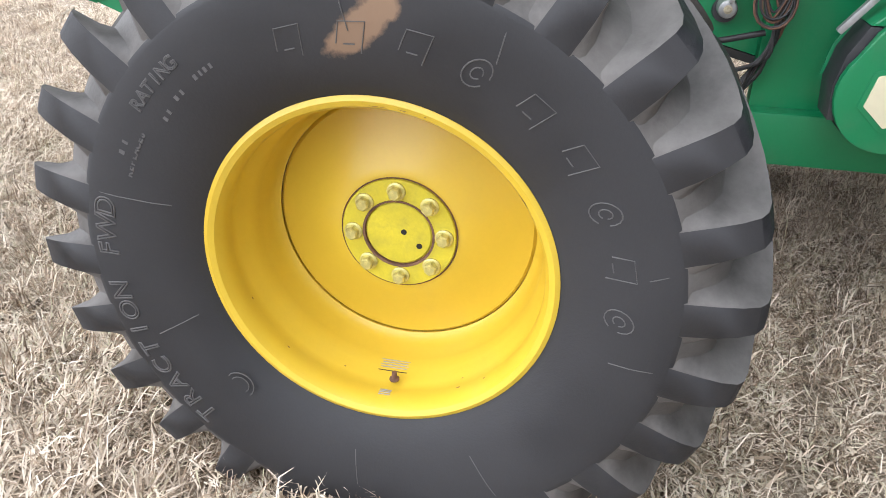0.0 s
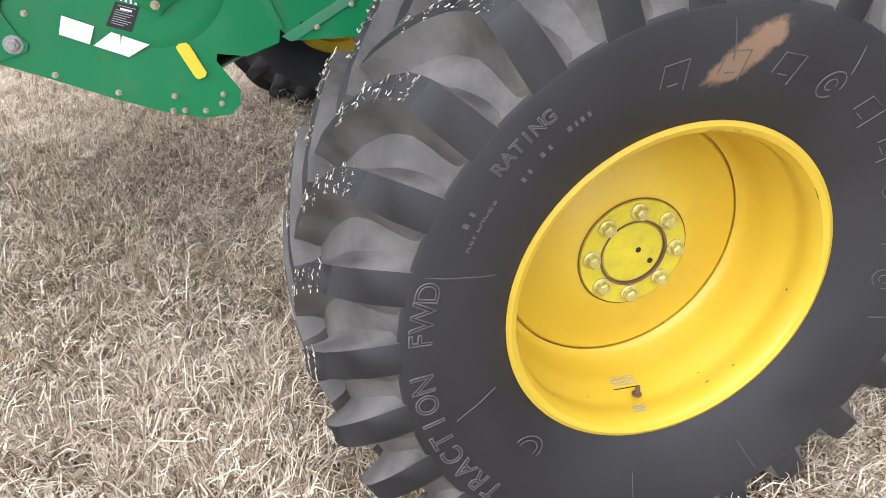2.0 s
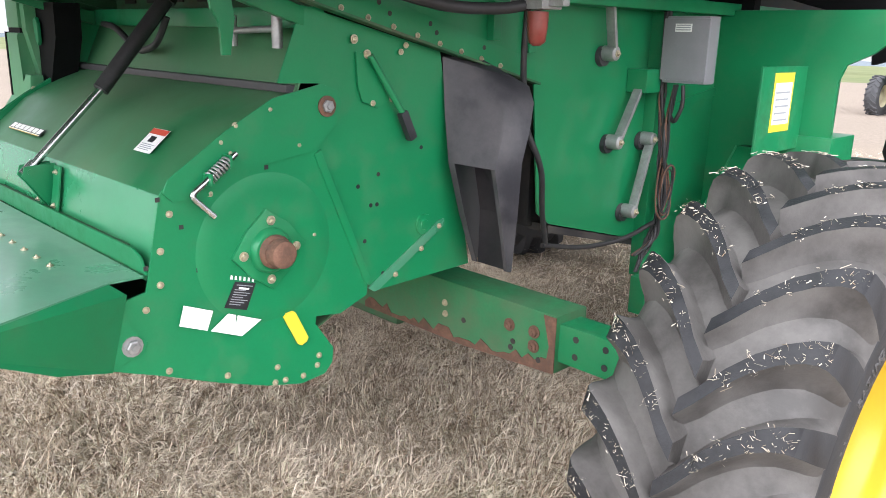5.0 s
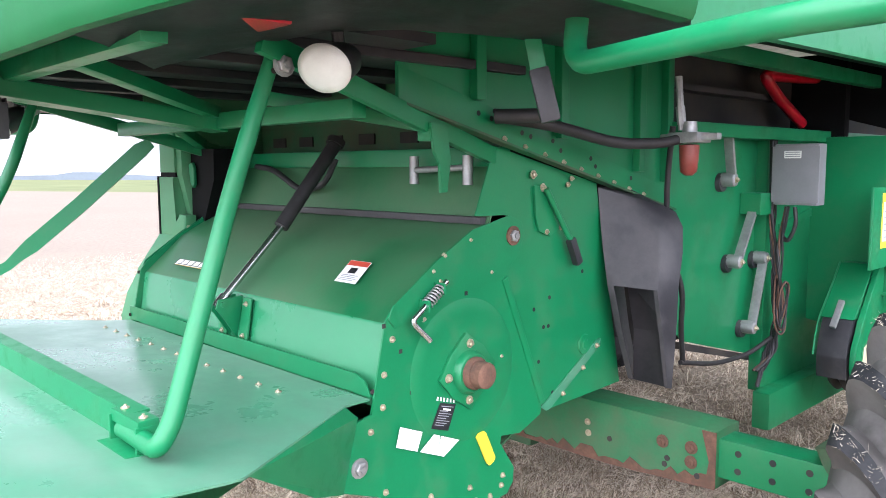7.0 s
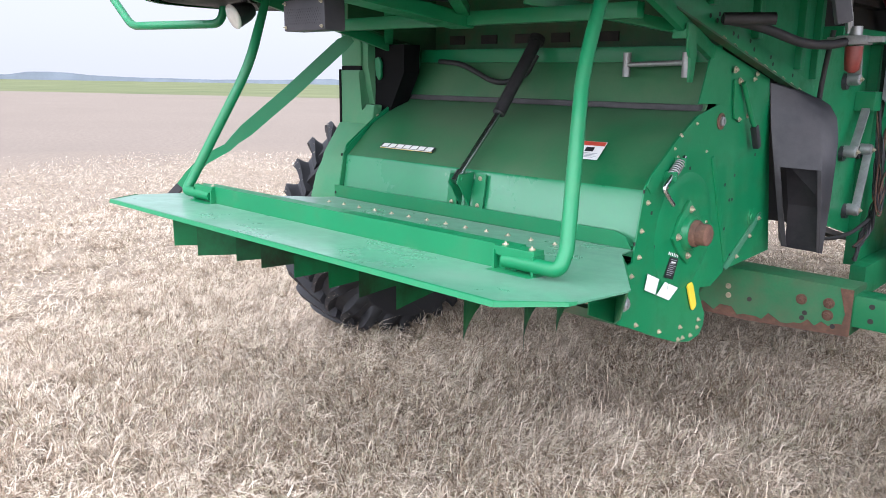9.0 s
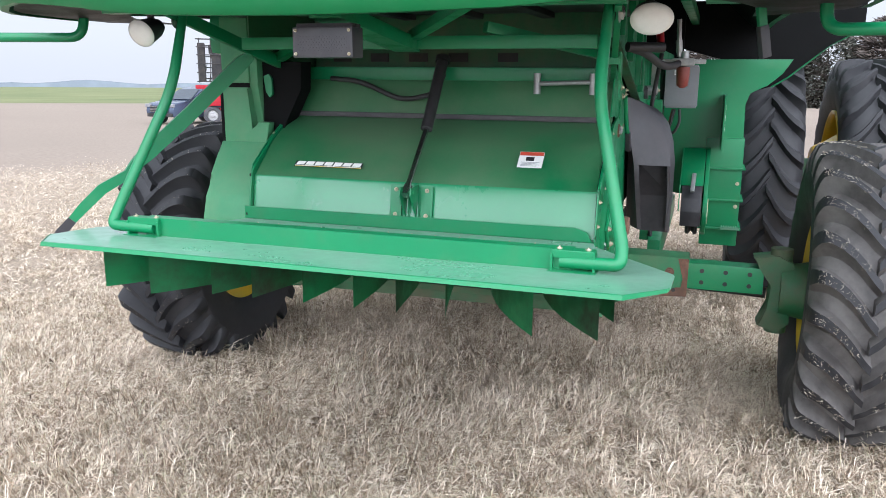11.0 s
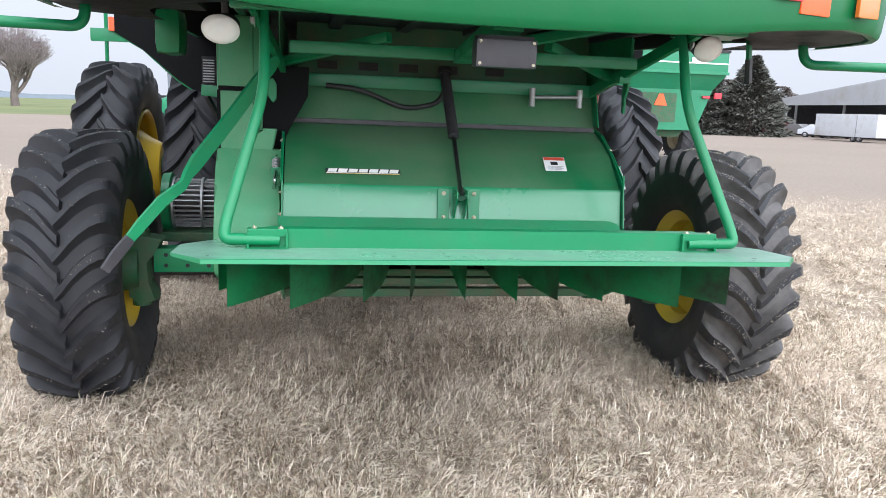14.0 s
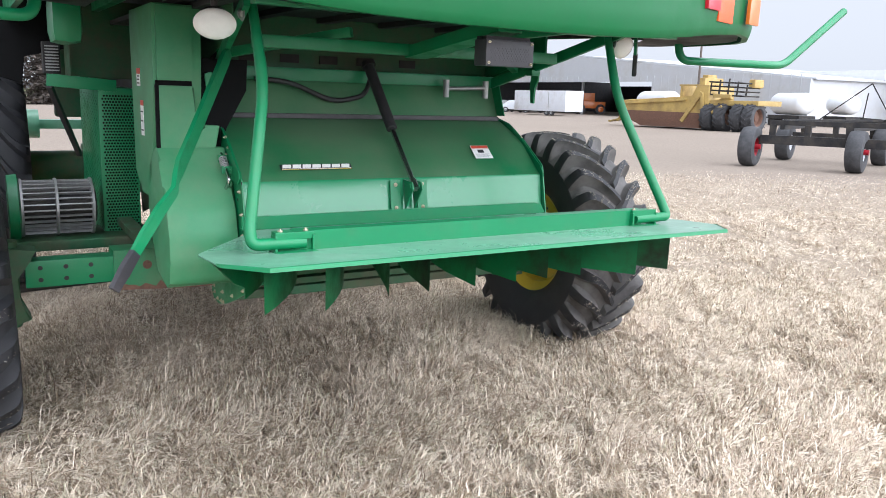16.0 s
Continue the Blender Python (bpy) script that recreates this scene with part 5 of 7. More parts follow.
for s in (1, -1):
    bm = bm_new()
    prev = None
    for x, y, z in HOODLINE[3:]:
        cur = [bm.verts.new((CX + s * (x - 0.03), y + 0.04, z + 0.004)), bm.verts.new((CX + s * (x - 0.07), y + 0.11, z - 0.002)), bm.verts.new((CX + s * (x - 0.36), y + 0.34, z - 0.004))]
        if prev:
            for i in range(2):
                bm.faces.new((prev[i], cur[i], cur[i + 1], prev[i + 1]))
        prev = cur
    bmesh.ops.solidify(bm, geom=bm.faces[:], thickness=0.004)
    part("hood_underside", bm, BLACK, combine, "black under edge of the hood", 40)
    for x0, x1, z0, z1, mat, nm, y in ((1.05, 1.20, 2.075, 2.20, ORANGE, "orange_reflector", -2.062), (0.93, 1.05, 2.115, 2.20, RED, "tail_light", -2.105), (1.335, 1.445, 2.085, 2.20, AMBER, "indicator", -1.985)):
        bm = bm_new()
        slope = -0.28
        pts = [(CX + s * x0, y, z0), (CX + s * x1, y + (x1 - x0) * 0.34, z0), (CX + s * x1, y + (x1 - x0) * 0.34, z1), (CX + s * x0, y, z1)]
        prism(bm, pts, (s * 0.006, -0.016 if nm != "orange_reflector" else -0.012, 0), 0.003)
        part(nm, bm, mat, rear_hood, nm.replace("_", " ") + " let into the hood", 30)
# red lamp box under the hood by the frame
bm = bm_new()
box(bm, (0.84, -1.87, 2.030), (1.09, -1.75, 2.16), 0.006)
part("red_lamp", bm, RED, combine, "red lamp box", 30)

# upper body, closed above
bm = bm_new()
box(bm, (-1.60, -1.35, 2.55), (1.62, 4.2, 3.55), 0.06)
part("upper_body", bm, GREEN, combine, "plain green upper body")
for s in (1, -1):
    x = CX + s * 1.50
    bm = bm_new()
    shield = [(-1.40, 2.035), (-0.80, 2.070), (-0.30, 2.080), (0.30, 2.090), (0.80, 2.10), (1.15, 2.10), (1.50, 2.10), (1.75, 2.11), (2.05, 2.16), (2.6, 2.25), (4.1, 2.30), (4.1, 2.60), (-1.40, 2.60)]
    prism(bm, [(x, y, z) for y, z in shield], (-s * 0.03, 0, 0), 0.004)
    part("side_shield", bm, GREEN, combine, "green side shield with a curved lower edge")
    bm = bm_new()
    prev = None
    for y, z in shield[:9]:
        cur = [bm.verts.new((x - s * 0.012, y, z + 0.002)), bm.verts.new((x - s * 0.10, y, z + 0.012)), bm.verts.new((x - s * 0.30, y, z + 0.20))]
        if prev:
            for i in range(2):
                bm.faces.new((prev[i], cur[i], cur[i + 1], prev[i + 1]))
        prev = cur
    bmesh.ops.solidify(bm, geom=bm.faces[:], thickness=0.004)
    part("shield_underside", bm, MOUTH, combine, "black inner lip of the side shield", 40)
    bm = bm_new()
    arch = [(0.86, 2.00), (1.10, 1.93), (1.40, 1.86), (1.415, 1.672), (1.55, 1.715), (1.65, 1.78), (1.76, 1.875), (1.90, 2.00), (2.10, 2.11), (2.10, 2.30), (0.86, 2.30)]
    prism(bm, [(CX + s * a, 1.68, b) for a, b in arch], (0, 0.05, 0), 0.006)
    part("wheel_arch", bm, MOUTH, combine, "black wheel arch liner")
    bm = bm_new()
    tube(bm, [(CX + s * a, 1.70, b) for a, b in arch[4:9]], 0.012, 8)
    part("arch_edge", bm, GREEN, combine, "green rim of the wheel arch", 40)
    # hand rail tube below the hood corner
    bm = bm_new()
    path = rounded([(CX + s * 1.50, -1.43, 2.06), (CX + s * 1.505, -1.455, 1.938), (CX + s * 1.96, -1.63, 1.935), (CX + s * 2.12, -1.62, 1.940), (CX + s * 2.68, -1.56, 2.27)], 0.07, 8)
    tube(bm, path, 0.021, 14)
    part("hand_rail", bm, GREEN, combine, "bent green hand rail tube", 50)
    if s > 0:
        bm = bm_new()
        beam(bm, (CX + s * 1.295, -1.335, 2.10), (CX + s * 1.318, -1.318, 1.955), 0.016, 0.034, 0.004)
        strap = part("latch_strap", bm, GREEN, combine, "hanging green latch strap with a black dipped end", 40)
        bm = bm_new()
        beam(bm, (CX + s * 1.317, -1.319, 1.962), (CX + s * 1.337, -1.301, 1.852), 0.024, 0.042, 0.008)
        part("rubber_end", bm, BLACK, strap, "", 40)
    # work lamp
    lx, ly, lz = (0.985, -1.60, 1.972) if s > 0 else (-0.955, -1.705, 1.940)
    lamp = new("work_lamp")
    lamp.parent, lamp.matrix_basis = combine, look((lx, ly, lz), (lx + s * 0.25, ly - 1.0, lz - 0.42))
    tagged(lamp, "round work lamp with milky ribbed lens")
    bm = bm_new()
    lathe(bm, [(0.0, 0.064), (0.004, 0.068), (0.010, 0.066), (0.018, 0.045), (0.022, 0.0)], 36, Matrix.Rotation(radians(90), 4, "Y"))
    lens = part("lens", bm, LENS, lamp, "milky white lens", 60)
    bm = bm_new()
    lathe(bm, [(-0.085, 0.0), (-0.085, 0.038), (-0.06, 0.056), (-0.01, 0.070), (0.004, 0.071), (0.004, 0.066), (-0.004, 0.064), (-0.004, 0)], 36, Matrix.Rotation(radians(90), 4, "Y"))
    part("housing", bm, BLACK, lamp, "black lamp housing", 50).scale = (0.94, 0.72, 1.0)
    lens.scale = (1.05, 0.80, 1.0)
    bm = bm_new()
    tube(bm, [(0, 0, 0.055), (0, 0.085, 0.075)], 0.014, 8)
    part("stalk", bm, BLACK, lamp)

# body walls beside the separator
bm = bm_new()
WALL = [(-1.245, 1.935), (-0.85, 1.845), (-0.37, 1.728), (0.14, 1.600), (0.20, 1.10), (0.283, 1.046), (0.985, 0.866), (1.02, 1.0), (1.02, 1.93), (0.10, 1.93), (0.10, 2.50), (-1.0, 2.50), (-1.245, 2.08)]
prism(bm, [(0.805, y, z) for y, z in WALL], (-0.006, 0, 0))
body_wall = part("body_wall", bm, GREEN, combine, "flat green body wall")
bm = bm_new()
beam(bm, (0.822, -1.246, 1.925), (0.822, 0.137, 1.593), 0.040, 0.008, 0.002)
part("wall_flange", bm, GREEN_DARK, body_wall, "bolted lower flange")
bm = bm_new()
prism(bm, [(0.806, y, z) for y, z in ((-1.245, 1.930), (0.137, 1.602), (0.137, 1.672), (-1.245, 2.025))], (0.006, 0, 0), 0.001)
edge_strip = part("edge_strip", bm, GREEN, body_wall, "reinforcing strip along the wall's edge", 30)
for t, lift in ((0.22, 0.045), (0.26, 0.045), (0.27, 0.070), (0.36, 0.040), (0.39, 0.040), (0.47, 0.055), (0.50, 0.035), (0.62, 0.050), (0.64, 0.030), (0.80, 0.040)):
    p = Vector((0.8125, -1.246, 1.942)).lerp(Vector((0.8125, 0.137, 1.610)), t) + Vector((0, 0, lift))
    bm = bm_new()
    lathe(bm, [(0, 0), (0, 0.008), (0.0008, 0.008), (0.0008, 0)], 12, Matrix.Translation(p))
    part("drilled_hole", bm, DARK, edge_strip)
for k in range(9):
    t = 0.30 + 0.07 * k
    p = Vector((0.813, -1.246, 1.942)).lerp(Vector((0.813, 0.137, 1.610)), t)
    bolt(body_wall, p, "+x", NUT_SMALL, "small_bolt")
for y, z0, z1 in ((-0.95, 1.95, 2.45), (-0.56, 1.85, 2.45), (-0.10, 1.74, 2.45), (0.09, 1.70, 2.45)):
    bm = bm_new()
    box(bm, (0.803, y - 0.02, z0), (0.835, y + 0.02, z1), 0.004)
    part("wall_rib", bm, GREEN, body_wall)
bm = bm_new()
box(bm, (0.79, 0.10, 1.872), (0.92, 2.4, 1.925), 0.004)
part("body_rail", bm, GREEN, combine, "horizontal body rail")
bm = bm_new()
prism(bm, [(XL - 0.02, y, z) for y, z in WALL], (0.006, 0, 0))
part("body_wall", bm, GREEN_DUSTY, combine, "dusty body wall on the drive side")
# dark inner body: the shade under the machine is in its colour
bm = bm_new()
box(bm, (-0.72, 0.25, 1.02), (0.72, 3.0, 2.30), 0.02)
part("separator_body", bm, DARK, combine, "separator housing, near-black for the shade inside")
bm = bm_new()
prism(bm, [(0.80, 0.28, 1.04), (0.80, 0.99, 0.862), (0.80, 0.99, 0.835), (0.80, 0.28, 1.01)], (-0.10, 0, 0))
part("wall_bottom_edge", bm, DARK, combine, "")
# frame legs and boxes in front of the axle
bm = bm_new()
prism(bm, [(x, 1.40, z) for x, z in ((0.82, 1.895), (1.68, 1.895), (1.62, 1.80), (1.53, 1.72), (1.43, 1.675), (1.405, 1.60), (1.415, 1.36), (1.172, 1.36), (1.172, 0.95), (0.82, 1.00))], (0, 0.02, 0), 0.003)
cross_plate = part("cross_plate", bm, GREEN, combine, "large green plate across the body side", 30)
bm = bm_new()
box(bm, (1.175, 1.385, 0.62), (1.425, 1.66, 1.37), 0.010)
frame_leg = part("frame_leg", bm, GREEN, combine, "stacked green frame boxes before the axle", 30)
for z in (1.155, 0.935, 0.735):
    bm = bm_new()
    box(bm, (1.160, 1.365, z), (1.445, 1.68, z + 0.014), 0.003)
    part("frame_flange", bm, GREEN, frame_leg)
for x, z in ((1.205, 0.90), (1.205, 0.84), (1.40, 1.06), (1.40, 0.90)):
    bolt(frame_leg, (x, 1.384, z), "-y", BOLT)
bm = bm_new()
for k in range(7):
    box(bm, (1.315 + 0.016 * k, 1.30, 0.752), (1.321 + 0.016 * k, 1.372, 0.766))
box(bm, (1.31, 1.296, 0.750), (1.435, 1.302, 0.768))
part("slotted_step", bm, GREEN_PALE, frame_leg, "small slotted step bracket")
bm = bm_new()
beam(bm, (0.862, 1.03, 1.47), (0.862, 2.2, 1.66), 0.010, 0.040, 0.003)
part("sloping_fold", bm, GREEN, combine, "fold across the body side", 30)
bm = bm_new()
box(bm, (1.268, 0.97, 1.315), (1.280, 1.40, 1.665), 0.003)
decal_panel = part("sticker_plate", bm, GREEN, combine, "thin upright plate carrying a sticker")
bm = bm_new()
box(bm, (1.2802, 1.08, 1.400), (1.2816, 1.27, 1.640))
part("yellow_sticker", bm, DECAL_YELLOW, decal_panel, "yellow and white safety sticker")
bm = bm_new()
box(bm, (1.2816, 1.095, 1.43), (1.2826, 1.255, 1.60))
part("sticker_field", bm, WHITE, decal_panel)
for k in range(5):
    bm = bm_new()
    box(bm, (1.2826, 1.105, 1.445 + 0.028 * k), (1.2834, 1.235 - 0.01 * (k % 2), 1.452 + 0.028 * k))
    part("print_line", bm, DECAL_GREY, decal_panel)

# linkage rods on the body wall
for (y0, z0), (y1, z1) in (((0.503, 1.896), (0.546, 1.701)), ((0.751, 1.556), (0.622, 1.349)), ((0.881, 1.344), (0.780, 1.039))):
    rod = new("linkage_rod")
    rod.parent = combine
    tagged(rod, "grey cast linkage rod with eyes")
    bm = bm_new()
    beam(bm, (0.862, y0, z0), (0.862, y1, z1), 0.016, 0.040, 0.003, up=(1, 0, 0))
    part("rod_bar", bm, CAST, rod, "", 30)
    for y, z in ((y0, z0), (y1, z1)):
        if z > 1.5 and z != z1:
            continue
        bm = bm_new()
        lathe(bm, [(0.822, 0.0), (0.822, 0.030), (0.866, 0.030), (0.878, 0.027), (0.882, 0.020), (0.882, 0.0)], 24, Matrix.Translation((0, y, z)))
        part("rod_eye", bm, CAST, rod, "", 40)
        bm = bm_new()
        lathe(bm, [(0.806, 0.0), (0.806, 0.040), (0.826, 0.038), (0.826, 0.0)], 24, Matrix.Translation((0, y, z - 0.012)))
        part("rubber_bush", bm, BLACK, rod, "", 40)
        bolt(rod, (0.882, y, z), "+x", BOLT)
bm = bm_new()
box(bm, (0.806, 0.745, 1.545), (0.90, 0.855, 1.640), 0.004)
part("rod_bracket", bm, GREEN, combine, "welded rod bracket")

# black moulded chute, open below
CHUTE = [((0.790, -0.311, 1.686), (0.925, -0.110, 1.622), (0.950, -0.060, 1.596)), ((0.800, -0.314, 1.610), (0.962, -0.160, 1.570), (0.990, -0.080, 1.545)), ((0.815, -0.318, 1.500), (0.995, -0.225, 1.470), (1.020, -0.130, 1.460)),
         ((0.845, -0.326, 1.350), (1.020, -0.292, 1.345), (1.036, -0.180, 1.360)), ((0.858, -0.284, 1.180), (1.026, -0.258, 1.180), (1.036, -0.190, 1.180)), ((0.872, -0.226, 1.004), (1.024, -0.216, 0.996), (1.030, -0.200, 0.992))]
bm = bm_new()
rows = [[bm.verts.new(Vector(v)) for v in ((0.798, fl[1] + 0.16, fl[2]), fl, Vector(fl).lerp(Vector(fr), 0.13), Vector(fl).lerp(Vector(fr), 0.92), fr, rr)] for fl, fr, rr in CHUTE]
for k, (a, b) in enumerate(zip(rows, rows[1:])):
    for i in range(5):
        if not (i == 2 and k >= 3):
            bm.faces.new((a[i], a[i + 1], b[i + 1], b[i]))
bm.faces.new(rows[0])
bmesh.ops.recalc_face_normals(bm, faces=bm.faces)
bmesh.ops.solidify(bm, geom=bm.faces[:], thickness=0.006)
chute = part("black_chute", bm, BLACK, combine, "moulded black plastic chute with an open mouth below", 35)
bm = bm_new()
back = [bm.verts.new(v) for v in ((0.850, -0.215, 1.36), (1.026, -0.180, 1.36), (0.868, -0.190, 1.18), (1.028, -0.186, 1.18), (0.880, -0.205, 0.998), (1.022, -0.200, 0.994))]
bm.faces.new((back[0], back[1], back[3], back[2]))
bm.faces.new((back[2], back[3], back[5], back[4]))
bmesh.ops.solidify(bm, geom=bm.faces[:], thickness=0.004)
part("chute_back", bm, BLACK, chute, "dusty inner back of the chute")

# grey control box, filter and hoses
bm = bm_new()
box(bm, (0.912, 0.84, 1.588), (1.098, 0.93, 1.852), 0.008)
cbox = part("control_box", bm, GREYBOX, combine, "grey metal control box", 30)
bm = bm_new()
box(bm, (0.905, 0.832, 1.600), (1.105, 0.845, 1.842), 0.004)
part("box_lid", bm, GREYBOX, cbox, "", 30)
bm = bm_new()
box(bm, (0.958, 0.8295, 1.790), (1.030, 0.8315, 1.822))
part("box_label", bm, WHITE, cbox)
for k in range(3):
    bm = bm_new()
    box(bm, (0.963, 0.8283, 1.796 + 0.009 * k), (1.026, 0.8292, 1.800 + 0.009 * k))
    part("print_line", bm, DECAL_GREY, cbox)
filt = new("fuel_filter")
filt.parent = combine
tagged(filt, "cast filter head with brown-red bowl")
bm = bm_new()
lathe(bm, [(-0.055, 0), (-0.058, 0.012), (-0.045, 0.028), (0.0, 0.032), (0.045, 0.034), (0.05, 0.0)], 24, pose(1.043, -0.148, 1.785, 0, -90, 0))
part("bowl", bm, RED_FILTER, filt, "", 50)
bm = bm_new()
box(bm, (0.985, -0.195, 1.836), (1.095, -0.095, 1.872), 0.008)
box(bm, (0.94, -0.165, 1.845), (1.15, -0.13, 1.868), 0.006)
lathe(bm, [(0, 0), (0, 0.026), (0.04, 0.024), (0.04, 0)], 16, pose(1.043, -0.148, 1.868, 0, -90, 0))
part("filter_head", bm, CAST, filt, "", 40)
bm = bm_new()
tube(bm, [(1.02, -0.16, 1.88), (1.01, -0.17, 2.06)], 0.012, 8)
tube(bm, [(1.02, -0.16, 1.90), (1.015, -0.165, 1.96)], 0.016, 8)
part("filter_line", bm, CAST, filt, "", 40)
for nm, pts, r in (("hose", [(0.845, -0.90, 1.905), (0.90, -0.72, 1.885), (0.96, -0.45, 1.83), (1.0, -0.25, 1.835), (1.03, -0.15, 1.855)], 0.018),
                   ("hose", [(0.93, -0.06, 1.90), (0.90, -0.04, 1.70), (0.87, 0.02, 1.45), (0.90, 0.10, 1.30), (0.86, 0.16, 1.12), (0.84, 0.22, 0.98)], 0.011),
                   ("cable", [(1.00, 0.86, 1.58), (1.01, 0.86, 1.50), (0.97, 0.87, 1.42), (0.93, 0.89, 1.46), (0.91, 0.92, 1.30)], 0.009),
                   ("cable", [(0.84, 0.20, 0.98), (0.86, 0.45, 0.93), (0.88, 0.72, 0.93), (0.90, 0.90, 0.98)], 0.010)):
    bm = bm_new()
    tube(bm, rounded(pts, 0.12, 6), r, 10)
    part(nm, bm, HOSE, combine, "black rubber hose" if nm == "hose" else "bundled black wiring", 50)
# looms: each a bundle of thin wires that wander round one line
rng = random.Random(12)
for line, wires, reach in (([(0.885, 0.885, 1.88), (0.890, 0.895, 1.50), (0.905, 0.900, 1.30), (0.915, 0.920, 1.12), (0.900, 0.950, 1.00), (0.875, 0.900, 0.86), (0.865, 0.840, 0.76)], 7, 0.017),
                           ([(0.965, 0.855, 1.58), (0.935, 0.875, 1.42), (0.935, 0.885, 1.24), (0.930, 0.935, 1.06), (0.900, 0.930, 0.90), (0.870, 0.800, 0.84)], 5, 0.013)):
    loom = new("cable_loom")
    loom.parent = combine
    tagged(loom, "bundle of thin black and brown wires")
    path = rounded(line, 0.10, 6)
    for k in range(wires):
        phase, pace = rng.uniform(0, 6.28), rng.uniform(0.25, 0.5)
        bm = bm_new()
        tube(bm, [Vector(p) + Vector((math.cos(phase + pace * i), math.sin(phase + pace * i), 0)) * reach * (0.55 + 0.45 * math.sin(phase + 0.31 * i)) for i, p in enumerate(path)], 0.0065 if k < 2 else 0.0048, 7)
        part("wire", bm, RUST if k % 4 == 3 else HOSE, loom, "", 50)
for k in range(7):
    bm = bm_new()
    lean, tall, wide = rng.uniform(-0.02, 0.02), rng.uniform(0.085, 0.135), rng.uniform(0.035, 0.055)
    tube(bm, [(0.925 + 0.004 * k + lean * math.sin(t), 0.905 + wide * math.cos(t) + lean * math.sin(2 * t), 1.135 + tall * math.sin(t)) for t in (2 * math.pi * i / 24 for i in range(25))], 0.0038, 6)
    part("cable_coil", bm, RUST if k % 2 else HOSE, combine, "coiled wiring loop", 50)

# hook bracket and hanging plate near the frame end
bm = bm_new()
prism(bm, [(0.835, -1.16, 1.88), (0.835, -1.10, 1.87), (0.835, -1.085, 1.78), (0.835, -1.10, 1.69), (0.835, -1.125, 1.69), (0.835, -1.125, 1.77), (0.835, -1.15, 1.80)], (0.010, 0, 0), 0.003)
prism(bm, [(0.79, -1.16, 1.86), (0.84, -1.16, 1.86), (0.84, -1.16, 1.83), (0.79, -1.16, 1.83)], (0, 0.05, 0), 0.003)
part("hook_bracket", bm, GREEN, combine, "small welded hook bracket", 30)
bm = bm_new()
tube(bm, [(0.98, -0.80, 1.905), (0.84, -0.90, 1.905)], 0.022, 10)
part("hose_end", bm, HOSE, combine, "", 40)

# belt drive: pulley, teardrop cover with a cream hub plate, casting behind it
PY, PZ = 1.215, 0.885
bm = bm_new()
lathe(bm, [(0.95, 0.0), (0.95, 0.155), (0.97, 0.168), (0.99, 0.14), (1.01, 0.168), (1.03, 0.155), (1.03, 0.0)], 40, Matrix.Translation((0.13, PY + 0.01, PZ)))
part("belt_pulley", bm, DARK, combine, "black belt pulley", 30)
arc = [(PY + 0.160 * math.cos(radians(a)), PZ + 0.160 * math.sin(radians(a))) for a in range(138, 331, 12)]
bm = bm_new()
prism(bm, [(1.185, y, z) for y, z in [(1.335, 1.300), (1.225, 1.165), (1.130, 1.055)] + arc + [(1.52, 1.00), (1.62, 1.30)]], (0.026, 0, 0), 0.006)
cover = part("belt_cover", bm, GREEN, combine, "bright green teardrop cover over the belt", 30)
bm = bm_new()
prism(bm, [(1.2112, PY + 0.102 * math.cos(a), PZ + 0.102 * math.sin(a)) for a in (2 * math.pi * k / 6 + 0.3 for k in range(6))], (0.003, 0, 0), 0.001)
part("hub_rim", bm, GREEN, cover, "raised hexagonal rim")
bm = bm_new()
prism(bm, [(1.2142, PY + 0.086 * math.cos(a), PZ + 0.086 * math.sin(a)) for a in (2 * math.pi * k / 6 + 0.3 for k in range(6))], (0.005, 0, 0), 0.002)
part("hub_plate", bm, CREAM, cover, "cream hexagonal plate")
bm = bm_new()
prism(bm, [(1.035, y, z) for y, z in ((1.340, 1.300), (1.215, 1.165), (1.110, 1.068), (1.30, 1.068), (1.48, 1.30))], (0.145, 0, 0), 0.006)
casting = part("belt_casting", bm, GREEN, combine, "slanted green casting behind the belt cover", 30)
bm = bm_new()
prism(bm, [(1.045, y, z) for y, z in ((1.112, 1.066), (1.070, 0.985), (1.052, 0.90), (1.060, 0.80), (1.30, 0.80), (1.30, 1.066))], (0.130, 0, 0), 0.008)
part("casting_foot", bm, BLACK, casting, "black lower half of the casting", 30)
bm = bm_new()
prism(bm, [(1.028, y, z) for y, z in ((1.338, 1.302), (1.213, 1.167), (1.108, 1.070), (1.066, 0.985), (1.048, 0.90), (1.062, 0.90), (1.080, 0.98), (1.122, 1.062), (1.226, 1.158), (1.352, 1.292))], (0.007, 0, 0), 0.001)
part("casting_edge", bm, GREEN_LIT, casting, "thin bright edge")
bm = bm_new()
beam(bm, (1.118, 1.135, 1.148), (1.112, 1.050, 1.035), 0.026, 0.020, 0.006)
part("grip", bm, CAST, casting, "grey grip", 30)
bm = bm_new()
box(bm, (0.86, 0.82, 0.570), (0.94, 3.0, 0.74), 0.01)
box(bm, (0.80, 0.90, 0.72), (0.86, 3.0, 1.93), 0.006)
part("lower_frame", bm, GREEN, combine, "long lower frame member", 30)

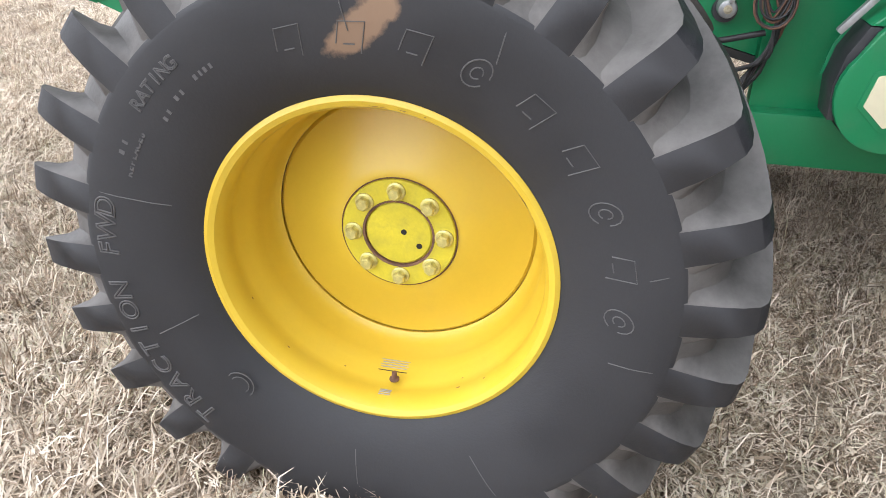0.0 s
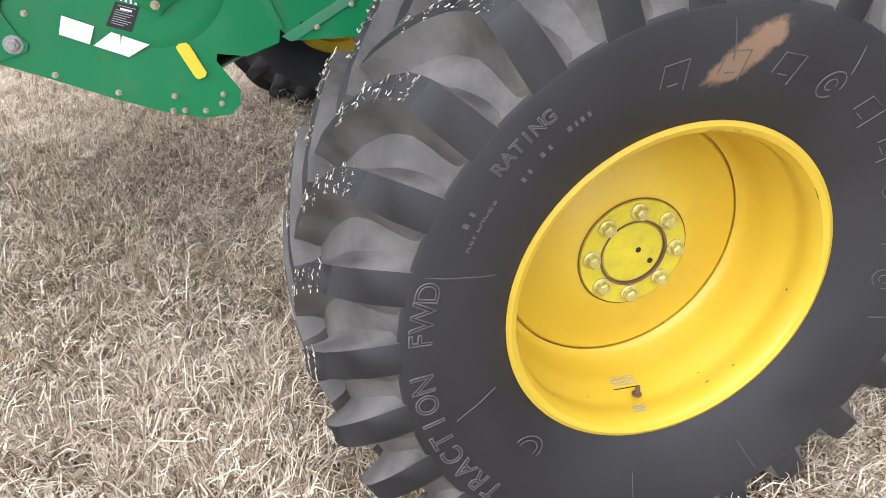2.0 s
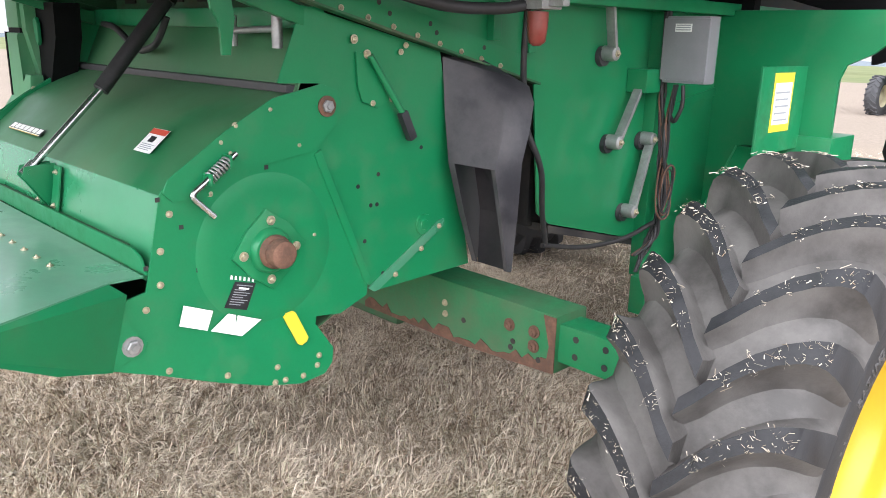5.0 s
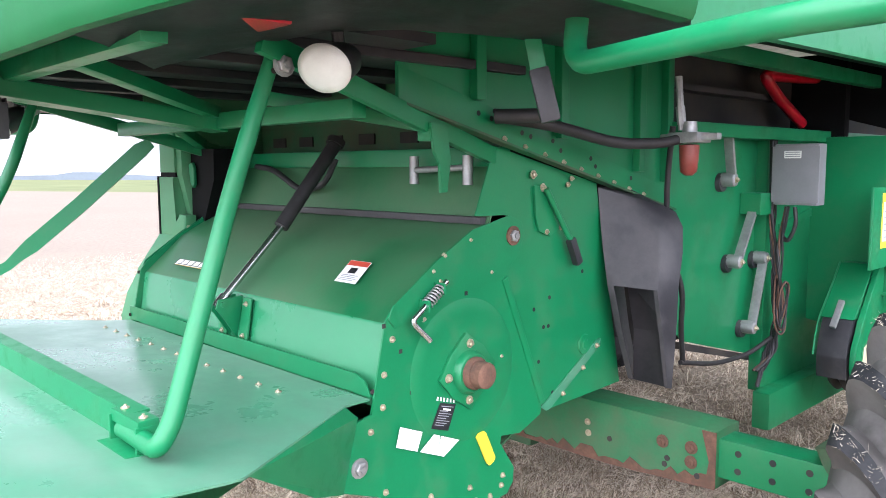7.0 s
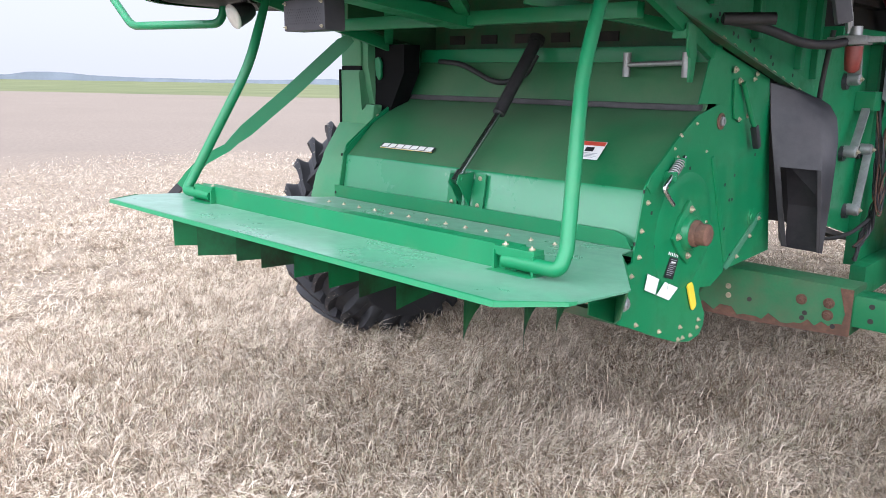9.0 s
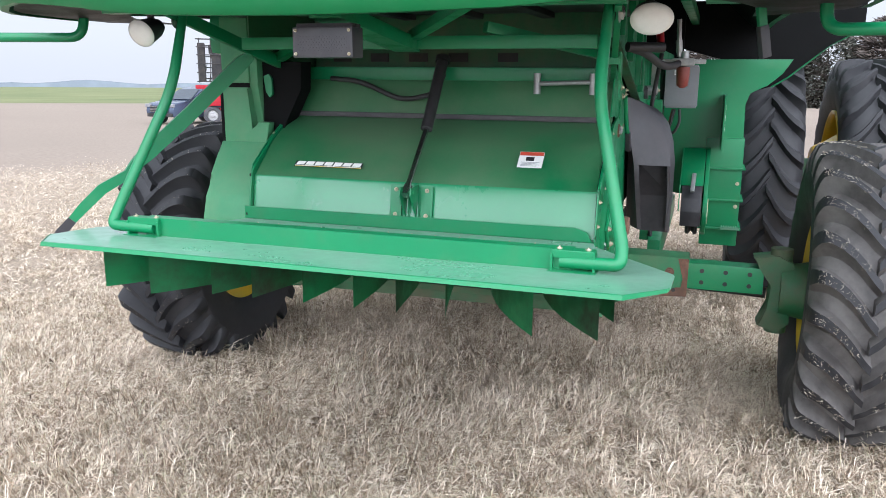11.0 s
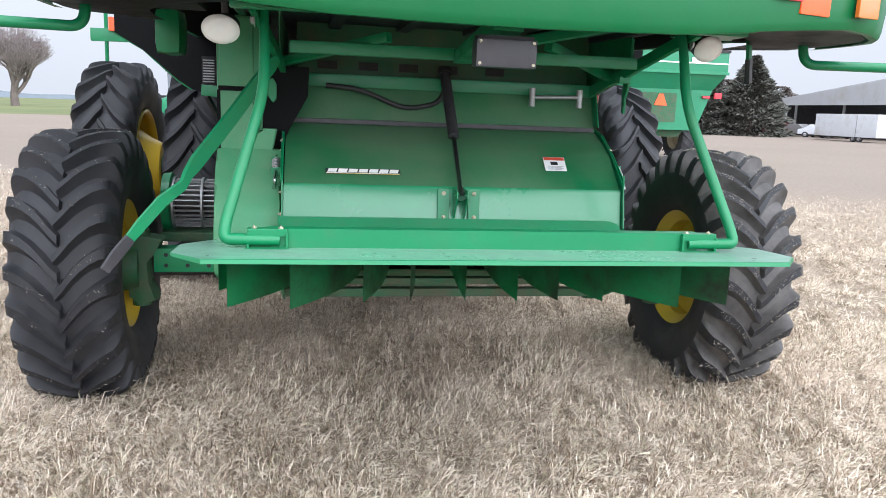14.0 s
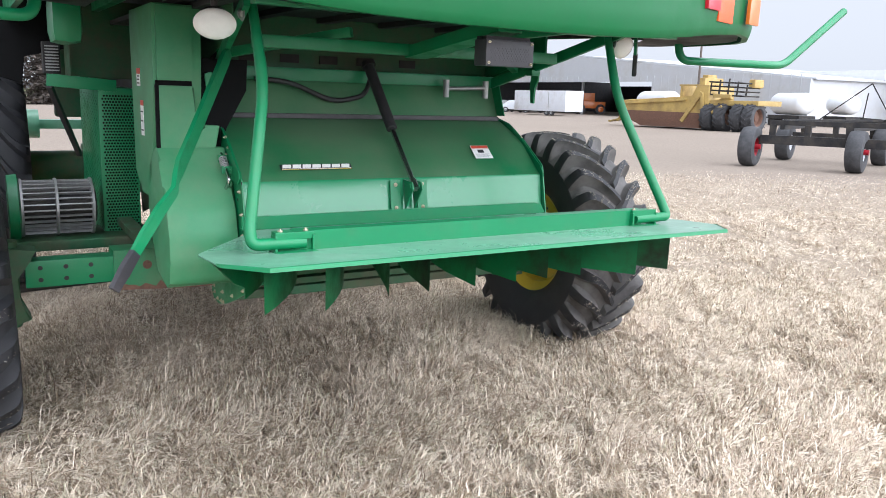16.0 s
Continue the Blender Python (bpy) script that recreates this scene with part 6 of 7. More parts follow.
# drive side: moulded shields, mesh screen and the ribbed blower cage
bm = bm_new()
prism(bm, [(-1.045, y, z) for y, z in ((-1.055, 1.735), (-0.97, 1.32), (-0.86, 1.235), (-0.70, 1.235), (-0.55, 1.32), (-0.52, 2.05), (-1.06, 2.05))], (0.20, 0, 0), 0.022)
shield_top = part("belt_shield", bm, GREEN_PALE_D, combine, "moulded dusty green belt shield", 40)
bm = bm_new()
prism(bm, [(-1.045, y, z) for y, z in ((-1.080, 1.470), (-1.115, 1.410), (-1.180, 1.320), (-1.238, 1.220), (-1.268, 1.120), (-1.275, 1.02), (-1.250, 0.925), (-1.19, 0.895), (-0.99, 0.93), (-0.90, 1.05), (-0.84, 1.20), (-0.90, 1.40), (-1.03, 1.47))], (0.285, 0, 0), 0.022)
part("lower_shield", bm, GREEN_PALE_D, combine, "bulging lower belt shield", 40)
bm = bm_new()
prism(bm, [(x, -1.075, z) for x, z in ((-1.03, 1.28), (-0.82, 1.28), (-0.81, 1.41), (-0.78, 1.56), (-0.845, 1.562), (-0.88, 1.50), (-0.885, 1.722), (-1.03, 1.722))], (0, 0.05, 0), 0.008)
part("shield_flap", bm, GREEN_PALE_D, combine, "moulded rear flap of the belt shield", 30)
bm = bm_new()
prism(bm, [(x, -1.068, z) for x, z in ((-1.03, 1.742), (-0.885, 1.742), (-0.885, 2.04), (-1.03, 2.04))], (0, 0.05, 0), 0.008)
part("shield_flap", bm, GREEN_PALE_D, combine, "", 30)
bm = bm_new()
box(bm, (-1.036, -1.062, 1.722), (-0.89, -1.03, 1.742))
part("shield_gap", bm, MOUTH, combine, "dark gap between the shield halves")
for y0, y1, z0, z1, m in ((-0.775, -0.695, 1.712, 1.765, WHITE), (-0.775, -0.695, 1.765, 1.790, DECAL_RED), (-0.830, -0.765, 1.500, 1.630, WHITE), (-0.830, -0.765, 1.630, 1.652, DECAL_RED)):
    bm = bm_new()
    box(bm, (-1.0475, y0, z0), (-1.0455, y1, z1))
    part("warning_label", bm, m, shield_top)
for k in range(6):
    bm = bm_new()
    z = (1.722, 1.738, 1.752, 1.52, 1.56, 1.60)[k]
    y = -0.765 if k < 3 else -0.822
    box(bm, (-1.0486, y, z), (-1.0476, y + 0.05, z + 0.006))
    part("print_line", bm, DECAL_BLACK, shield_top)
bm = bm_new()
box(bm, (-1.040, -1.078, 1.36), (-1.026, -1.060, 1.725))
part("shield_gap", bm, MOUTH, combine)
bm = bm_new()
box(bm, (-1.055, 0.60, 0.745), (-0.84, 1.55, 1.68), 0.010)
mesh_panel = part("screen_box", bm, GREEN, combine, "green screen box with a perforated rear face", 30)
bm = bm_new()
for i in range(11):
    for j in range(50):
        x, z = -1.030 + 0.0165 * i + (0.00825 if j % 2 else 0), 0.775 + 0.0175 * j
        vs = [bm.verts.new((x + 0.0066 * math.cos(math.pi / 3 * k), 0.5985, z + 0.0066 * math.sin(math.pi / 3 * k))) for k in range(6)]
        bm.faces.new(vs)
        if i < 10:
            vs = [bm.verts.new((-1.0565, 0.66 + 0.0875 * i + (0.04 if j % 2 else 0) + 0.0066 * math.cos(math.pi / 3 * k), z + 0.0066 * math.sin(math.pi / 3 * k))) for k in range(6)]
            bm.faces.new(vs)
tagged(part("perforation", bm, MOUTH, mesh_panel), "dark perforations", kind="stuff")
cage = new("blower_cage")
cage.parent = combine
tagged(cage, "ribbed steel blower cage")
cyl = pose(0, 0.60, 0.985)
bm = bm_new()
tube(bm, [(-1.50, 0.60, 0.985), (-1.10, 0.60, 0.985)], 0.10, 20)
part("cage_core", bm, DARK, cage, "", 40)
for x in (-1.50, -1.32, -1.13):
    bm = bm_new()
    lathe(bm, [(x, 0.07), (x, 0.168), (x + 0.014, 0.168), (x + 0.014, 0.07)], 36, cyl, close=True)
    part("cage_ring", bm, CAST, cage, "", 30)
slat = None
for k in range(28):
    a = 2 * math.pi * k / 28
    m = Matrix.Translation((0, 0.60, 0.985)) @ Matrix.Rotation(a, 4, "X")
    if slat is None:
        bm = bm_new()
        box(bm, (-1.495, 0.138, -0.0035), (-1.12, 0.158, 0.0035))
        slat = part("cage_slat", bm, CAST, cage)
        slat.matrix_basis = m
    else:
        again(slat, m)
bm = bm_new()
lathe(bm, [(-1.56, 0.0), (-1.56, 0.19), (-1.51, 0.195), (-1.50, 0.17), (-1.50, 0.0)], 36, cyl)
part("cage_end", bm, GREEN, cage, "green end plate", 30)
bm = bm_new()
box(bm, (-1.56, 0.40, 0.76), (-0.80, 0.85, 0.82), 0.01)
box(bm, (-0.98, -0.20, 0.86), (-0.90, 1.1, 0.905), 0.004)
part("cage_tray", bm, GREEN_DARK, combine, "green tray under the cage")
bm = bm_new()
tube(bm, [(-1.30, 5.2, 1.20), (-1.11, 5.2, 1.20)], 0.155, 28)
beam(bm, (-1.2, 5.2, 1.2), (-0.3, 5.2, 1.2), 0.1, 0.1, 0.01)
part("green_drum", bm, GREEN_PALE, combine, "short green drum", 40)
for s in (-1,):
    bm = bm_new()
    box(bm, (-1.376, -0.67, 1.88), (-1.25, -0.40, 2.10), 0.055)
    part("step_box", bm, GREEN, combine, "green box hanging from the side shield", 30)
    bm = bm_new()
    prism(bm, [(-0.80, -0.95, 1.78), (-0.80, -0.60, 1.78), (-0.80, -0.60, 1.30), (-0.80, -0.85, 1.45)], (0.03, 0, 0))
    part("belt_guard_inner", bm, DARK, combine, "")
bm = bm_new()
prism(bm, [(-0.83, -1.03, 1.775), (-0.82, -1.03, 1.70), (-0.80, -1.03, 1.675), (-0.785, -1.03, 1.69), (-0.785, -1.03, 1.76), (-0.80, -1.03, 1.785)], (0, 0.014, 0), 0.004)
part("slotted_lug", bm, GREEN, combine, "")

# solid near-black block in place of the shaded gap
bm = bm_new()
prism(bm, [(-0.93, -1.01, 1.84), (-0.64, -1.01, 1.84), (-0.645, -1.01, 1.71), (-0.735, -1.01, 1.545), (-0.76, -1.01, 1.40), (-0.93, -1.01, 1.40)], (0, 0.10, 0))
part("cavity_shade_block", bm, MOUTH, combine, "near-black block standing for the shade behind the belt shield")
bm = bm_new()
tube(bm, rounded([(0.84, 1.65, 2.20), (0.84, 1.20, 2.17), (0.84, 0.86, 2.16), (0.84, 1.02, 2.07), (0.84, 1.30, 1.96)], 0.06, 6), 0.026, 10)
part("red_hose", bm, RED, combine, "red hose in the dark opening", 40)

bm = bm_new()
beam(bm, (-2.85, 4.1, 2.22), (-2.02, 4.1, 2.23), 0.06, 0.13, 0.006)
platform = part("platform_beam", bm, GREEN, combine, "green beam of the side platform", 30)
bm = bm_new()
tube(bm, [(-2.70, 4.1, 1.2), (-2.70, 4.1, 2.75)], 0.02, 8)
part("ladder_post", bm, GREEN, platform, "", 40)
bm = bm_new()
box(bm, (-2.66, 4.02, 2.26), (-2.58, 4.08, 2.40), 0.01)
part("side_marker", bm, ORANGE, platform, "orange side marker lamp")

# added dark blocks close the view through and stand for shade in the bay
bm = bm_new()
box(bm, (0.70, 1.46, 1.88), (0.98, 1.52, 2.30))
part("bay_shade_block", bm, MOUTH, combine, "added dark block standing for the shade in the bay")
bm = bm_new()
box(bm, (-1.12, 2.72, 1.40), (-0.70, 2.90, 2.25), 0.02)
part("bay_shade_block", bm, GREEN_DARK, combine, "added dark block standing for the shade in the bay")
# added dark block for the black region above the screen box
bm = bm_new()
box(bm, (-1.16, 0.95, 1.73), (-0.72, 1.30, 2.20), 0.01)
part("bay_shade_panel", bm, GREEN_DARK, combine, "added dark panel standing for shade above the screen box")
bm = bm_new()
beam(bm, (-1.32, 0.62, 1.715), (-0.95, 0.62, 1.690), 0.05, 0.070, 0.004)
part("screen_bracket", bm, GREEN, combine, "green bracket over the screen box", 30)
bm = bm_new()
beam(bm, (-1.30, 0.70, 1.68), (-1.12, 1.10, 1.24), 0.03, 0.03, 0.004)
part("gas_strut", bm, HOSE, combine, "thin black gas strut", 30)
vent = None
for k in range(9):
    bm = bm_new()
    box(bm, (-1.315, 0.655, 1.765 + 0.017 * k), (-1.245, 0.675, 1.772 + 0.017 * k))
    part("vent_slat", bm, CAST, combine, "pale vent slat")
bm = bm_new()
box(bm, (-1.325, 0.68, 1.75), (-1.235, 0.80, 1.93), 0.004)
part("vent_box", bm, DARK, combine, "small slatted vent box")

# ---- things in the yard and beyond ----
def simple_wheel(parent, x, y, z, r, w, rim_material, axis="x", name="wheel", rim=0.57):
    """A plain far wheel: tyre with blocks and a dished rim; its axle lies along x or y."""
    m = pose(x, y, z, 0, 0, 0 if axis == "x" else 90)
    bm = bm_new()
    lathe(bm, [(-w * 0.36, r * (rim - 0.01)), (-w * 0.48, r * (rim + 0.07)), (-w * 0.5, r * 0.80), (-w * 0.44, r * 0.94), (-w * 0.3, r * 0.985), (0, r), (w * 0.3, r * 0.985), (w * 0.44, r * 0.94), (w * 0.5, r * 0.80), (w * 0.48, r * (rim + 0.07)), (w * 0.36, r * (rim - 0.01))], 36, m)
    wheel = part(name, bm, RUBBER_FAR, parent, "", 40)
    bm = bm_new()
    lathe(bm, [(w * 0.38, r * rim), (w * 0.30, r * (rim - 0.04)), (w * 0.10, r * (rim - 0.09)), (w * 0.12, r * 0.25), (w * 0.22, r * 0.18), (w * 0.22, 0)], 32, m)
    lathe(bm, [(-w * 0.38, r * rim), (-w * 0.30, r * (rim - 0.04)), (-w * 0.10, r * (rim - 0.09)), (-w * 0.12, r * 0.25), (-w * 0.22, r * 0.18), (-w * 0.22, 0)], 32, m)
    part("rim", bm, rim_material, wheel, "", 40)
    return wheel


def treads(parent, wheel, x, y, z, r, w, n=22, axis="x"):
    """Blocks round a far traction tyre."""
    bm = bm_new()
    for s in (1, -1):
        for i in range(n):
            m = pose(x, y, z, 0, 0, 0 if axis == "x" else 90) @ Matrix.Rotation(2 * math.pi * (i + (0.5 if s < 0 else 0)) / n, 4, "X") @ Matrix.Translation((s * w * 0.25, 0, r)) @ Matrix.Rotation(radians(s * 38), 4, "Z")
            box(bm, (-w * 0.27, -r * 0.03, -r * 0.04), (w * 0.27, r * 0.03, r * 0.035), 0, m)
    tagged(part("tread", bm, RUBBER_FAR, wheel), kind="stuff")


# grain cart
cart = thing("grain_cart", "tall green grain cart with sloping sides and a warning triangle", "grain cart", pose(12.80, 23.70, 0, 0, 0, 2))
bm = bm_new()
H = [(-2.45, 4.20), (2.45, 4.20), (2.45, 3.36), (-2.45, 3.36)]
prism(bm, [(x, 0, z) for x, z in H], (0, 6.4, 0), 0.02)
rings = []
for hw, y0, y1, z in ((2.45, 0.02, 6.38, 3.37), (2.10, 0.42, 6.1, 2.75), (1.50, 0.42, 6.0, 1.20)):
    rings.append([bm.verts.new(v) for v in ((-hw, y0, z), (hw, y0, z), (hw, y1, z), (-hw, y1, z))])
for a, b in zip(rings, rings[1:]):
    for i in range(4):
        bm.faces.new((a[i], a[(i + 1) % 4], b[(i + 1) % 4], b[i]))
bm.faces.new(rings[-1])
hopper = part("hopper", bm, GREEN_CART, cart, "sloping green hopper", 30)
bm = bm_new()
box(bm, (-2.49, -0.05, 3.33), (2.49, 0.0, 3.44), 0.01)
part("belt_rail", bm, GREEN_CART, hopper)
bm = bm_new()
box(bm, (-2.49, -0.04, 4.16), (2.49, 0.02, 4.26), 0.01)
part("top_rail", bm, DARK, hopper)
bm = bm_new()
box(bm, (-2.44, -0.025, 3.72), (2.44, -0.005, 3.77))
part("white_stripe", bm, WHITE, hopper)
bm = bm_new()
box(bm, (0.9, -0.03, 3.74), (1.45, -0.012, 3.94))
part("name_block", bm, WHITE, hopper, "pale name block")
bm = bm_new()
prism(bm, [(-0.85, 0.415, 1.50), (0.60, 0.415, 1.50), (0.60, 0.415, 2.60), (-0.85, 0.415, 2.60)], (0, -0.02, 0), 0.004)
part("rear_door", bm, GREEN_DARK, hopper, "dark inspection door")
bm = bm_new()
prism(bm, [(-0.34, 0.37, 2.12), (0.20, 0.37, 2.12), (0.02, 0.37, 2.56), (-0.16, 0.37, 2.56)], (0, -0.012, 0))
part("warning_triangle", bm, ORANGE, cart, "orange slow-vehicle triangle")
for x in (-2.32, -1.82, 1.80, 2.30):
    bm = bm_new()
    box(bm, (x - 0.15, 0.30, 2.44), (x + 0.15, 0.39, 2.54 if abs(x) < 2 else 2.66), 0.01)
    part("tail_light", bm, RED, cart)
bm = bm_new()
prism(bm, [(-1.30, 0.9, 1.22), (1.30, 0.9, 1.22), (1.05, 0.9, 0.92), (-1.05, 0.9, 0.92)], (0, 5.2, 0), 0.02)
part("undercarriage", bm, GREEN_DARK, cart, "", 30)
for x in (-2.05, 1.85):
    w = simple_wheel(cart, x, 2.2, 0.93, 0.95, 0.80, CREAM)
    treads(cart, w, x, 2.2, 0.93, 0.95, 0.80)
bm = bm_new()
beam(bm, (0, 6.3, 0.9), (0, 9.0, 0.55), 0.2, 0.2, 0.02)
part("drawbar", bm, GREEN_DARK, cart)

# tractor in front of the cart
def farm_tractor(label, m):
    tractor = thing("tractor", label, "tractor", m)
    bm = bm_new()
    prism(bm, [(-0.5, 0.9, 1.0), (-0.5, 3.4, 1.05), (-0.5, 3.45, 1.75), (-0.5, 0.9, 2.05)], (1.0, 0, 0), 0.06)
    part("engine_hood", bm, GREEN_CART, tractor, "", 40)
    bm = bm_new()
    prism(bm, [(-0.85, -0.7, 1.2), (-0.85, 0.9, 1.2), (-0.80, 0.75, 2.9), (-0.80, -0.55, 2.9)], (1.7, 0, 0), 0.03)
    part("cab", bm, GLASS, tractor, "glazed cab", 30)
    bm = bm_new()
    box(bm, (-0.95, -0.75, 2.88), (0.95, 0.95, 3.12), 0.06)
    part("cab_roof", bm, GREEN_CART, tractor, "", 30)
    bm = bm_new()
    box(bm, (-0.45, -0.9, 0.7), (0.45, 3.2, 1.15), 0.03)
    part("chassis", bm, DARK, tractor)
    for x, y, r, w in ((-1.15, 0, 0.95, 0.55), (1.15, 0, 0.95, 0.55), (-0.95, 2.8, 0.68, 0.45), (0.95, 2.8, 0.68, 0.45)):
        k = simple_wheel(tractor, x, y, r - 0.02, r, w, CREAM)
        treads(tractor, k, x, y, r - 0.02, r, w)


farm_tractor("green tractor with a glazed cab hitched to the cart", pose(9.6, 31.5, 0, 0, 0, -12))
farm_tractor("green tractor with a glazed cab standing in the yard", pose(-5.5, 31.0, 0, 0, 0, 175))

# red header machine and slate-blue car
red = thing("red_windrower", "red harvesting machine with a dark folded reel on a trailer", "farm machine", pose(-19.25, 28.9, 0, 0, 0, 32))
bm = bm_new()
prism(bm, [(0.6, -0.9, 0.95), (2.0, -0.9, 1.0), (2.05, -0.9, 2.42), (1.95, -0.9, 2.60), (0.2, -0.9, 2.68), (0.2, -0.9, 2.2)], (0, 2.0, 0), 0.06)
part("body", bm, RED_PAINT, red, "", 30)
bm = bm_new()
prism(bm, [(-0.9, -0.8, 2.60), (1.0, -0.8, 2.66), (0.98, -0.8, 3.40), (0.72, -0.8, 3.78), (-0.5, -0.8, 3.80), (-0.9, -0.8, 3.30)], (0, 1.8, 0), 0.08)
part("upper_body", bm, RED_PAINT, red, "", 30)
bm = bm_new()
box(bm, (0.2, -0.95, 2.60), (2.0, -0.88, 2.68), 0.02)
part("dark_seam", bm, DARK, red)
for x0, x1, z0, z1 in ((0.55, 0.85, 3.15, 3.42), (1.75, 1.98, 1.95, 2.15), (-0.5, -0.2, 2.75, 2.95)):
    bm = bm_new()
    box(bm, (x0, -0.93, z0), (x1, -0.80, z1), 0.01)
    part("name_block", bm, CAST, red)
for x, z, w, h, m in ((-2.3, 0.85, 0.5, 0.5, RED_PAINT), (-1.5, 0.9, 0.35, 0.75, DARK), (-0.9, 0.8, 0.6, 0.35, CAST), (-0.2, 0.9, 0.5, 0.6, GREYBOX), (0.35, 1.0, 0.4, 0.7, DARK), (-2.0, 1.35, 0.8, 0.2, RED_PAINT), (0.0, 1.5, 0.6, 0.25, RED_PAINT)):
    bm = bm_new()
    box(bm, (x, -0.85, z), (x + w, -0.4, z + h), 0.05)
    part("gear_case", bm, m, red, "", 30)
bm = bm_new()
box(bm, (0.65, -0.93, 1.5), (1.1, -0.905, 2.5), 0.01)
part("dark_opening", bm, DARK, red)
bm = bm_new()
box(bm, (0.9, -0.95, 1.55), (1.05, -0.93, 2.4))
part("yellow_stripe", bm, DECAL_YELLOW, red)
bm = bm_new()
for k in range(3):
    tube(bm, [(1.0 + 0.06 * k, -1.0 - 0.06 * k, 0.9), (2.1 + 0.06 * k, -1.0 - 0.06 * k, 1.8)], 0.025, 6)
part("ladder", bm, CAST, red, "", 40)
for x, w in ((-2.75, 0.30), (-2.15, 0.42), (-0.85, 0.22)):
    bm = bm_new()
    box(bm, (x, -0.6, 1.95), (x + w, 0.3, 3.72 - 0.1 * w), 0.02)
    part("reel_panel", bm, DARK, red, "dark upright panel")
bm = bm_new()
rngr = random.Random(12)
for y, zs in ((-0.75, (1.95, 2.35, 2.75, 3.15, 3.5, 3.85)), (0.35, (2.1, 2.6, 3.1, 3.6, 3.9))):
    for z in zs:
        tube(bm, [(-2.8, y, z), (0.5, y, z + rngr.uniform(-0.06, 0.06))], 0.024, 6)
for k in range(30):
    x, z = -2.5 + 0.1 * k, rngr.choice((2.0, 2.4, 2.8, 3.2))
    tube(bm, [(x, rngr.uniform(-0.75, 0.3), z), (x + rngr.uniform(-0.12, 0.12), rngr.uniform(-0.75, 0.3), z + rngr.uniform(0.3, 0.6))], rngr.choice((0.014, 0.022, 0.05)), 6)
for k in range(7):
    tube(bm, [(-2.7 + 0.5 * k, -0.78, 1.9), (-2.65 + 0.5 * k, -0.7, 3.9)], 0.022, 6)
part("reel_frame", bm, DARK, red, "dark reel rails and tines", 40)
bm = bm_new()
box(bm, (-2.9, -0.8, 1.62), (0.6, 0.5, 1.80), 0.03)
box(bm, (-2.6, -0.5, 0.55), (2.4, 0.4, 0.75), 0.03)
for k in range(4):
    beam(bm, (-2.4 + k, -0.4, 0.7), (-2.1 + k, -0.3, 1.7), 0.10, 0.10, 0.01)
part("trailer_frame", bm, RED_PAINT, red, "", 30)
bm = bm_new()
box(bm, (-1.6, -0.85, 0.95), (0.2, -0.3, 1.45), 0.08)
part("drive_box", bm, RED_PAINT, red, "", 30)
for x in (-2.2, 0.3, 1.7):
    simple_wheel(red, x, -0.6, 0.42, 0.42, 0.34, CAST, "y")

car = thing("car", "slate-blue sport utility car parked on gravel", "car", pose(-22.7, 28.6, 0, 0, 0, -8))
def tumble(bm):
    """Draws the sides in above the waist, and the nose and tail in plan."""
    for v in bm.verts:
        v.co.x *= 1 - 0.30 * max(0.0, v.co.z - 1.02) - 0.10 * max(0.0, abs(v.co.y) - 1.7)


prof = [(-2.28, 0.34), (-2.34, 0.62), (-2.27, 0.88), (-2.05, 0.98), (-1.5, 1.05), (-1.05, 1.10), (-0.70, 1.36), (-0.30, 1.60), (0.15, 1.70), (0.9, 1.71), (1.55, 1.62), (1.95, 1.34), (2.20, 1.05), (2.30, 0.80), (2.30, 0.36), (1.85, 0.30), (-1.85, 0.30)]
bm = bm_new()
prism(bm, [(-0.92, y, z) for y, z in prof], (1.84, 0, 0), 0.07)
tumble(bm)
part("body", bm, CAR_BLUE, car, "", 50)
for glass in (((-0.80, 1.14), (-0.30, 1.53), (0.25, 1.63), (0.42, 1.63), (0.42, 1.12)), ((0.50, 1.12), (0.50, 1.63), (1.35, 1.58), (1.72, 1.30), (1.75, 1.15))):
    bm = bm_new()
    prism(bm, [(-0.928, y, z) for y, z in glass], (1.856, 0, 0), 0.012)
    tumble(bm)
    part("side_window", bm, GLASS, car)
bm = bm_new()
prism(bm, [(-0.74, -1.06, 1.125), (0.74, -1.06, 1.125), (0.62, -0.36, 1.585), (-0.62, -0.36, 1.585)], (0, -0.02, 0.016))
part("windscreen", bm, GLASS, car)
for x in (-0.98, 0.90):
    bm = bm_new()
    box(bm, (x, -0.86, 1.06), (x + 0.08, -0.70, 1.20), 0.02)
    part("mirror", bm, CAR_BLUE, car)
bm = bm_new()
box(bm, (-0.78, -2.37, 0.34), (0.78, -2.29, 0.50), 0.02)
part("lower_grille", bm, DARK, car)
bm = bm_new()
box(bm, (-0.55, -2.40, 0.55), (0.55, -2.33, 0.85), 0.02)
part("grille", bm, DARK, car)
bm = bm_new()
for k in range(4):
    box(bm, (-0.52, -2.42, 0.58 + 0.07 * k), (0.52, -2.40, 0.60 + 0.07 * k))
part("grille_bar", bm, STEEL, car)
for x in (-0.72, 0.72):
    bm = bm_new()
    box(bm, (x - 0.16, -2.36, 0.78), (x + 0.16, -2.24, 0.93), 0.03)
    part("headlight", bm, GREYBOX, car)
for x in (-0.86, 0.86):
    for y in (-1.42, 1.42):
        simple_wheel(car, x, y, 0.36, 0.36, 0.24, CAST)

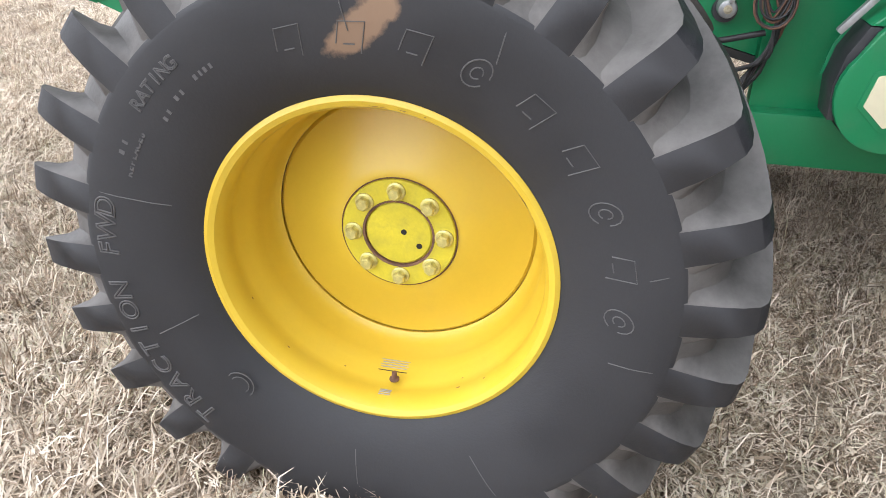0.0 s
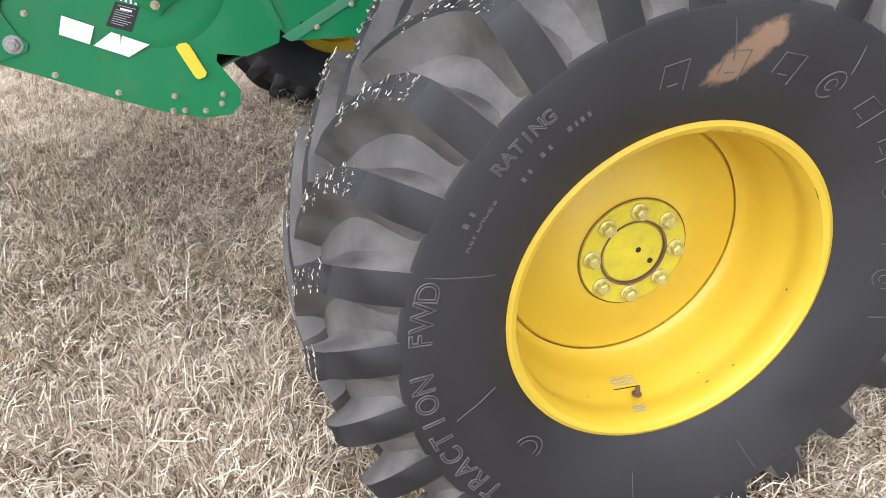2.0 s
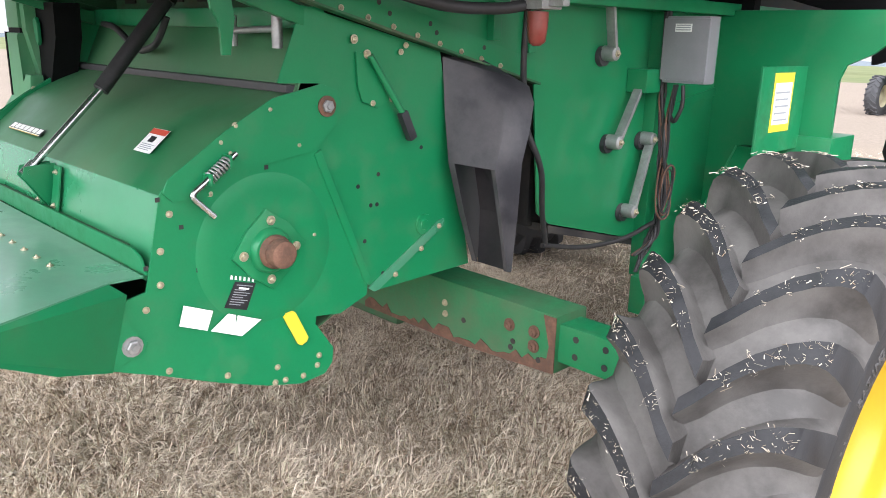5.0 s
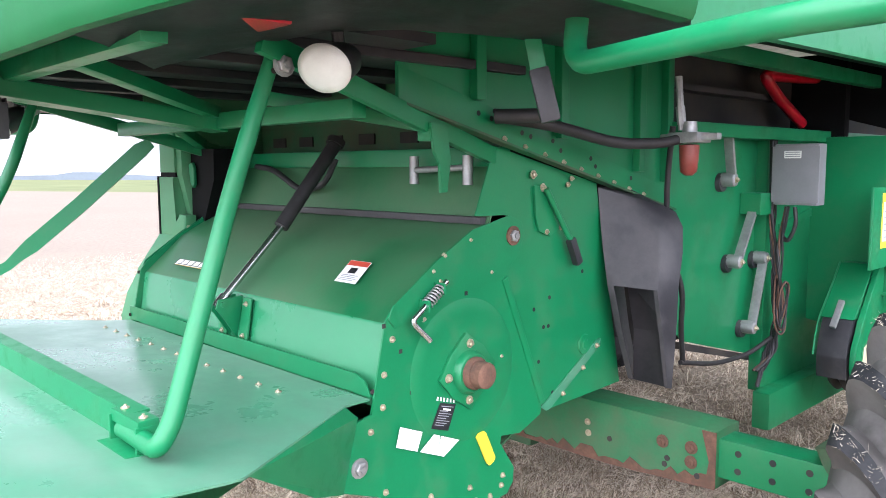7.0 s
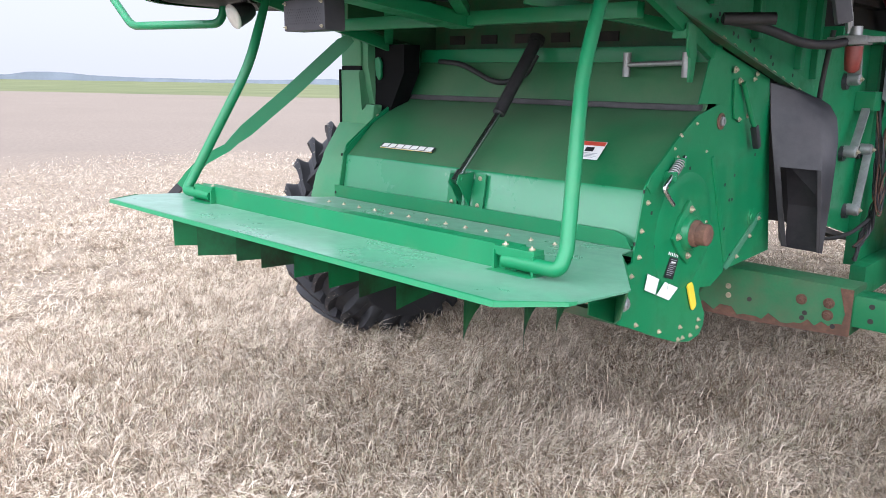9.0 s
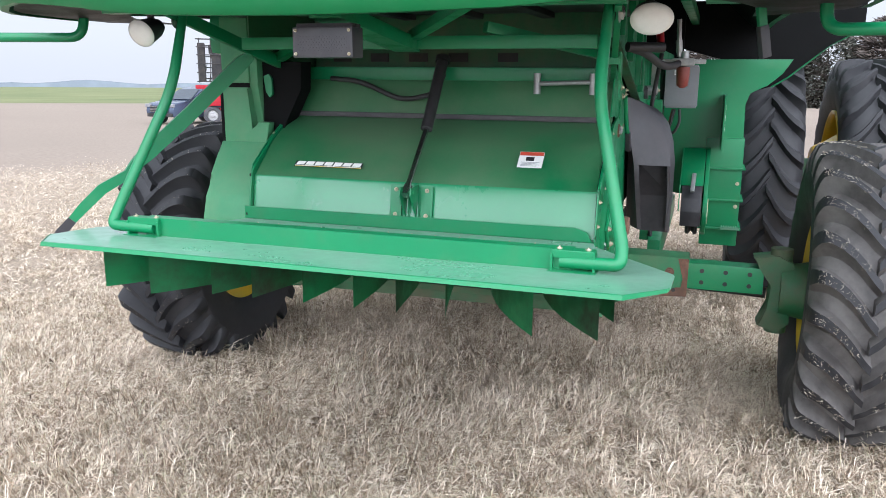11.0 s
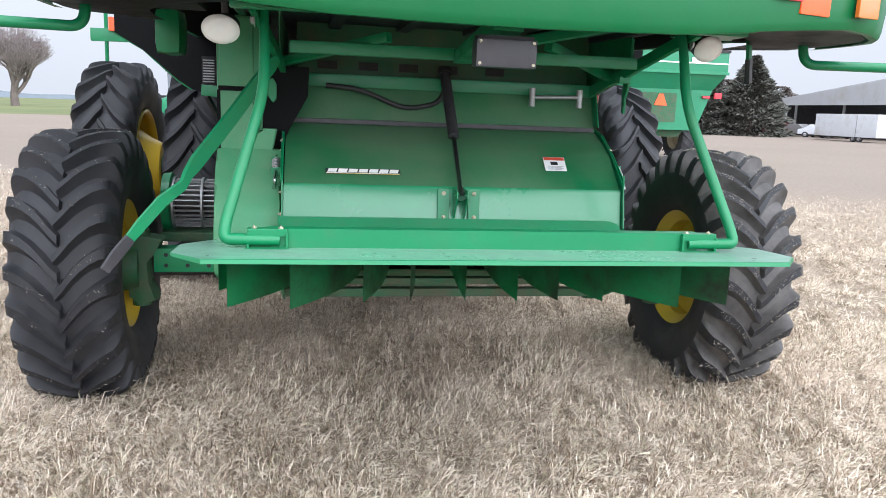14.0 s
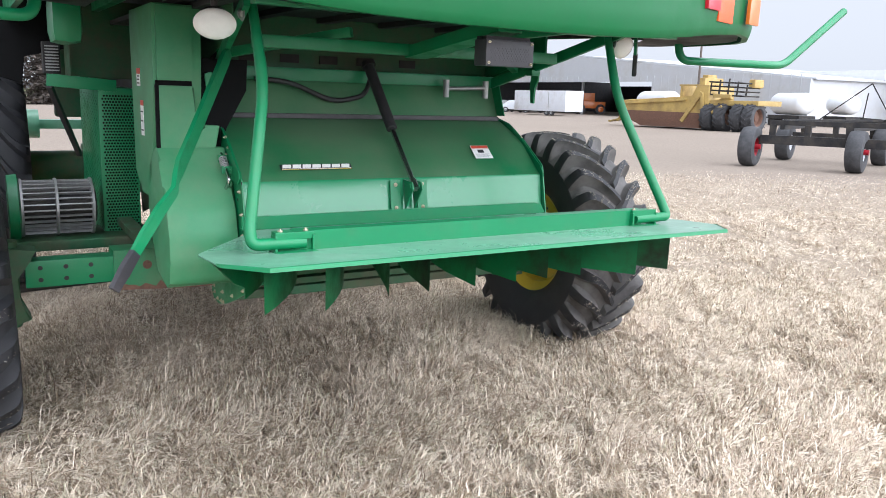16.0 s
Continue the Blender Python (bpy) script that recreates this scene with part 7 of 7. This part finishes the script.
# open-fronted shed
shed = thing("machine_shed", "wide pale steel machine shed with an open dark front", "shed", pose(58.6, 65.5, 0))
bm = bm_new()
prism(bm, [(0, 22.3, 0), (0, 22.3, 4.5), (0, 2.0, 6.5), (0, -27.7, 3.85), (0, -27.7, 0), (0, -9.5, 0), (0, -9.5, 3.7), (0, 21.3, 3.7), (0, 21.3, 0)], (0.3, 0, 0))
part("front_wall", bm, SHED, shed, "pale ribbed front wall")
bm = bm_new()
prism(bm, [(0.3, 22.6, 4.45), (0.3, 2.0, 6.55), (0.3, -28.0, 3.80), (0.3, -28.0, 3.95), (0.3, 2.0, 6.70), (0.3, 22.6, 4.60)], (24, 0, 0))
part("roof", bm, SHED, shed, "low pitched roof")
# inner walls near-black: the shade behind the open front is in their colour
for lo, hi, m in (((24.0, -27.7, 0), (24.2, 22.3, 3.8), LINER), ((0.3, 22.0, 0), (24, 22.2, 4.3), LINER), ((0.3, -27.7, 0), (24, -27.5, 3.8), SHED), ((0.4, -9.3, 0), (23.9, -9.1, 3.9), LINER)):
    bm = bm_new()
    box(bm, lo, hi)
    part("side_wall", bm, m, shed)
for y in (20.0, 11.0, 2.0):
    bm = bm_new()
    beam(bm, (0.6, y, 0), (0.6, y, 3.8), 0.22, 0.22, 0.0, up=(1, 0, 0))
    part("post", bm, CAST, shed)
bm = bm_new()
for k in range(50):
    box(bm, (-0.03, 22.2 - 1.0 * k - 0.03, 3.75 if 22.2 - k > -9.0 else 0.1), (0.0, 22.2 - 1.0 * k + 0.03, 4.3))
tagged(part("wall_rib", bm, SHED, shed), kind="stuff")

trailer = thing("box_trailer", "white enclosed cargo trailer parked before the shed", "trailer", pose(50.5, 62.8, 0, 0, 0, 2))
bm = bm_new()
box(bm, (-1.2, -4.2, 0.45), (1.2, 4.2, 2.55), 0.06)
part("box", bm, WHITE_PAINT, trailer, "", 30)
bm = bm_new()
box(bm, (-1.23, -1.6, 0.5), (-1.18, -1.56, 2.4))
part("door_seam", bm, CAST, trailer)
for y in (-1.2, -2.0):
    simple_wheel(trailer, -1.05, y, 0.36, 0.36, 0.25, CAST)
bm = bm_new()
box(bm, (-1.0, -4.0, 0.35), (1.0, 5.4, 0.47), 0.01)
part("chassis", bm, DARK, trailer)

loader = thing("wheel_loader", "small orange wheel loader", "loader", pose(62.0, 69.5, 0, 0, 0, 60))
bm = bm_new()
box(bm, (-0.8, -1.8, 0.7), (0.8, 1.6, 1.5), 0.1)
box(bm, (-0.7, -0.5, 1.4), (0.7, 0.8, 2.5), 0.08)
beam(bm, (-0.4, 1.4, 1.3), (-0.4, 3.0, 0.5), 0.2, 0.25, 0.02)
beam(bm, (0.4, 1.4, 1.3), (0.4, 3.0, 0.5), 0.2, 0.25, 0.02)
part("body", bm, AMBER, loader, "", 30)
for x in (-0.9, 0.9):
    for y in (-1.2, 1.2):
        simple_wheel(loader, x, y, 0.6, 0.6, 0.4, AMBER)

# small parked cars far off beside the shed
for k, (x, y, m) in enumerate(((54.5, 81.5, RED_PAINT), (55.5, 79.0, CAST), (56.3, 76.5, WHITE_PAINT), (56.6, 73.5, CAR_BLUE))):
    c = thing("parked_car", "small parked car far off near the shed", "car", pose(x, y, 0, 0, 0, 25 * k), "cars near the shed")
    bm = bm_new()
    prism(bm, [(-0.85, a, b) for a, b in ((-2.1, 0.35), (-2.1, 0.85), (-1.0, 0.95), (-0.5, 1.45), (0.9, 1.45), (1.5, 0.95), (2.1, 0.85), (2.1, 0.35))], (1.7, 0, 0), 0.08)
    part("body", bm, m, c, "", 40)
    for wx in (-0.8, 0.8):
        for wy in (-1.3, 1.3):
            simple_wheel(c, wx, wy, 0.32, 0.32, 0.22, CAST)

# yellow scraper
scraper = thing("earth_scraper", "old faded yellow pull scraper with brown muddy bowl", "scraper", pose(38.1, 30.9, 0, 0, 0, -82))
bm = bm_new()
prism(bm, [(x, -1.4, z) for x, z in ((-5.2, 0.95), (-5.2, 1.75), (0.2, 2.05), (0.5, 2.75), (1.3, 2.75), (1.4, 1.0), (0.6, 0.8))], (0, 2.8, 0), 0.05)
part("bowl_side", bm, YELLOW_OLD, scraper, "faded yellow bowl side", 30)
bm = bm_new()
prism(bm, [(x, -1.45, z) for x, z in ((-5.4, 0.85), (-5.2, 1.10), (1.0, 1.05), (0.9, 0.12), (-3.6, 0.12))], (0, 2.9, 0), 0.04)
part("bowl", bm, RUST, scraper, "brown muddy bowl", 30)
bm = bm_new()
box(bm, (1.4, -1.3, 1.55), (4.6, 1.3, 1.85), 0.04)
beam(bm, (1.2, -1.0, 1.2), (2.6, -1.0, 2.1), 0.25, 0.4, 0.02)
box(bm, (0.35, -1.0, 2.0), (0.75, 1.0, 3.2), 0.05)
box(bm, (-1.2, -0.7, 1.9), (-1.0, 0.7, 2.8), 0.02)
box(bm, (-1.3, -0.7, 2.7), (0.5, -0.6, 2.8), 0.02)
part("gooseneck", bm, YELLOW_OLD, scraper, "", 30)
bm = bm_new()
for k in range(8):
    tube(bm, [(1.3 + 0.3 * k, -1.2 + 0.5 * (k % 2), 2.15), (1.35 + 0.3 * k, -1.2 + 0.5 * (k % 2), 3.15 - 0.09 * abs(k - 3))], 0.05, 6)
for z in (2.2, 2.45, 2.7, 2.95):
    tube(bm, [(1.2, -1.2, z), (3.6, -1.2, z - 0.1), (3.6, 0.4, z - 0.1)], 0.05, 6)
part("guard_rail", bm, DARK, scraper, "dark guard rail", 40)
for x in (1.35, 2.25, 3.35, 4.15):
    k = simple_wheel(scraper, x, -0.9, 0.86, 0.88, 0.74, RUST, "x")
    treads(scraper, k, x, -0.9, 0.86, 0.88, 0.74, 18, "x")
for a, b, w in (((-0.4, -1.5, 0.5), (0.9, -1.5, 2.3), 0.22), ((0.9, -1.5, 2.3), (1.1, -1.5, 1.0), 0.18), ((1.7, -1.45, 2.1), (2.9, -1.45, 2.1), 0.20), ((1.0, -1.5, 0.7), (2.4, -1.5, 1.5), 0.16), ((-4.9, -1.46, 1.55), (-0.2, -1.46, 1.85), 0.12)):
    bm = bm_new()
    beam(bm, a, b, 0.14, w, 0.02)
    part("arm", bm, YELLOW_OLD, scraper)
for x, z in ((0.2, 3.4), (3.4, 3.1)):
    bm = bm_new()
    box(bm, (x, -0.5, 2.6), (x + 0.4, 0.5, z), 0.08)
    part("housing", bm, YELLOW_OLD, scraper)
bm = bm_new()
for k in range(5):
    beam(bm, (-5.3, -0.8 + 0.4 * k, 0.6), (-7.4, -0.1 + 0.05 * k, 0.25), 0.10, 0.10, 0.01)
tube(bm, [(-6.2, -0.6, 0.3), (-5.8, -0.6, 1.1), (-5.3, -0.6, 1.2)], 0.06, 8)
part("drawbar", bm, YELLOW_OLD, scraper, "", 30)

# black running gear wagon
wagon = thing("running_gear", "black steel wagon chassis on white-rimmed tyres", "wagon", pose(17.70, 7.55, 0, 0, 0, 22))
for x in (0.15, 3.55):
    bm = bm_new()
    box(bm, (x - 0.07, -2.3, 0.62), (x + 0.07, 2.45, 0.86), 0.01)
    part("cross_beam", bm, DARK, wagon, "black welded beam")
    bm = bm_new()
    box(bm, (x - 0.05, -2.1, 1.14), (x + 0.05, 2.25, 1.27), 0.01)
    part("upper_beam", bm, DARK, wagon)
    for y in (2.15, 1.25, 0.25, -0.9, -2.0):
        bm = bm_new()
        box(bm, (x - 0.06, y - 0.08, 0.84), (x + 0.06, y + 0.08, 1.16), 0.01)
        part("post", bm, DARK, wagon)
for y in (-1.6, 0.2, 1.9):
    bm = bm_new()
    box(bm, (0.1, y - 0.06, 1.02), (3.6, y + 0.06, 1.15), 0.01)
    part("long_beam", bm, DARK, wagon)
for y0, y1 in ((1.9, -1.4), (-1.6, 0.6)):
    bm = bm_new()
    beam(bm, (0.2, y0, 1.27), (3.5, y1, 1.33), 0.07, 0.06, 0.01)
    part("brace", bm, DARK, wagon)
for x, y, m in ((0.0, 2.67, RED_PAINT), (0.0, 0.0, WHITE_PAINT), (3.6, 2.67, WHITE_PAINT), (3.6, 0.0, WHITE_PAINT)):
    simple_wheel(wagon, x, y, 0.535, 0.545, 0.42, m, "y", "wheel", 0.46)
    bm = bm_new()
    tube(bm, [(x, y - 0.28, 0.535), (x, y - 0.05, 0.535)], 0.07, 10)
    part("axle_stub", bm, RED_PAINT, wagon, "", 40)

for a, b in (((1.9, 1.5, 1.2), (1.9, 0.15, 2.30)), ((1.9, -0.5, 1.2), (1.9, 0.15, 2.30)), ((1.9, 0.3, 1.2), (1.9, 0.22, 2.05))):
    bm = bm_new()
    tube(bm, [a, b], 0.016, 6)
    part("stay", bm, DARK, wagon, "", 40)

semi = thing("semi_trailer", "long white semi trailer parked in the yard", "trailer", pose(71.5, 39.0, 0, 0, 0, -6))
bm = bm_new()
box(bm, (-1.3, -9.0, 1.2), (1.3, 9.0, 5.0), 0.05)
part("box", bm, TANK, semi, "", 30)
bm = bm_new()
box(bm, (-1.33, 7.6, 4.55), (-1.30, 8.6, 4.75))
part("blue_label", bm, CAR_BLUE, semi)
bm = bm_new()
box(bm, (-1.1, -8.8, 0.95), (1.1, 8.8, 1.2))
part("chassis", bm, DARK, semi)
for y in (-7.5, -6.3, 6.0):
    simple_wheel(semi, -1.0, y, 0.5, 0.5, 0.5, CAST)
for k, (x, y, r, L) in enumerate(((54.0, 36.0, 0.85, 4.2), (57.0, 33.6, 0.75, 2.8), (48.0, 44.5, 0.8, 6.0))):
    tank = thing("white_tank", "white tank lying on a trailer", "tank", pose(x, y, 0, 0, 0, 70))
    bm = bm_new()
    lathe(bm, [(-L / 2, 0), (-L / 2 + 0.05, r * 0.5), (-L / 2 + 0.25, r * 0.9), (-L / 2 + 0.5, r), (L / 2 - 0.5, r), (L / 2 - 0.25, r * 0.9), (L / 2 - 0.05, r * 0.5), (L / 2, 0)], 28, pose(0, 0, 1.75))
    part("shell", bm, TANK, tank, "", 50)
    bm = bm_new()
    box(bm, (-L / 2, -0.7, 0.55), (L / 2, 0.7, 0.85), 0.02)
    box(bm, (-L / 2, -0.6, 0.0), (-L / 2 + 0.2, 0.6, 0.6))
    box(bm, (L / 2 - 0.2, -0.6, 0.0), (L / 2, 0.6, 0.6))
    part("cradle", bm, DARK, tank)
pole = thing("light_pole", "thin wooden utility pole", "pole", pose(55.5, 47.0, 0))
bm = bm_new()
tube(bm, [(0, 0, 0), (0, 0, 7.5)], [0.14, 0.09], 10)
part("shaft", bm, BARK, pole, "", 40)


# trees
def bare_tree(x, y, height, spread, seed, label):
    rng = random.Random(seed)
    tree = thing("bare_tree", label, "tree", pose(x, y, 0))
    wood, twigs = bm_new(), bm_new()

    def grow(p, d, length, r, depth):
        q = p + d * length
        mid = p.lerp(q, 0.5) + Vector((rng.uniform(-1, 1), rng.uniform(-1, 1), rng.uniform(-0.5, 0.5))) * length * 0.06
        r = max(r, 0.026)
        tube(wood if depth < 3 else twigs, [p, mid, q], [r, r * 0.85, r * 0.68], 7 if depth < 2 else 3)
        if depth >= 7:
            return
        for _ in range(6 if depth == 0 else (4 if depth < 3 else (3 if depth < 6 else 2))):
            axis = Vector((rng.uniform(-1, 1), rng.uniform(-1, 1), rng.uniform(-0.2, 0.6)))
            nd = (d * 0.75 + axis * spread * (0.62 if depth else 0.8) + Vector((0, 0, 0.08))).normalized()
            grow(q if rng.random() < 0.75 else mid, nd, length * rng.uniform(0.66, 0.86), r * 0.56, depth + 1)

    grow(Vector((0, 0, -0.1)), Vector((0, 0, 1)), height * 0.165, height * 0.034, 0)
    part("trunk", wood, BARK, tree, "", 50)
    tagged(part("fine_branching", twigs, TWIG, tree, ""), kind="stuff")
    return tree


for x, y, h, sp, sd in ((-53.4, 152.0, 24.0, 1.2, 3), (-68.0, 160.0, 23.0, 1.2, 8), (-58.0, 110.0, 16.0, 1.1, 6)):
    bare_tree(x, y, h, sp, sd, "bare deciduous tree with a round winter crown")


def conifer(x, y, height, width, seed, material, label, blunt=0.0):
    rng = np.random.default_rng(seed)
    tree = thing("evergreen_tree", label, "tree", pose(x, y, 0))
    bm = bm_new()
    tube(bm, [(0, 0, -0.05), (0, 0, height * 0.9)], [height * 0.02, height * 0.006], 8)
    part("trunk", bm, BARK, tree)
    n = int(7000 * min(1.6, height / 8))
    z = rng.uniform(0.0, 1.0, n) ** 1.15
    a = rng.uniform(0, 2 * math.pi, n)
    edge = width * (np.clip(1 - z, 0, 1) ** (0.85 - blunt) + 0.03) * (1 + 0.14 * np.sin(a * 3 + 7 * z) + 0.13 * np.sin(z * 42 + 2 * np.sin(a * 2)))
    r = edge * rng.uniform(0.25, 1.0, n) ** 0.4
    c = np.stack([r * np.cos(a), r * np.sin(a), z * height], 1)
    size = rng.uniform(0.25, 0.62, n) * height / 9
    out = np.stack([np.cos(a), np.sin(a), rng.uniform(-0.45, 0.5, n)], 1)
    side = np.stack([-np.sin(a), np.cos(a), rng.uniform(-0.7, 0.7, n)], 1)
    up = np.cross(side, out)
    V = np.concatenate([(c - out * size[:, None] * 0.5)[:, None], (c + side * size[:, None] * 0.30 + up * size[:, None] * 0.2)[:, None], (c + out * size[:, None] * 0.9)[:, None], (c - side * size[:, None] * 0.30 + up * size[:, None] * 0.2)[:, None]], 1).reshape(-1, 3)
    V[:, 2] = np.maximum(V[:, 2], -0.02)
    k = 4 * np.arange(n)[:, None]
    T = np.concatenate([k + [0, 1, 2], k + [0, 2, 3]], 1).reshape(-1, 3)
    o = new("crown", quick_mesh("crown", V, T, material))
    o.parent = tree
    tagged(o, kind="stuff")
    return tree


conifer(47.4, 76.0, 8.6, 4.5, 1, CONIFER, "broad dark evergreen at the end of a row")
conifer(42.6, 80.5, 12.2, 3.6, 2, CONIFER, "tall dark evergreen above a windbreak row")
for k in range(9):
    conifer(42.0 - 5.0 * k + (k % 2), 78.5 + 1.2 * k, 7.4 + 0.8 * ((k * 7) % 3), 4.6, 10 + k, HEDGE if k % 3 else CONIFER, "dense brown-green tree in a windbreak row", 0.55)
for k in range(4):
    conifer(49.0 + 4.6 * k, 93.0 + 1.0 * k, 6.4 + 0.5 * (k % 3), 4.2, 40 + k, HEDGE, "brown winter shrub behind the yard", 0.55)

# far tree line on the horizon and a low hill
bm = bm_new()
prev = None
for i in range(120):
    a = radians(-100 + 1.15 * i)
    r = 1500
    h = 7 + 5 * noise.noise((i * 0.13, 0, 0)) + 2.5 * noise.noise((i * 0.9, 3, 0)) + (9 * max(0, noise.noise((i * 0.21, 9, 0))))
    cur = (bm.verts.new((r * math.sin(a), r * math.cos(a), -2)), bm.verts.new((r * math.sin(a), r * math.cos(a), max(2.0, h))))
    if prev:
        bm.faces.new((prev[0], cur[0], cur[1], prev[1]))
    prev = cur
# distance haze is mixed into the trees' blue-grey colour
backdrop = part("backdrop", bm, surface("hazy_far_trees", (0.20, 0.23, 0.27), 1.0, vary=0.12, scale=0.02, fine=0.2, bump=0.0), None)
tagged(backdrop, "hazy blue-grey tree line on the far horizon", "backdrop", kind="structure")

# ---- dry grass ----
def grass(name, areas, label, seed):
    """Matted dead grass: every tuft is a low cushion whose blades fall outwards and over one another."""
    rng = np.random.default_rng(seed)
    V, T, base = [], [], 0
    for mx0, my0, rx, ry, count, per_tuft, spread, hmin, hmax, w in areas:
        tufts = max(1, count // per_tuft)
        # an uneven round patch that thins out towards its edge
        turn0, reach = rng.uniform(0, 2 * math.pi, tufts), rng.uniform(0, 1, tufts) ** 0.56
        reach = reach * (1 + 0.10 * np.sin(3 * turn0 + 1) + 0.07 * np.sin(7 * turn0)) + rng.normal(0, 0.05, tufts)
        cx, cy = mx0 + rx * reach * np.cos(turn0), my0 + ry * reach * np.sin(turn0)
        rise = 0.008 + 0.095 * rng.uniform(0, 1, tufts) ** 1.5
        pick = rng.integers(0, tufts, count)
        off = rng.normal(0, spread, (count, 2))
        px, py = cx[pick] + off[:, 0], cy[pick] + off[:, 1]
        far = np.hypot(off[:, 0], off[:, 1]) / spread
        # blades fall away from the tuft's middle and with the lie of the grass round it
        lie = 1.6 * np.sin(px * 1.9 + 1.3) + 1.9 * np.cos(py * 2.3 - px * 0.8)
        out = np.arctan2(off[:, 1], off[:, 0])
        loose = rng.uniform(0, 1, count)
        way = np.where(loose < 0.45, out, np.where(loose < 0.75, lie, rng.uniform(0, 2 * math.pi, count))) + rng.normal(0, 0.55, count)
        length = rng.uniform(hmin, hmax, count) * rng.uniform(0.75, 1.2, tufts)[pick]
        up = np.clip(rng.normal(0.55, 0.38, count), -0.15, 1.35)
        up = np.where(rng.uniform(0, 1, count) < 0.30, rng.normal(0.05, 0.12, count), up)
        z0 = rise[pick] * np.exp(-0.35 * far * far) * rng.uniform(0.25, 1.0, count)
        turn = rng.normal(0, 0.7, count)
        dx, dy, ex, ey = np.cos(way), np.sin(way), np.cos(way + turn), np.sin(way + turn)
        sx, sy = -dy * w / 2, dx * w / 2
        droop = up - rng.uniform(0.5, 1.3, count)
        p = np.zeros((count, 5, 3))
        p[:, 0] = np.stack([px - sx, py - sy, z0], 1)
        p[:, 1] = np.stack([px + sx, py + sy, z0 + w * 0.3], 1)
        r1, r2 = length * 0.55, length * 0.45
        mx, my, mz = px + dx * r1 * np.cos(up), py + dy * r1 * np.cos(up), z0 + r1 * np.sin(up)
        p[:, 2] = np.stack([mx - sx * 0.8, my - sy * 0.8, mz], 1)
        p[:, 3] = np.stack([mx + sx * 0.8, my + sy * 0.8, mz + w * 0.3], 1)
        p[:, 4] = np.stack([mx + ex * r2 * np.cos(droop), my + ey * r2 * np.cos(droop), np.maximum(mz + r2 * np.sin(droop), 0.004)], 1)
        V.append(p.reshape(-1, 3))
        k = base + 5 * np.arange(count)[:, None]
        T.append(np.concatenate([k + [0, 1, 3], k + [0, 3, 2], k + [2, 3, 4]], 1).reshape(-1, 3))
        base += 5 * count
    return tagged(new(name, quick_mesh(name, np.concatenate(V), np.concatenate(T), GRASS)), label, "grass", kind="stuff")


grass("dry_grass", [(0.3, -1.2, 4.3, 3.6, 400000, 56, 0.042, 0.060, 0.150, 0.0042), (0.3, -1.2, 4.3, 3.6, 9000, 6, 0.20, 0.10, 0.26, 0.0040),
                    (0.3, 0.0, 8.6, 8.0, 240000, 56, 0.055, 0.050, 0.130, 0.0050), (0.5, 1.0, 14.5, 13.5, 150000, 10, 0.20, 0.04, 0.09, 0.009)],
      "matted dry straw-coloured grass with grey and brown tufts", 4)
